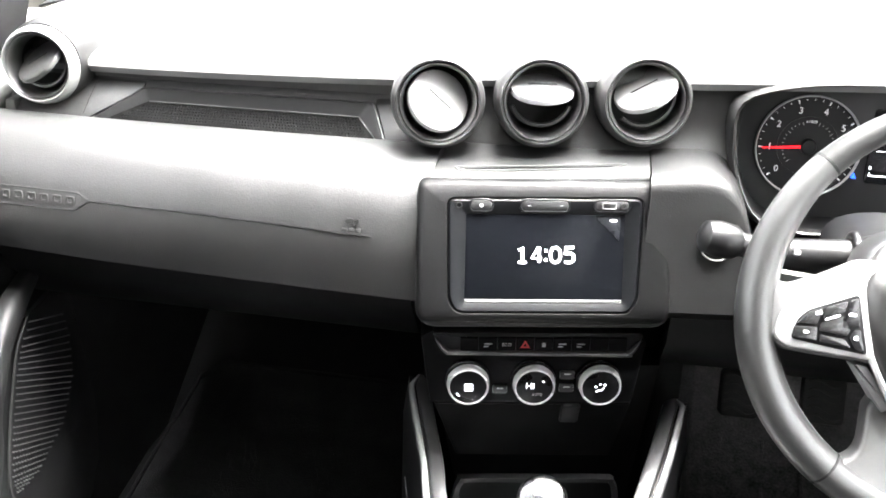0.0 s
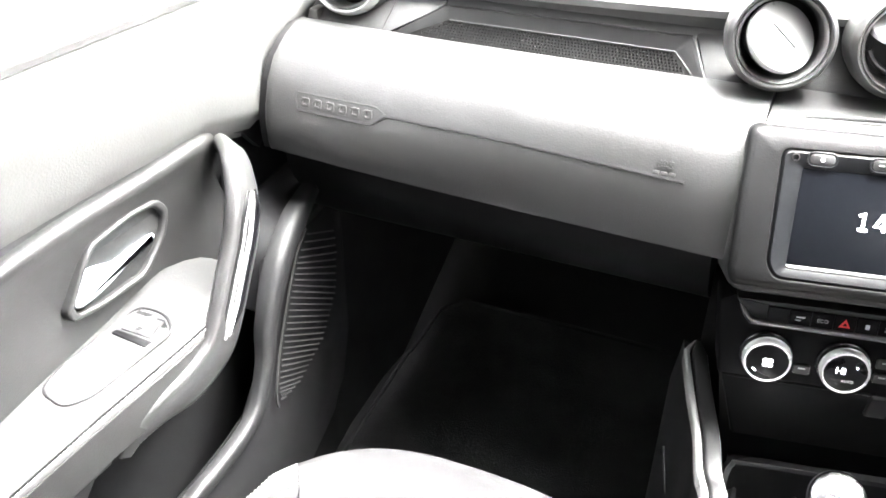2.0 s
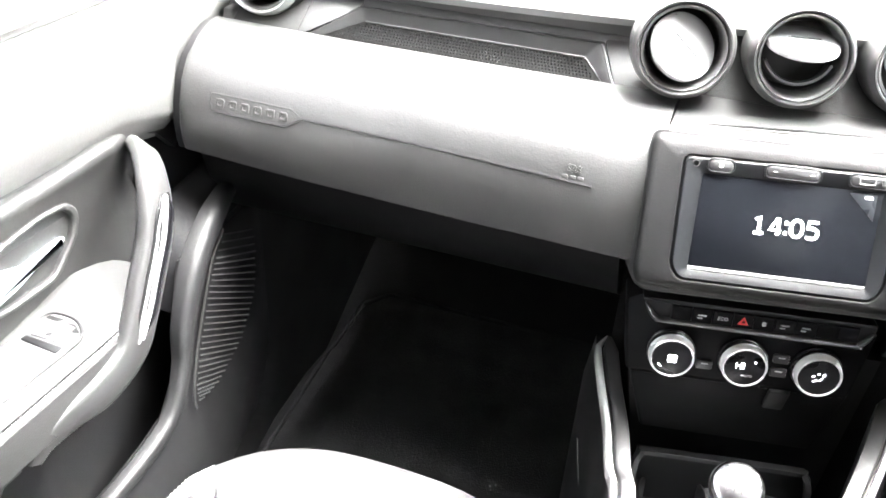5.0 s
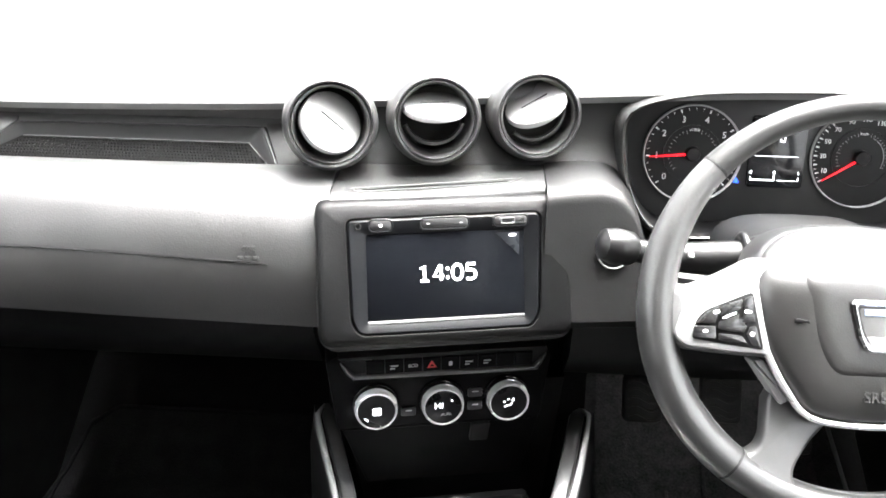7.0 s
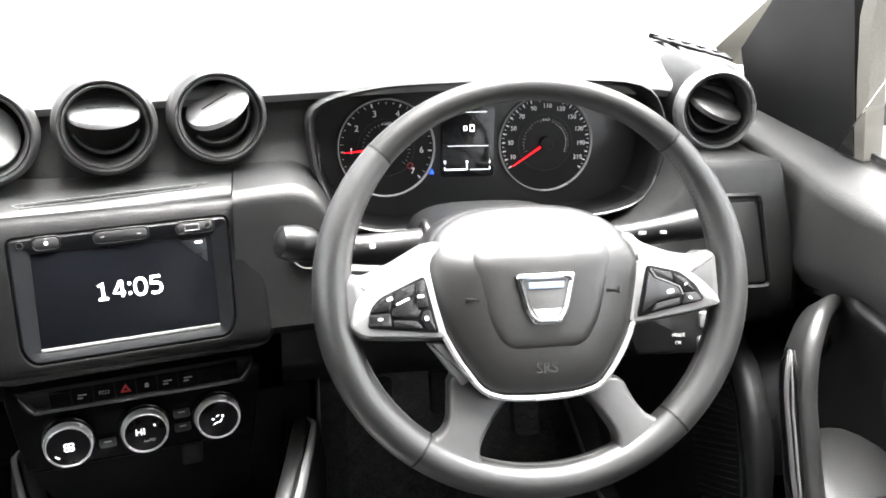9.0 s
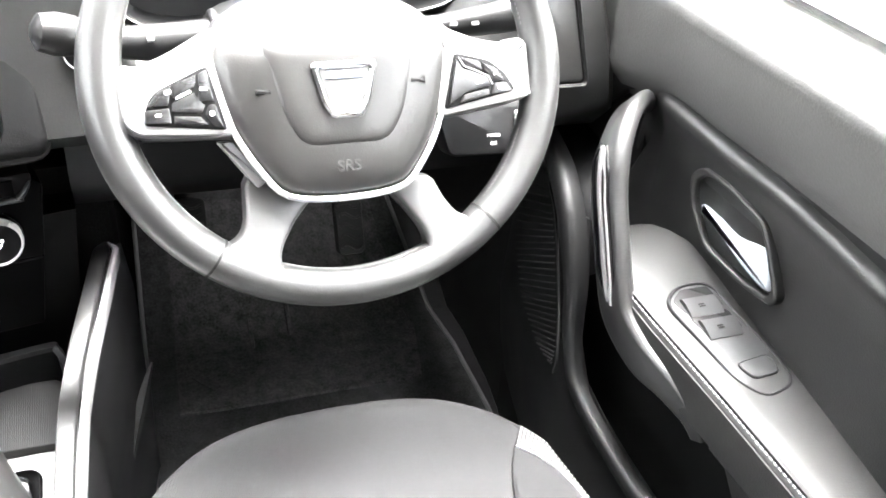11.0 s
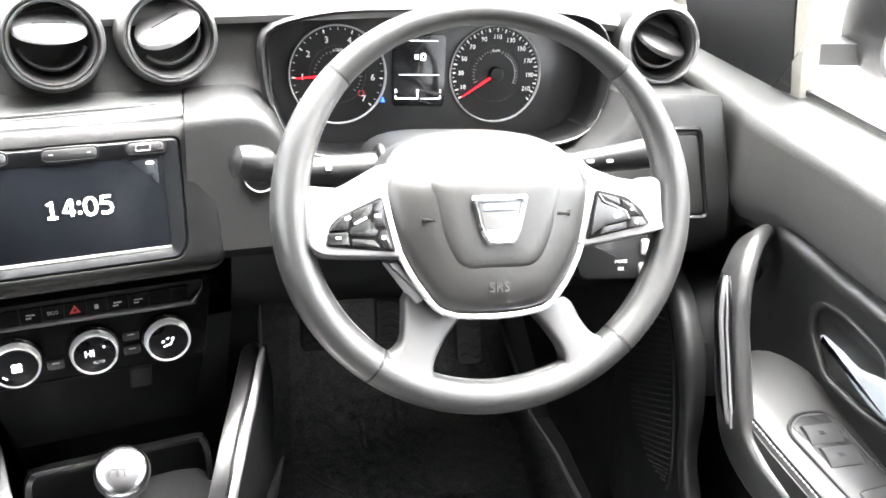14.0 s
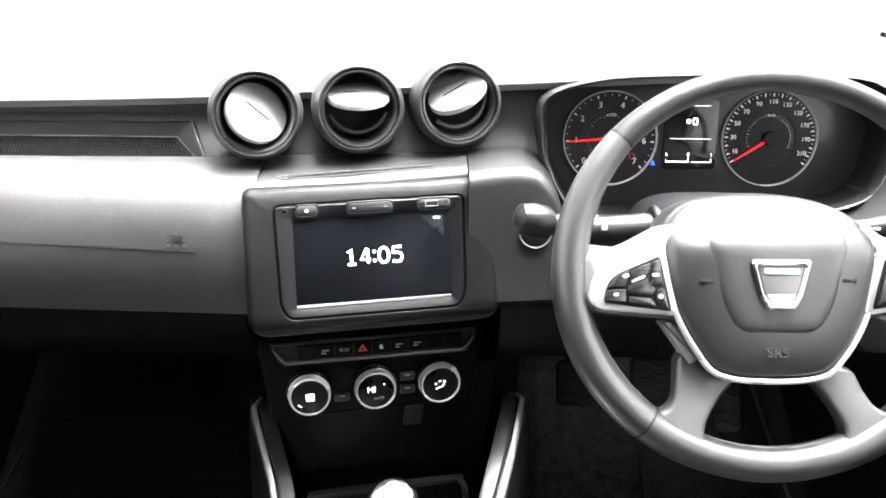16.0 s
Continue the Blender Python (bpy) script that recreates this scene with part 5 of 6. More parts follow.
# side spokes with their switch pods: each key has its own outline
SPOKES = (
    ([(-0.164, 0.010), (-0.157, 0.0165), (-0.1465, 0.0140), (-0.124, 0.0230), (-0.0930, 0.0400), (-0.070, 0.040), (-0.070, -0.045), (-0.086, -0.0425), (-0.120, -0.041), (-0.152, -0.0385), (-0.1640, -0.0310)],
     [(-0.1600, -0.0270), (-0.1555, -0.0080), (-0.1480, 0.0015), (-0.1238, 0.0112), (-0.0940, 0.0222), (-0.0800, -0.0395), (-0.1500, -0.0350)],
     [(-0.1465, -0.0280), (-0.1425, -0.0114), (-0.1350, -0.0035), (-0.0980, 0.0128), (-0.0872, -0.0352)],
     ([(-0.1448, -0.0171), (-0.1276, -0.0163), (-0.1267, -0.0275), (-0.1452, -0.0266)], [(-0.1431, -0.0147), (-0.1348, -0.0050), (-0.1246, -0.0003), (-0.1270, -0.0112), (-0.1282, -0.0149)],
      [(-0.1228, -0.0002), (-0.1065, 0.0064), (-0.1082, -0.0026), (-0.1246, -0.0097)], [(-0.1046, 0.0070), (-0.0988, 0.0096), (-0.0955, -0.0130), (-0.1070, -0.0130)],
      [(-0.1264, -0.0193), (-0.1255, -0.0130), (-0.1085, -0.0056), (-0.1078, -0.0146), (-0.1014, -0.0150), (-0.1048, -0.0216)], [(-0.1250, -0.0222), (-0.1062, -0.0237), (-0.1004, -0.0305), (-0.1253, -0.0280)],
      [(-0.1030, -0.0226), (-0.1001, -0.0157), (-0.0946, -0.0154), (-0.0900, -0.0334), (-0.0979, -0.0312)]),
     ((-0.1276, -0.0050, 0.0052, 0.0030, 20), (-0.1357, -0.0210, 0.0042, 0.0022, 0), (-0.1169, -0.0075, 0.0120, 0.0018, 24), (-0.1022, -0.0039, 0.0058, 0.0026, 0), (-0.0978, -0.0222, 0.0036, 0.0036, 0))),
    ([(0.166, 0.020), (0.1575, 0.0240), (0.1474, 0.0190), (0.1209, 0.0235), (0.0950, 0.0335), (0.0880, 0.042), (0.070, 0.040), (0.070, -0.040), (0.0845, -0.0400), (0.1412, -0.0325), (0.1680, -0.0260)],
     [(0.0860, 0.0170), (0.0911, 0.0165), (0.1265, 0.0108), (0.1471, -0.0017), (0.1608, -0.0156), (0.1655, -0.0246), (0.1410, -0.0290), (0.0780, -0.0375)],
     [(0.0960, 0.0131), (0.1262, 0.0056), (0.1410, -0.0063), (0.1485, -0.0197), (0.0850, -0.0318)],
     ([(0.1002, 0.0092), (0.1174, 0.0050), (0.1192, -0.0022), (0.1110, -0.0003), (0.1041, 0.0032)], [(0.1196, 0.0038), (0.1312, -0.0012), (0.1384, -0.0114), (0.1287, -0.0114), (0.1258, -0.0062), (0.1211, -0.0030)],
      [(0.1292, -0.0128), (0.1402, -0.0128), (0.1455, -0.0202), (0.1262, -0.0222), (0.1286, -0.0150)], [(0.0968, 0.0079), (0.1020, 0.0002), (0.1116, -0.0028), (0.1231, -0.0080), (0.1262, -0.0145), (0.1040, -0.0188), (0.0936, -0.0251), (0.0888, -0.0283)],
      [(0.1022, -0.0208), (0.1244, -0.0173), (0.1246, -0.0225), (0.0985, -0.0273)]),
     ((0.1157, -0.0110, 0.0066, 0.0036, 10), (0.1301, -0.0054, 0.0034, 0.0016, 35), (0.1339, -0.0175, 0.0036, 0.0018, -20))))
for arm, bez, pod, keys, marks in SPOKES:
    hub_part("spoke", plate(rounded(arm, 0.008, 4), -0.016, 0.014, 0.008), SPOKE, wheel, "satin grey side spoke")
    hub_part("spoke_bezel", plate(rounded(bez, 0.006, 5), -0.002, 0.0185, 0.003), SILVERPAINT, wheel, "satin silver spoke bezel")
    pd = hub_part("switch_pod", plate(rounded(pod, 0.004, 5), 0.004, 0.0196, 0.0010), BLACK, wheel, "dark switch pod")
    for k in keys:
        hub_part("key", plate(rounded(k, 0.0014, 3), 0.010, 0.0213, 0.0007), KEYGLOSS, pd)
    for u, v, w, h, a in marks:
        hub_part("key_mark", plate(rrect(w, h, min(w, h) * 0.35, 2), 0.0, 0.0004, 0.0001), WHITE, pd, at=move(u, v, 0.0213, a))
hub_part("key_divider", sweep([(0.0990, 0.0090, 0.0208), (0.1034, 0.0019, 0.0208), (0.1116, -0.0012, 0.0208), (0.1243, -0.0070, 0.0208), (0.1276, -0.0140, 0.0208)], [(0.0007, -0.001), (0.0005, 0.0005), (-0.0005, 0.0005), (-0.0007, -0.001)]), SILVERPAINT, wheel, "fine silver line between the keys")
# lower spokes, flaring into the rim
for s, k in ((-1, 1.0), (1, 1.06)):
    web = [(-0.074, -0.066), (-0.030, -0.084), (-0.044, -0.106), (-0.0545, -0.123), (-0.0575, -0.134), (-0.0545, -0.1415), (-0.046, -0.1455), (-0.026, -0.150), (-0.026, -0.158), (-0.076, -0.147), (-0.120, -0.122), (-0.113, -0.1135), (-0.099, -0.1185), (-0.088, -0.1150), (-0.081, -0.103)]
    if s > 0:
        # the right web leaves the hub lower down
        web[0], web[-1], web[-2] = (-0.062, -0.080), (-0.073, -0.098), (-0.083, -0.112)
    web = [(-s * k * q[0], q[1]) for q in smooth_path(web, 3, closed=True)]
    bm = plate(web, -0.016, 0.004, 0.004, 3)
    for v in bm.verts:
        v.co.z += 0.14 * (-v.co.y - 0.085)
    part("lower_spoke", bm, LOWSPOKE, wheel, "satin grey lower spoke", sharp=60)

hub_part("spoke_accent", plate(rounded([(-0.0945, -0.0445), (-0.0835, -0.0445), (-0.0600, -0.0770), (-0.0680, -0.0815)], 0.002, 3), -0.01, 0.009, 0.002), SILVERPAINT, wheel, "silver accent under the side spoke")

# ---- steering column with its stalks ----
col = thing("steering_column", Matrix.Translation((0.33, 0.95, 0.60)), "dark steering column shroud behind the wheel", "steering column")
secs = []
for y, z, w, h in ((0.835, 0.640, 0.060, 0.045), (0.87, 0.630, 0.080, 0.052), (0.93, 0.618, 0.083, 0.050), (1.03, 0.60, 0.082, 0.045)):
    secs.append([(0.335 + w * math.copysign(abs(math.cos(a)) ** 0.6, math.cos(a)), y, z + h * math.copysign(abs(math.sin(a)) ** 0.6, math.sin(a))) for a in [2 * math.pi * i / 28 for i in range(28)]])
part("shroud", loft(secs), SATIN, col, world=True, sharp=60)


def stalk(pts, radii, label, name="indicator_stalk"):
    ob = thing(name, Matrix.Translation(pts[0]), label, "stalk", "stalks on the steering column")
    p = smooth_path(pts, 6)
    r = [float(q[0]) for q in smooth_path([(x,) for x in radii], 6)]
    part("stem", sweep(p, [(math.cos(a), math.sin(a)) for a in [2 * math.pi * i / 20 for i in range(20)]], grow=r), STEM, ob, world=True)
    return ob, p, r


ob, p, r = stalk([(0.262, 0.905, 0.653), (0.225, 0.903, 0.653), (0.185, 0.897, 0.656), (0.155, 0.890, 0.664), (0.140, 0.886, 0.669)], [0.018, 0.016, 0.013, 0.0105, 0.0105], "dark indicator stalk with round turning end")
part("turning_end", sweep([(0.150, 0.888, 0.666), (0.146, 0.887, 0.667), (0.132, 0.883, 0.671), (0.121, 0.880, 0.674), (0.117, 0.879, 0.675)], [(math.cos(a), math.sin(a)) for a in [2 * math.pi * i / 24 for i in range(24)]], grow=[0.0125, 0.0150, 0.0160, 0.0135, 0.006]), STEM, ob, "satin turning end", world=True)
part("stem_mark", plate(rrect(0.008, 0.0016, 0.0004, 1, 0, 0), -0.004, 0.0005, 0.0001), DIM, ob, world=True, at=frame_at((0.168, 0.8815, 0.665), 6, 40))
part("stem_mark", plate(rrect(0.005, 0.004, 0.0004, 1, 0, 0), -0.004, 0.0005, 0.0001), DIM, ob, world=True, at=frame_at((0.200, 0.885, 0.664), 6, 40))
part("stem_ring", sweep([(0.250, 0.905 + 0.0205 * math.cos(a), 0.653 + 0.0205 * math.sin(a)) for a in [2 * math.pi * i / 36 for i in range(36)]], [(0.004 * math.cos(a), 0.004 * math.sin(a)) for a in [2 * math.pi * i / 10 for i in range(10)]], up=(1, 0, 0), closed=True), STEM, ob, "round collar at the root of the stalk", world=True)
part("stem_boot", sweep([(0.290, 0.906, 0.650), (0.262, 0.905, 0.653), (0.254, 0.905, 0.653)], [(math.cos(a), math.sin(a)) for a in [2 * math.pi * i / 24 for i in range(24)]], grow=[0.026, 0.022, 0.018]), STEM, ob, world=True)
ob, p, r = stalk([(0.405, 0.905, 0.650), (0.44, 0.903, 0.655), (0.48, 0.902, 0.661), (0.515, 0.900, 0.667), (0.535, 0.899, 0.670)], [0.016, 0.012, 0.013, 0.015, 0.013], "dark wiper stalk with white marks", "wiper_stalk")
for x in (0.452, 0.472, 0.512):
    part("stem_mark", plate(rrect(0.006, 0.003, 0.0005, 1, 0, 0), -0.004, 0.0006, 0.0001), DIM, ob, world=True, at=frame_at((x, 0.889, 0.664), 0, 30))
rem = thing("audio_remote", frame_at((0.495, 0.885, 0.560), 0, 20), "dark audio remote pod behind the wheel rim", "remote control", "stalks on the steering column")
part("pod", plate(rounded([(-0.055, 0.030), (-0.040, -0.022), (0.028, -0.024), (0.036, -0.010), (0.036, 0.028)], 0.010, 4), -0.02, 0.006, 0.006), SATIN, rem)
part("arm", box((-0.11, 0.0, -0.02), (-0.04, 0.03, -0.002), 0.006), DARK, rem)
part("pod_words", letters("MODE", 0.0048, 0.0002), WHITE, rem, at=move(0.004, -0.004, 0.0064))
part("pod_words", letters("OK", 0.0048, 0.0002), WHITE, rem, at=move(0.004, -0.0115, 0.0064))
part("pod_key", plate(rrect(0.010, 0.016, 0.003, 3, 0.030, 0.010), 0.0, 0.009, 0.002), SILVERPAINT, rem)
part("pod_key", plate(rrect(0.010, 0.012, 0.003, 3, 0.028, -0.012), 0.0, 0.009, 0.002), SILVERPAINT, rem)


# ---- front doors ----
def door(sx):
    """A closed front door: its inner card is built for the right side and mirrored for the left."""
    flip = Matrix.Diagonal((sx, 1, 1, 1))
    label = "closed driver door with dark grained card" if sx > 0 else "closed passenger door with dark grained card"
    ob = thing("front_door", Matrix.Translation((sx * 0.70, 0.35, 0.05)), label, "car door", "front doors")

    def piece(name, bm, mat, lab="", parent=None, at=None, kind="", sharp=40):
        if at is not None:
            bm.transform(at)
        bm.transform(flip)
        return part(name, bm, mat, parent or ob, lab, world=True, kind=kind, sharp=sharp)

    # outer shell
    piece("skin", loft([[(0.725, y, z0), (0.765, y, z0), (0.765, y, 0.68), (0.715, y, 0.70)] for y, z0 in ((-0.33, 0.0), (0.3, 0.0), (1.0, 0.02), (1.17, 0.30))]), BODY, "white outer door skin")
    # upper pad: from the ridge of the panel up to the window sill
    secs = []
    for y, d in ((-0.33, 0.0), (0.10, 0.0), (0.50, 0.0), (0.70, 0.0), (0.84, 0.0), (0.88, -0.003), (0.93, -0.010), (0.955, -0.013), (0.975, -0.014), (1.06, -0.015), (1.14, -0.012)):
        e = float(np.interp(y, (0.86, 0.925, 0.958, 0.974), (0.0, -0.010, -0.010, 0.002)))
        zr = float(np.interp(y, (-0.33, 0.70, 0.88, 0.94, 1.0, 1.14), (0.590, 0.603, 0.600, 0.588, 0.575, 0.565)))
        secs.append([(0.690, y, zr - 0.03), (0.676 + d * 0.3 + e, y, zr), (0.671 + d * 0.3 + e, y, zr + 0.010), (0.666 + e * 0.8, y, 0.650), (0.6605 + e * 0.4, y, 0.672), (0.6600 + e * 0.3, y, 0.680), (0.6625, y, 0.687), (0.668, y, 0.6920), (0.682, y, 0.6990), (0.704, y, 0.710), (0.722, y, 0.716), (0.730, y, 0.70), (0.730, y, zr - 0.03)])
    piece("upper_pad", loft(secs), SILL, "grained upper pad with sunlight put into its colour")
    piece("window_seal", sweep([(0.712, y, 0.7165) for y in (-0.32, 0.2, 0.6, 0.945)], [(0.003, -0.002), (0.003, 0.004), (-0.003, 0.004), (-0.003, -0.002)]), RUBBER, "thin black window seal")
    # mirror corner and the pale window frame
    piece("mirror_corner", loft([[(0.700, 0.950, 0.712), (0.700, 1.16, 0.690), (0.690, 1.19, 0.770), (0.668, 1.06, 0.900), (0.664, 0.985, 0.940)], [(0.725, 0.950, 0.712), (0.725, 1.16, 0.690), (0.715, 1.19, 0.770), (0.690, 1.06, 0.900), (0.686, 0.985, 0.940)]]), DARK, "dark mirror corner panel")
    piece("window_frame", sweep([(0.712, 0.945, 0.712), (0.690, 0.955, 0.85), (0.650, 0.90, 1.02), (0.60, 0.70, 1.19), (0.58, 0.50, 1.255)], [(0.010, -0.010), (0.010, 0.010), (-0.010, 0.010), (-0.010, -0.010)], up=(1, 0, 0)), PILLAR, "pale window frame")
    # inner panel: its top edge rolls into a rounded ridge that dips at the front
    secs = []
    for y, zr in smooth_path([(-0.33, 0.570), (0.0, 0.571), (0.30, 0.572), (0.52, 0.577), (0.66, 0.588), (0.76, 0.589), (0.84, 0.592), (0.870, 0.591), (0.890, 0.584), (0.905, 0.568), (0.914, 0.545), (0.918, 0.52)], 3):
        d = min(0.026, max(0.0, y - 0.855) * 0.40)
        secs.append([(0.690, y, zr + 0.002), (0.676 + d, y, zr + 0.003), (0.6695 + d, y, zr + 0.0025), (0.6660 + d, y, zr), (0.6645 + d, y, zr - 0.0045), (0.6655 + d, y, zr - 0.010), (0.6690 + d, y, zr - 0.018), (0.6730 + d, y, zr - 0.032), (0.677 + d, y, min(zr - 0.04, 0.53)), (0.680, y, 0.47), (0.680, y, 0.40), (0.70, y, 0.30), (0.70, y, 0.08), (0.73, y, 0.08), (0.73, y, zr)])
    piece("inner_panel", loft(secs), DOORCARD, "charcoal inner panel with rounded top ridge", sharp=60)
    # blacker than the door card, for the shade beside the dashboard
    piece("front_edge", loft([[(0.694, y, 0.20), (0.694, y, 0.600), (0.73, y, 0.600), (0.73, y, 0.20)] for y in (0.912, 1.17)]), BLACK, "front edge of the door, black for its shade")
    # dark strip stands for the shade under the pad's overhang
    piece("shadow_gap", sweep([(0.684, y, z) for y, z in ((-0.32, 0.580), (0.5, 0.592), (0.70, 0.598), (0.86, 0.602), (0.92, 0.596), (0.955, 0.580), (0.985, 0.55))], [(0.006, -0.02), (0.006, 0.02), (-0.004, 0.024), (-0.004, -0.02)]), SATIN, "dark strip for the shade above the ridge")
    # armrest
    secs = []
    for y, xi, z, xo in ((-0.30, 0.655, 0.36, 0.69), (0.10, 0.64, 0.385, 0.69), (0.48, 0.622, 0.427, 0.69), (0.60, 0.605, 0.447, 0.69), (0.70, 0.592, 0.460, 0.69), (0.735, 0.588, 0.466, 0.69), (0.760, 0.589, 0.470, 0.688), (0.785, 0.593, 0.473, 0.682), (0.804, 0.600, 0.4745, 0.672), (0.816, 0.610, 0.475, 0.659), (0.822, 0.620, 0.473, 0.648), (0.825, 0.628, 0.468, 0.640)):
        k = (xo - xi) / 0.07 if xo - xi < 0.07 else 1.0
        secs.append([(xi + 0.002, y, z - 0.050), (xi - 0.002 * k, y, z - 0.014), (xi - 0.0005, y, z - 0.007), (xi + 0.004 * k, y, z - 0.002), (xi + 0.011 * k, y, z), (xi + 0.02 * k, y, z + 0.0012), (xo - 0.004 * k, y, z + 0.002), (xo, y, z - 0.004), (xo, y, z - 0.09), (min(xi + 0.04 * k, 0.685), y, z - 0.09)])
    piece("armrest", loft(secs), ARMREST, "padded armrest with stitched edge")
    # side of the armrest in a darker colour, for the shade on it
    secs = []
    for y, xi, z in ((-0.30, 0.655, 0.36), (0.10, 0.64, 0.385), (0.48, 0.622, 0.427), (0.60, 0.605, 0.447), (0.70, 0.592, 0.460), (0.735, 0.588, 0.466), (0.760, 0.589, 0.470), (0.785, 0.595, 0.473)):
        secs.append([(xi - 0.0028, y, z - 0.011), (xi - 0.0036, y, z - 0.028), (xi - 0.001, y, z - 0.053), (xi + 0.006, y, z - 0.053), (xi + 0.006, y, z - 0.011)])
    piece("armrest_side", loft(secs), DOORCARD, "armrest side, its shade put into the colour")
    for dx in (0.0, 0.0075):
        bm = bmesh.new()
        y = 0.10
        while y < 0.73:
            xi = float(np.interp(y, (0.10, 0.48, 0.60, 0.70, 0.735), (0.64, 0.622, 0.605, 0.592, 0.587))) + dx
            z = float(np.interp(y, (0.10, 0.48, 0.60, 0.70, 0.735), (0.385, 0.427, 0.447, 0.460, 0.466))) + (-0.0006 if dx > 0.005 else -0.0055)
            q = [(xi - 0.0006, y, z + 0.0003), (xi + 0.0006, y, z + 0.0008), (xi + 0.0006, y + 0.0032, z + 0.0012), (xi - 0.0006, y + 0.0032, z + 0.0007)]
            bm.faces.new([bm.verts.new(v) for v in q])
            y += 0.0052
        piece("stitching", bm, THREAD, "pale stitching along the armrest", kind="stuff")
    groove = [(xi + 0.0035, y, z - 0.0024) for y, xi, z in ((0.10, 0.64, 0.385), (0.48, 0.622, 0.427), (0.60, 0.605, 0.447), (0.70, 0.592, 0.460), (0.735, 0.587, 0.466))]
    piece("seam", sweep(groove, [(0.0022, -0.002), (0.0016, 0.0012), (-0.0022, 0.0002), (-0.0022, -0.003)]), DARK, "dark seam between the stitches")
    # panel below the armrest, and the liner inside the pocket
    secs = []
    for y, xi, z in ((-0.30, 0.655, 0.36), (0.10, 0.64, 0.385), (0.48, 0.622, 0.427), (0.56, 0.611, 0.440), (0.605, 0.604, 0.448)):
        zb = float(np.interp(y, (0.50, 0.605), (0.255, 0.388)))
        secs.append([(xi + 0.002, y, z - 0.056), (xi + 0.003, y, z - 0.060), (xi + 0.014, y, zb), (0.69, y, zb), (0.69, y, z - 0.056)])
    piece("armrest_base", loft(secs), DOORCARD, "plain panel below the armrest")
    piece("pocket_liner", loft([[(0.616, y, 0.262 + h), (0.616 + w, y, 0.262 + h - d), (0.618 + w, y, 0.258 + h - d), (0.616 + w, y, 0.20), (0.616, y, 0.20)] for y, d, w, h in ((-0.2, 0.03, 0.024, 0), (0.40, 0.03, 0.024, 0), (0.58, 0.026, 0.022, 0), (0.66, 0.018, 0.016, 0.001), (0.72, 0.010, 0.010, 0.004), (0.77, 0.006, 0.005, 0.014), (0.80, 0.003, 0.002, 0.024))]), DOORCARD, "smooth liner inside the door pocket")
    # dark sheet added before the inner panel for the pocket's shade
    piece("pocket_shade", loft([[(0.674, y, 0.410), (0.690, y, 0.070), (0.696, y, 0.070), (0.683, y, 0.410)] for y in (-0.30, 0.50, 0.94)]), DARK, "dark sheet for the shade inside the door pocket")
    # release handle in its recess
    H = Matrix(((0, 0, -1, 0.674), (1, 0, 0, 0), (0, 1, 0, 0), (0, 0, 0, 1)))
    o = rounded([(0.796, 0.545), (0.782, 0.560), (0.745, 0.563), (0.690, 0.557), (0.675, 0.542), (0.648, 0.505), (0.652, 0.494), (0.690, 0.488), (0.752, 0.488), (0.788, 0.520)], 0.010, 4)
    cx, cy = 0.722, 0.526
    i_ = scaled(o, 0.88, 0.85, cx, cy)
    piece("release_bezel", ring_plate(o, i_, -0.006, 0.006, 0.003), DOORCARD, "raised charcoal bezel", at=H)
    piece("release_recess", plate(scaled(o, 0.90, 0.87, cx, cy), -0.030, -0.001, 0.0005), DOORCARD, at=H)
    lev = smooth_path([(0.772, 0.527), (0.745, 0.528), (0.716, 0.526), (0.690, 0.535), (0.676, 0.534), (0.661, 0.507), (0.668, 0.499), (0.692, 0.501), (0.716, 0.507), (0.745, 0.518)], 3, closed=True)
    lev = scaled([(q[0], q[1]) for q in lev], 1.0, 0.86, 0.715, 0.512)
    piece("release_lever", plate(lev, -0.004, 0.0055, 0.0055, 4), LEVER, "bright silver release lever", at=H)
    # grab handle with a bright insert
    path = smooth_path([(0.676, 0.902, 0.562), (0.662, 0.884, 0.578), (0.640, 0.862, 0.589), (0.616, 0.838, 0.590), (0.598, 0.818, 0.578), (0.5885, 0.803, 0.558), (0.5855, 0.790, 0.530), (0.585, 0.770, 0.495), (0.5850, 0.752, 0.463), (0.587, 0.734, 0.437), (0.592, 0.702, 0.421), (0.598, 0.667, 0.414), (0.606, 0.636, 0.400), (0.612, 0.622, 0.380)], 5)
    n = len(path)
    thin = [min(1.0, 0.62 + 0.38 * i / (n * 0.3)) * min(1.0, 0.35 + 0.65 * (n - 1 - i) / (n * 0.22)) for i in range(n)]
    bar = [(0.0090, -0.008), (0.0090, 0.022), (0.0075, 0.027), (0.003, 0.029), (-0.004, 0.029), (-0.0080, 0.027), (-0.0095, 0.022), (-0.0095, -0.011), (-0.0080, -0.0150), (-0.004, -0.0170), (0.003, -0.0165), (0.0075, -0.0130)]
    piece("grab_handle", sweep(path, bar, up=(0, 0.7, -0.7), grow=thin), HANDLE, "long curved satin grab handle", sharp=60)
    face = [Vector(p) + Vector((-0.0090, 0.009, 0.004)) for p in path if 0.440 < p[2] < 0.568 and p[0] < 0.60]
    k = len(face)
    taper = [0.30 + 0.70 * min(1, 5 * i / k, 5 * (k - 1 - i) / k + 0.1) for i in range(k)]
    piece("handle_insert", sweep(face, [(0.002, -0.0155), (0.002, 0.0155), (-0.0012, 0.0145), (-0.0012, -0.0145)], up=(0, 0.7, -0.7), grow=taper), BLACK, "satin black handle insert")
    for d in (-0.0125, 0.0, 0.0125):
        line = [(p[0] - 0.0020, p[1] + d * taper[i], p[2] + d * 0.3 * taper[i]) for i, p in enumerate(face)]
        w = 0.0011 if d else 0.0026
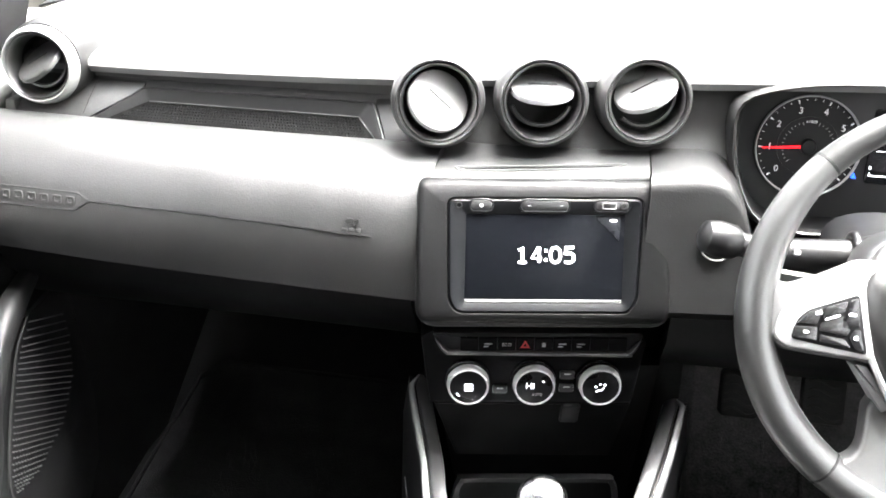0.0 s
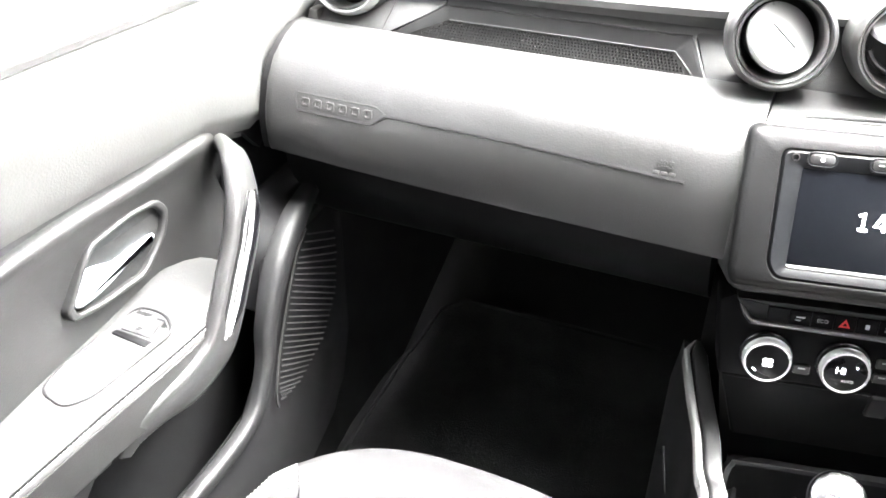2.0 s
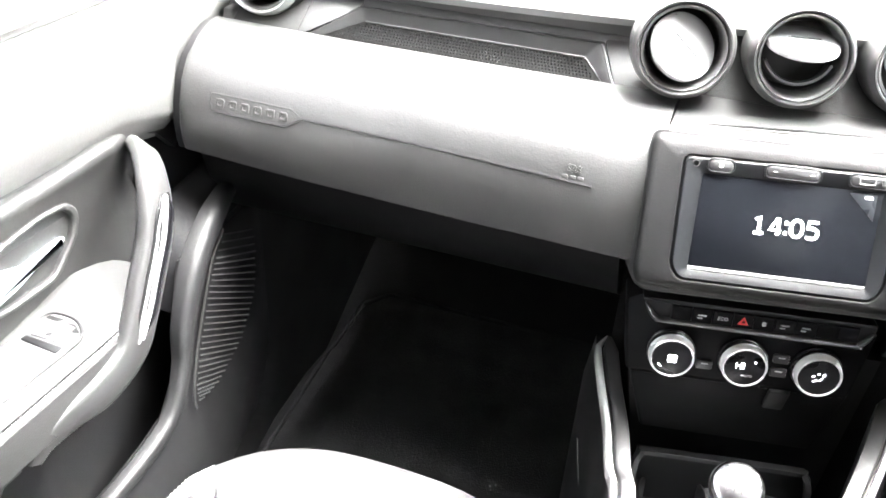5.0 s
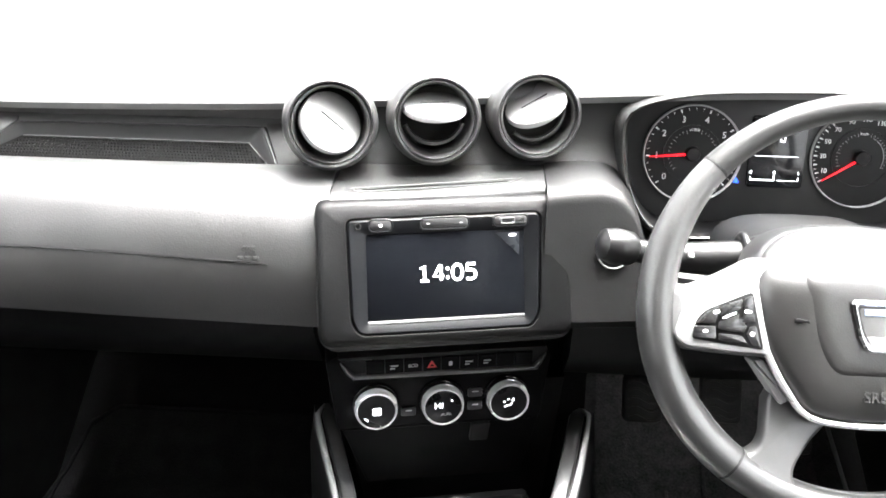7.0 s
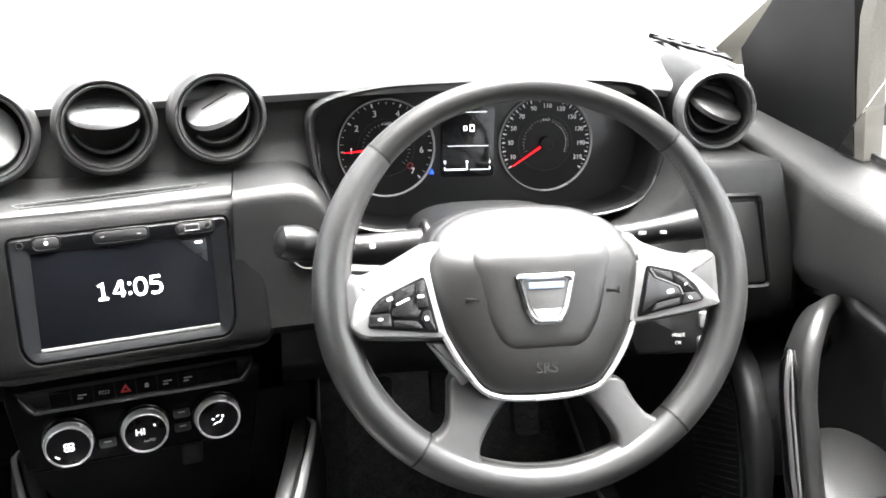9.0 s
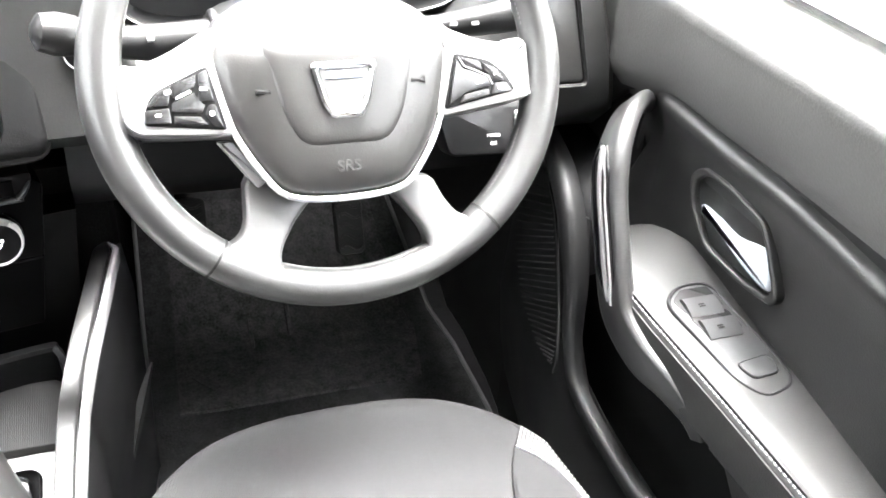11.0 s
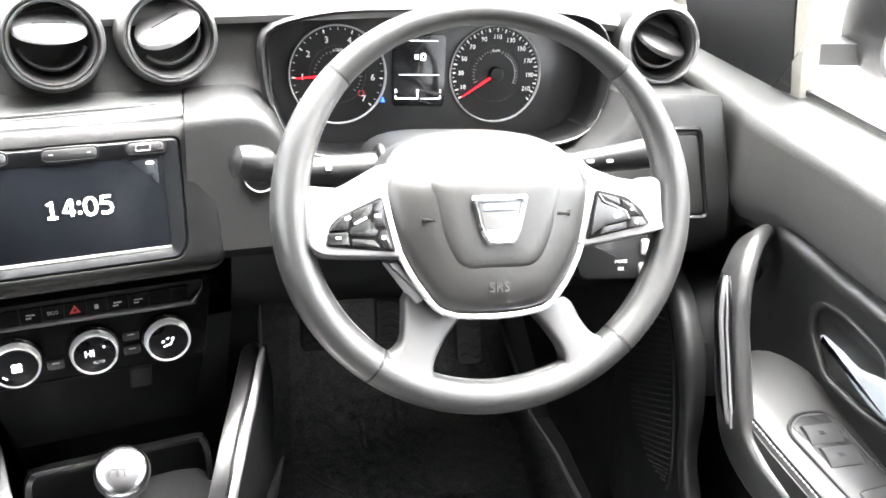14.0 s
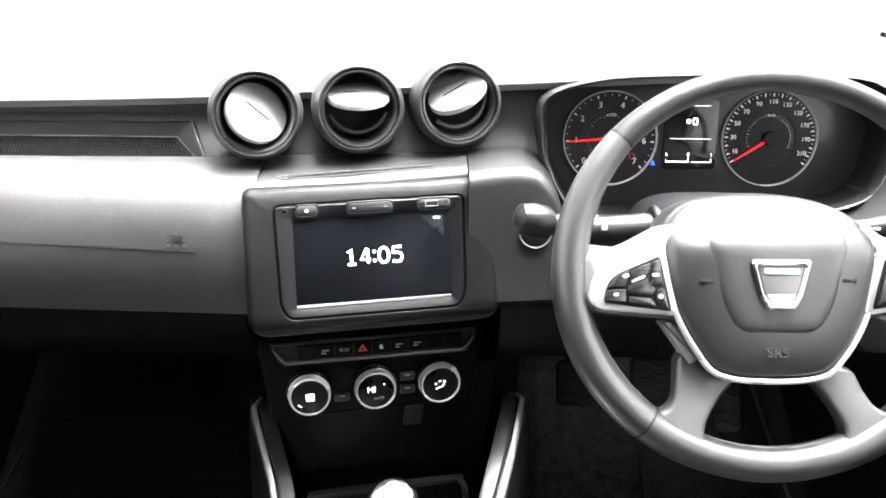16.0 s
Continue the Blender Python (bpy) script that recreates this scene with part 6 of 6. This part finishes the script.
        piece("insert_edge", sweep(line, [(0.0010, -w), (0.0010, w), (-0.0010, w), (-0.0010, -w)], up=(0, 0.7, -0.7)), SILVERPAINT if d < 0.01 else GLOSS, "fine bright edge" if d < 0.01 else "")
    # lower card: pocket rim, pocket wall and the speaker grille
    rim = smooth_path([(0.650, 1.060, 0.478), (0.632, 1.000, 0.478), (0.616, 0.940, 0.470), (0.607, 0.895, 0.450), (0.604, 0.868, 0.418), (0.603, 0.848, 0.380), (0.600, 0.832, 0.335), (0.598, 0.792, 0.285), (0.598, 0.690, 0.268), (0.600, 0.600, 0.268), (0.605, 0.30, 0.270), (0.61, -0.20, 0.27)], 5)
    piece("pocket_rim", sweep(rim, [(0.013, 0.014), (0.0150, 0.0), (0.013, -0.006), (0.008, -0.0095), (-0.008, -0.0095), (-0.013, -0.006), (-0.015, 0.0), (-0.013, 0.014)], up=(1, 0, 0), grow=[float(np.interp(i, (0, 10, 18, 32), (0.5, 1.0, 1.0, 0.66))) for i in range(len(rim))]), DARK, "smooth door pocket rim", sharp=60)
    secs = []
    for y, t, x in ((-0.25, 0.265, 0.612), (0.30, 0.265, 0.606), (0.60, 0.262, 0.602), (0.70, 0.264, 0.600), (0.79, 0.282, 0.600), (0.835, 0.330, 0.603), (0.85, 0.395, 0.606), (0.88, 0.455, 0.612), (0.94, 0.445, 0.622), (1.02, 0.43, 0.640), (1.10, 0.42, 0.66)):
        secs.append([(x, y, t), (x - 0.004, y, t - 0.03), (x - 0.008, y, 0.20), (x + 0.01, y, 0.07), (0.70, y, 0.06), (0.70, y, 0.10), (x + 0.02, y, 0.12), (x + 0.016, y, t - 0.01)])
    piece("lower_card", loft(secs), DARK, "charcoal lower door card")
    # front of the pocket: a broad panel between the rim and the door's inner panel, black for the shade there
    secs = []
    for x, y, z, w in ((0.650, 1.060, 0.478, 0.4), (0.632, 1.000, 0.478, 0.7), (0.616, 0.940, 0.468, 1.0), (0.608, 0.898, 0.448, 1.0), (0.606, 0.872, 0.418, 1.0), (0.606, 0.858, 0.392, 1.0)):
        secs.append([(x, y, z - 0.004), (x + 0.030 * w, y - 0.006 * w, z + 0.004), (x + 0.058 * w, y - 0.004 * w, z + 0.016), (x + 0.066 * w, y + 0.012, z + 0.018), (x + 0.030 * w, y + 0.016, z + 0.004), (x, y + 0.014, z - 0.004)])
    piece("pocket_front", loft(secs), PANEL, "smooth panel closing the front of the pocket")
    # speaker grille: slats of small raised dashes on the lower card
    def gx(y):
        return float(np.interp(y, (0.79, 0.835, 0.85, 0.88, 0.94, 1.02, 1.10), (0.592, 0.595, 0.599, 0.604, 0.616, 0.633, 0.652))) - 0.0035
    steps = (0.0, 0.1, 0.3, 0.6, 0.88, 1.0)
    rear = ((0.959, 0.439), (0.929, 0.426), (0.903, 0.400), (0.868, 0.349), (0.843, 0.300), (0.845, 0.281))
    fore = ((1.050, 0.392), (1.055, 0.358), (1.042, 0.305), (0.985, 0.268), (0.905, 0.262), (0.862, 0.272))
    for i in range(29):
        t = i / 28
        y0, z0, y1, z1 = [float(np.interp(t, steps, [q[k] for q in src])) for src in (rear, fore) for k in (0, 1)]
        n = max(3, round(math.hypot(y1 - y0, z1 - z0) / 0.0074))
        bm = bmesh.new()
        for j in range(n):
            a, b = (j + 0.05 + 0.4 * (i % 2)) / n, (j + 0.47 + 0.4 * (i % 2)) / n
            ya, yb, za, zb = y0 + (y1 - y0) * a, y0 + (y1 - y0) * b, z0 + (z1 - z0) * a, z0 + (z1 - z0) * b
            xa, xb = gx(ya), gx(yb)
            q = [bm.verts.new(c) for c in ((xa, ya, za), (xb, yb, zb), (xb, yb, zb + 0.0026), (xa, ya, za + 0.0026), (xa - 0.0018, ya, za + 0.0005), (xb - 0.0018, yb, zb + 0.0005), (xb - 0.0018, yb, zb + 0.0021), (xa - 0.0018, ya, za + 0.0021))]
            for f in ((4, 5, 6, 7), (0, 1, 5, 4), (1, 2, 6, 5), (2, 3, 7, 6), (3, 0, 4, 7)):
                bm.faces.new([q[k] for k in f])
        piece("grille_slat", bm, GRILLE, sharp=20)
    edge = [(gx(y), y, z) for y, z in ((0.959, 0.447), (0.925, 0.432), (0.897, 0.402), (0.861, 0.349), (0.836, 0.300), (0.838, 0.276))]
    piece("grille_edge", sweep(smooth_path(edge, 4), [(0.0016, 0.0012), (0.0016, -0.0012), (-0.0016, -0.0008), (-0.0016, 0.0008)], up=(1, 0, 0)), DOORCARD, "raised edge of the speaker grille")
    # window switches: a rimmed plate, flat wells with shade painted in, and pale keys
    A = Matrix(((1, 0, 0, 0.63), (0, 0.989, -0.148, 0.70), (0, 0.148, 0.989, 0.4618), (0, 0, 0, 1)))
    o = rounded([(-0.022, 0.012), (0.000, 0.030), (0.036, 0.030), (0.049, -0.070), (0.046, -0.098), (0.010, -0.106), (-0.006, -0.085)], 0.014, 4)
    piece("switch_plate", plate(o, -0.006, 0.0012, 0.001), SWITCHPLATE, "satin grey window switch plate", at=A)
    piece("plate_rim", ring_plate(o, shrink(o, 0.0028), -0.002, 0.0026, 0.0008), DARK, at=A)
    wells = (((-0.013, 0.012), (0.002, 0.024), (0.031, 0.024), (0.034, -0.002), (-0.007, -0.006)), ((-0.007, -0.011), (0.0, -0.002), (0.034, -0.006), (0.037, -0.030), (-0.002, -0.034)))
    if sx < 0:
        wells = wells[:1]
    for w in wells:
        piece("switch_well", plate(rounded(w, 0.004, 3), 0.0, 0.0018, 0.0004), DARK if sx > 0 else SWITCHPLATE, at=A)
        # flat black triangle for the shade in the scoop's corner
        piece("well_shade", plate([(w[2][0] - 0.020, w[2][1] - 0.001), (w[2][0] - 0.001, w[2][1] - 0.001), (w[3][0] - 0.001, w[3][1] + 0.008)], 0.0, 0.0021, 0.0002), BLACK, at=A)
        c = (sum(p[0] for p in w) / 5, sum(p[1] for p in w) / 5)
        hw = 0.0175
        secs = []
        for dv, h in ((-0.023, 0.0022), (-0.018, 0.0044), (-0.010, 0.0060), (-0.003, 0.0056), (-0.001, 0.0022)):
            u, v = c[0] + 0.002, c[1] + dv + (0.002 if sx > 0 else 0.008)
            secs.append([(u - hw, v, 0.001), (u + hw, v, 0.001), (u + hw, v, h), (u - hw, v, h)])
        piece("switch_key", loft(secs), SWITCHPLATE, "rocking window key", at=A)
        for dv in (-0.010, -0.0125):
            piece("key_mark", plate(rrect(0.006, 0.0009, 0.0003, 1, c[0], c[1] + dv), 0.0056, 0.0063, 0.0001), DARK, at=A)
    if sx < 0:
        # black strips paint the shadow at the key's front wall
        piece("slot_shade", plate(rounded([(-0.011, -0.0085), (0.033, -0.0070), (0.034, -0.0130), (-0.009, -0.0165)], 0.001, 2), 0.0, 0.0024, 0.0003), BLACK, "dark strip for the shade behind the key", at=A)
        piece("slot_shade", plate(rounded([(-0.0135, 0.0130), (-0.004, 0.0205), (0.006, 0.0205), (0.004, 0.0150), (-0.008, 0.0105)], 0.001, 2), 0.0, 0.0024, 0.0003), BLACK, at=A)
    if sx > 0:
        d = rounded([(0.003, -0.066), (0.041, -0.062), (0.040, -0.084), (0.010, -0.086)], 0.008, 4)
        piece("lock_switch", ring_plate(d, shrink(d, 0.0012), 0.0, 0.0024, 0.0004), DARK, at=A)
        piece("lock_switch", plate(shrink(d, 0.0014), 0.0, 0.0028, 0.0008), SWITCHPLATE, at=A)
    # outside mirror on the door
    mir = thing("door_mirror", Matrix.Translation((sx * 0.80, 1.03, 0.74)), "grey outside door mirror with bright glass", "door mirror", "door mirrors")
    secs = []
    for y, k in ((0.985, 1.0), (1.0, 1.04), (1.05, 0.95), (1.09, 0.6)):
        secs.append([(sx * (0.905 + 0.085 * k * math.copysign(abs(math.cos(a)) ** 0.6, math.cos(a))), y, 0.778 + 0.068 * k * math.copysign(abs(math.sin(a)) ** 0.6, math.sin(a))) for a in [2 * math.pi * i / 28 for i in range(28)]])
    part("housing", loft(secs, cap0=False), MIRRORCASE, mir, "grey mirror housing", world=True)
    part("mirror_rim", loft([[(sx * (0.905 + r * 0.085 * math.copysign(abs(math.cos(a)) ** 0.6, math.cos(a))), y, 0.778 + r * 0.068 * math.copysign(abs(math.sin(a)) ** 0.6, math.sin(a))) for a in [2 * math.pi * i / 28 for i in range(28)]] for r, y in ((1.0, 0.987), (0.985, 0.976), (0.90, 0.979), (0.86, 0.994))], cap0=False, cap1=False), MIRRORCASE, mir, "broad grey mirror rim", world=True)
    part("mirror_glass", loft([[(sx * (0.905 + r * 0.085 * math.copysign(abs(math.cos(a)) ** 0.6, math.cos(a))), y, 0.778 + r * 0.068 * math.copysign(abs(math.sin(a)) ** 0.6, math.sin(a))) for a in [2 * math.pi * i / 28 for i in range(28)]] for r, y in ((0.88, 0.998), (0.87, 0.991))]), MIRROR, mir, "mirror glass", world=True)
    part("arm", loft([[(sx * x, y, z) for y, z in ((1.01, 0.725), (1.05, 0.725), (1.05, 0.750), (1.01, 0.750))] for x in (0.735, 0.86)]), MIRRORCASE, mir, world=True)


door(1)
door(-1)


# ---- seats, floor mats, pedals ----
def seat(sx):
    label = "grey fabric driver seat" if sx > 0 else "grey fabric passenger seat"
    ob = thing("front_seat", Matrix.Translation((sx * 0.335, 0.5, 0.0)), label + " with ribbed side panels", "car seat", "front seats")
    flip = Matrix.Diagonal((sx, 1, 1, 1))

    def edge(x):
        """The front edge's y at x from the seat's middle."""
        return float(np.interp(abs(x), (0.0, 0.05, 0.08, 0.11, 0.14, 0.165, 0.190, 0.208, 0.22, 0.226), (0.838, 0.837, 0.834, 0.826, 0.810, 0.786, 0.750, 0.710, 0.66, 0.60)))

    def top(x, t):
        """Height of the cushion at x from its middle; t: 0 at the front edge, 1 at the rear."""
        b = max(0.0, abs(x) - 0.13) / 0.08
        bolster = 0.028 * min(1, b * 1.6) * min(1, t * 4) - 0.06 * max(0, b - 0.75) * 4 * 0.4
        return 0.310 - 0.03 * t + bolster + 0.004 * math.cos(x * 14)

    def seam_x(t):
        """The seam between centre and bolster, from the front corner inwards."""
        return float(np.interp(t, (0.0, 0.06, 0.118, 0.18, 0.28, 0.42, 1.0), (0.178, 0.168, 0.155, 0.142, 0.129, 0.124, 0.122)))

    def column(c):
        """A line of the cushion from its foot over the front edge to the rear. c: -1 to 1 across, seams at 0.7."""
        def across(t):
            m = seam_x(t)
            x = m * c / 0.7 if abs(c) <= 0.7 else math.copysign(m + (0.224 - m) * (abs(c) - 0.7) / 0.3, c)
            return x
        x = across(0.0)
        e = edge(x)
        row = [(0.329 + x, e - 0.035, 0.15), (0.329 + x, e - 0.006, 0.20), (0.329 + x, e, 0.245), (0.329 + x, e - 0.008, 0.275)]
        for k in range(18):
            t = (k / 17) ** 1.5
            x = across(t)
            e = edge(x)
            row.append((0.329 + x, e - 0.022 - (e - 0.022 - 0.26) * t, top(x, t) - (0.008 if k == 0 else 0)))
        return row

    def strip(c0, c1, n, name, mat, lab=""):
        secs = []
        for i in range(n + 1):
            row = column(c0 + (c1 - c0) * i / n)
            secs.append(row + [(row[-1][0], 0.26, 0.12), (row[-1][0], 0.5, 0.10)])
        bm = loft(secs)
        bm.transform(flip)
        return part(name, bm, mat, ob, lab, world=True, sharp=70)

    strip(-0.697, 0.697, 24, "cushion", FABRIC, lab="pale grey fabric centre")
    for a, b in ((-1.0, -0.703), (0.703, 1.0)):
        strip(a, b, 16, "bolster", FABRIC_SIDE, lab="darker fabric side bolster")
    for c in (-0.7, 0.7):
        line = [Vector(p) - Vector((0, 0, 0.0016)) for p in column(c)[2:]]
        bm = sweep(line, [(0.0018, -0.002), (0.0012, 0.0006), (-0.0012, 0.0006), (-0.0018, -0.002)])
        bm.transform(flip)
        part("seam", bm, FABRIC_SIDE, ob, world=True)
    # ribbed band along the outer edge of each bolster, with its thread line
    along = (0.0, 0.16, 0.34, 0.50, 0.70, 0.88, 1.0)
    outer = ((0.178, 0.748), (0.190, 0.727), (0.200, 0.702), (0.208, 0.678), (0.214, 0.640), (0.217, 0.600), (0.219, 0.570))
    inner = ((0.158, 0.716), (0.170, 0.700), (0.180, 0.676), (0.185, 0.650), (0.187, 0.614), (0.187, 0.585), (0.187, 0.565))

    def over(u, d, lift):
        """A point of the band: u along it, d from its outer edge to the thread."""
        a, b = [Vector([float(np.interp(u, along, [q[k] for q in src])) for k in (0, 1)]) for src in (outer, inner)]
        q = a + (b - a) * d
        e = edge(q.x)
        t = max(0.0, (e - 0.022 - q.y) / (e - 0.022 - 0.26))
        return Vector((0.329 + q.x, q.y, top(q.x, t) + lift))

    def both(make, name, mat, lab=""):
        for c in (-1, 1):
            bm = make()
            bm.transform(Matrix.Translation((0.329, 0, 0)) @ Matrix.Diagonal((c, 1, 1, 1)) @ Matrix.Translation((-0.329, 0, 0)))
            bm.transform(flip)
            bmesh.ops.recalc_face_normals(bm, faces=bm.faces)
            part(name, bm, mat, ob, lab, world=True)

    both(lambda: loft([[over(u, d, 0.0010) for d in (0.15, 0.3, 0.45, 0.6, 0.8, 1.0)] + [over(u, d, -0.004) for d in (1.0, 0.15)] for u in [k / 24 for k in range(25)]]), "rib_band", FABRIC_SIDE, "darker band under the ribs")
    for i in range(34):
        u = (i + 0.5) / 34
        both(lambda: sweep([over(u, d, 0.0010) for d in (0.15, 0.3, 0.45, 0.6, 0.75, 0.9)], [(0.0017, -0.0010), (0.0012, 0.0001), (0.0, 0.0004), (-0.0012, 0.0001), (-0.0017, -0.0010)]), "rib", RIB)
    both(lambda: sweep([over(k / 30, 1.0, 0.0012) for k in range(31)], [(0.0011, -0.001), (0.0007, 0.0009), (-0.0007, 0.0009), (-0.0011, -0.001)]), "thread_line", THREAD)
    # backrest, reclined
    secs = []
    for y, z, w in ((0.30, 0.22, 0.21), (0.24, 0.34, 0.225), (0.14, 0.56, 0.225), (0.06, 0.74, 0.20), (0.02, 0.82, 0.15), (0.0, 0.835, 0.08)):
        ring = []
        for i in range(24):
            a = 2 * math.pi * i / 24
            ring.append((0.335 + w * math.copysign(abs(math.cos(a)) ** 0.7, math.cos(a)), y - 0.06 + 0.06 * math.sin(a) - (0.0 if math.sin(a) < 0 else 0.0), z + 0.02 * math.sin(a)))
        secs.append(ring)
    bm = loft(secs)
    bm.transform(flip)
    part("backrest", bm, FABRIC, ob, world=True)
    part("base", box((sx * 0.335 - 0.16, 0.30, 0.0), (sx * 0.335 + 0.16, 0.74, 0.16), 0.01), DARK, ob, "dark seat base", world=True)


seat(1)
seat(-1)

def mat_height(y):
    """The mats lie on the floor and bend up the toe board."""
    return 0.012 + max(0.0, y - 1.30) * 0.63


def mat_sheet(edge_l, edge_r, thick, lift, rows=24):
    """A sheet between two edges given as (y, x), draped over floor and toe board."""
    y0, y1 = edge_l[0][0], edge_l[-1][0]
    secs = []
    for i in range(rows + 1):
        y = y0 + (y1 - y0) * i / rows
        a, b = [float(np.interp(y, [q[0] for q in e], [q[1] for q in e])) for e in (edge_l, edge_r)]
        z = mat_height(y) + lift
        secs.append([(a, y, z - thick), (a, y, z - 0.002), (a + 0.003, y, z), (b - 0.003, y, z), (b, y, z - 0.002), (b, y, z - thick)])
    return loft(secs)


MATS_PLAN = {
    1: ([(0.62, 0.163), (1.054, 0.167), (1.184, 0.171), (1.30, 0.174), (1.52, 0.184)], [(0.62, 0.600), (1.048, 0.636), (1.20, 0.638), (1.33, 0.627), (1.52, 0.600)]),
    -1: ([(0.62, 0.155), (1.064, 0.161), (1.20, 0.170), (1.34, 0.181), (1.405, 0.190)], [(0.62, 0.600), (1.053, 0.637), (1.156, 0.645), (1.292, 0.656), (1.333, 0.643), (1.38, 0.630), (1.405, 0.588)])}
for sx in (-1, 1):
    m = thing("floor_mat", Matrix.Translation((sx * 0.40, 1.0, 0.0)), "worn charcoal carpet floor mat with bound edge" if sx > 0 else "clean black carpet floor mat with bound edge", "floor mat", "front floor mats")
    inner, outer = MATS_PLAN[sx]
    flip = Matrix.Diagonal((sx, 1, 1, 1))
    bm = mat_sheet(inner, outer, 0.010, 0.0)
    bm.transform(flip)
    part("carpet", bm, MATDARK if sx > 0 else BLACKMAT, m, world=True)
    line = [(x, y) for y, x in inner] + [(x, y) for y, x in outer[::-1]]
    fine = []
    for a, b in zip(line, line[1:] + line[:1]):
        fine += [(a[0] + (b[0] - a[0]) * k / 6, a[1] + (b[1] - a[1]) * k / 6) for k in range(6)]
    bm = sweep([(sx * x, y, mat_height(y) + 0.001) for x, y in fine], [(0.0035, -0.004), (0.003, 0.002), (0.0, 0.0032), (-0.003, 0.002), (-0.0035, -0.004)], closed=True)
    part("bound_edge", bm, BINDING if sx > 0 else BLACKMAT, m, "woven bound edge", world=True)
    if sx > 0:
        # lighter, trodden heel field with low pressed folds
        bm = mat_sheet([(1.142, 0.208), (1.25, 0.214), (1.50, 0.230)], [(1.118, 0.560), (1.25, 0.590), (1.50, 0.570)], 0.006, 0.0022)
        part("heel_field", bm, MATCARPET, m, "lighter worn heel field", world=True)
        for line in (((0.208, 1.146), (0.300, 1.143), (0.420, 1.142), (0.556, 1.140)), ((0.232, 1.22), (0.255, 1.19), (0.285, 1.165)), ((0.262, 1.20), (0.266, 1.30), (0.272, 1.385)), ((0.330, 1.26), (0.334, 1.32), (0.338, 1.385)), ((0.392, 1.28), (0.398, 1.38))):
            part("pressed_fold", sweep(smooth_path([(x, y, mat_height(y) + 0.0022) for x, y in line], 4), [(0.004, -0.002), (0.002, 0.0010), (-0.002, 0.0010), (-0.004, -0.002)]), MATCARPET, m, world=True)

for x, z, w, h, name in ((0.235, 0.330, 0.050, 0.060, "clutch"), (0.335, 0.335, 0.052, 0.060, "brake"), (0.440, 0.300, 0.036, 0.075, "accelerator")):
    ped = thing("pedal", frame_at((x, 1.14, z), 0, 28), "black ribbed rubber " + name + " pedal", "pedal", "foot pedals")
    part("pad", plate(rrect(w, h, 0.008, 4), -0.012, 0.004, 0.004), RUBBER, ped)
    for i in range(5):
        pts = [(-w * 0.40 + w * 0.80 * k / 6, -h * 0.36 + h * 0.72 * i / 4 + 0.004 * math.sin(k / 6 * math.pi * 2), 0.004) for k in range(7)]
        part("tread", sweep(pts, [(0.0016, 0.0), (0.001, 0.0022), (-0.001, 0.0022), (-0.0016, 0.0)], up=(0, 0, 1)), RUBBER, ped)
    part("arm", sweep([(0, 0.0, -0.008), (0, 0.06, -0.05), (0, 0.16, -0.11)], [(0.008, -0.004), (0.008, 0.004), (-0.008, 0.004), (-0.008, -0.004)], up=(0, 0, 1)), BLACK, ped)
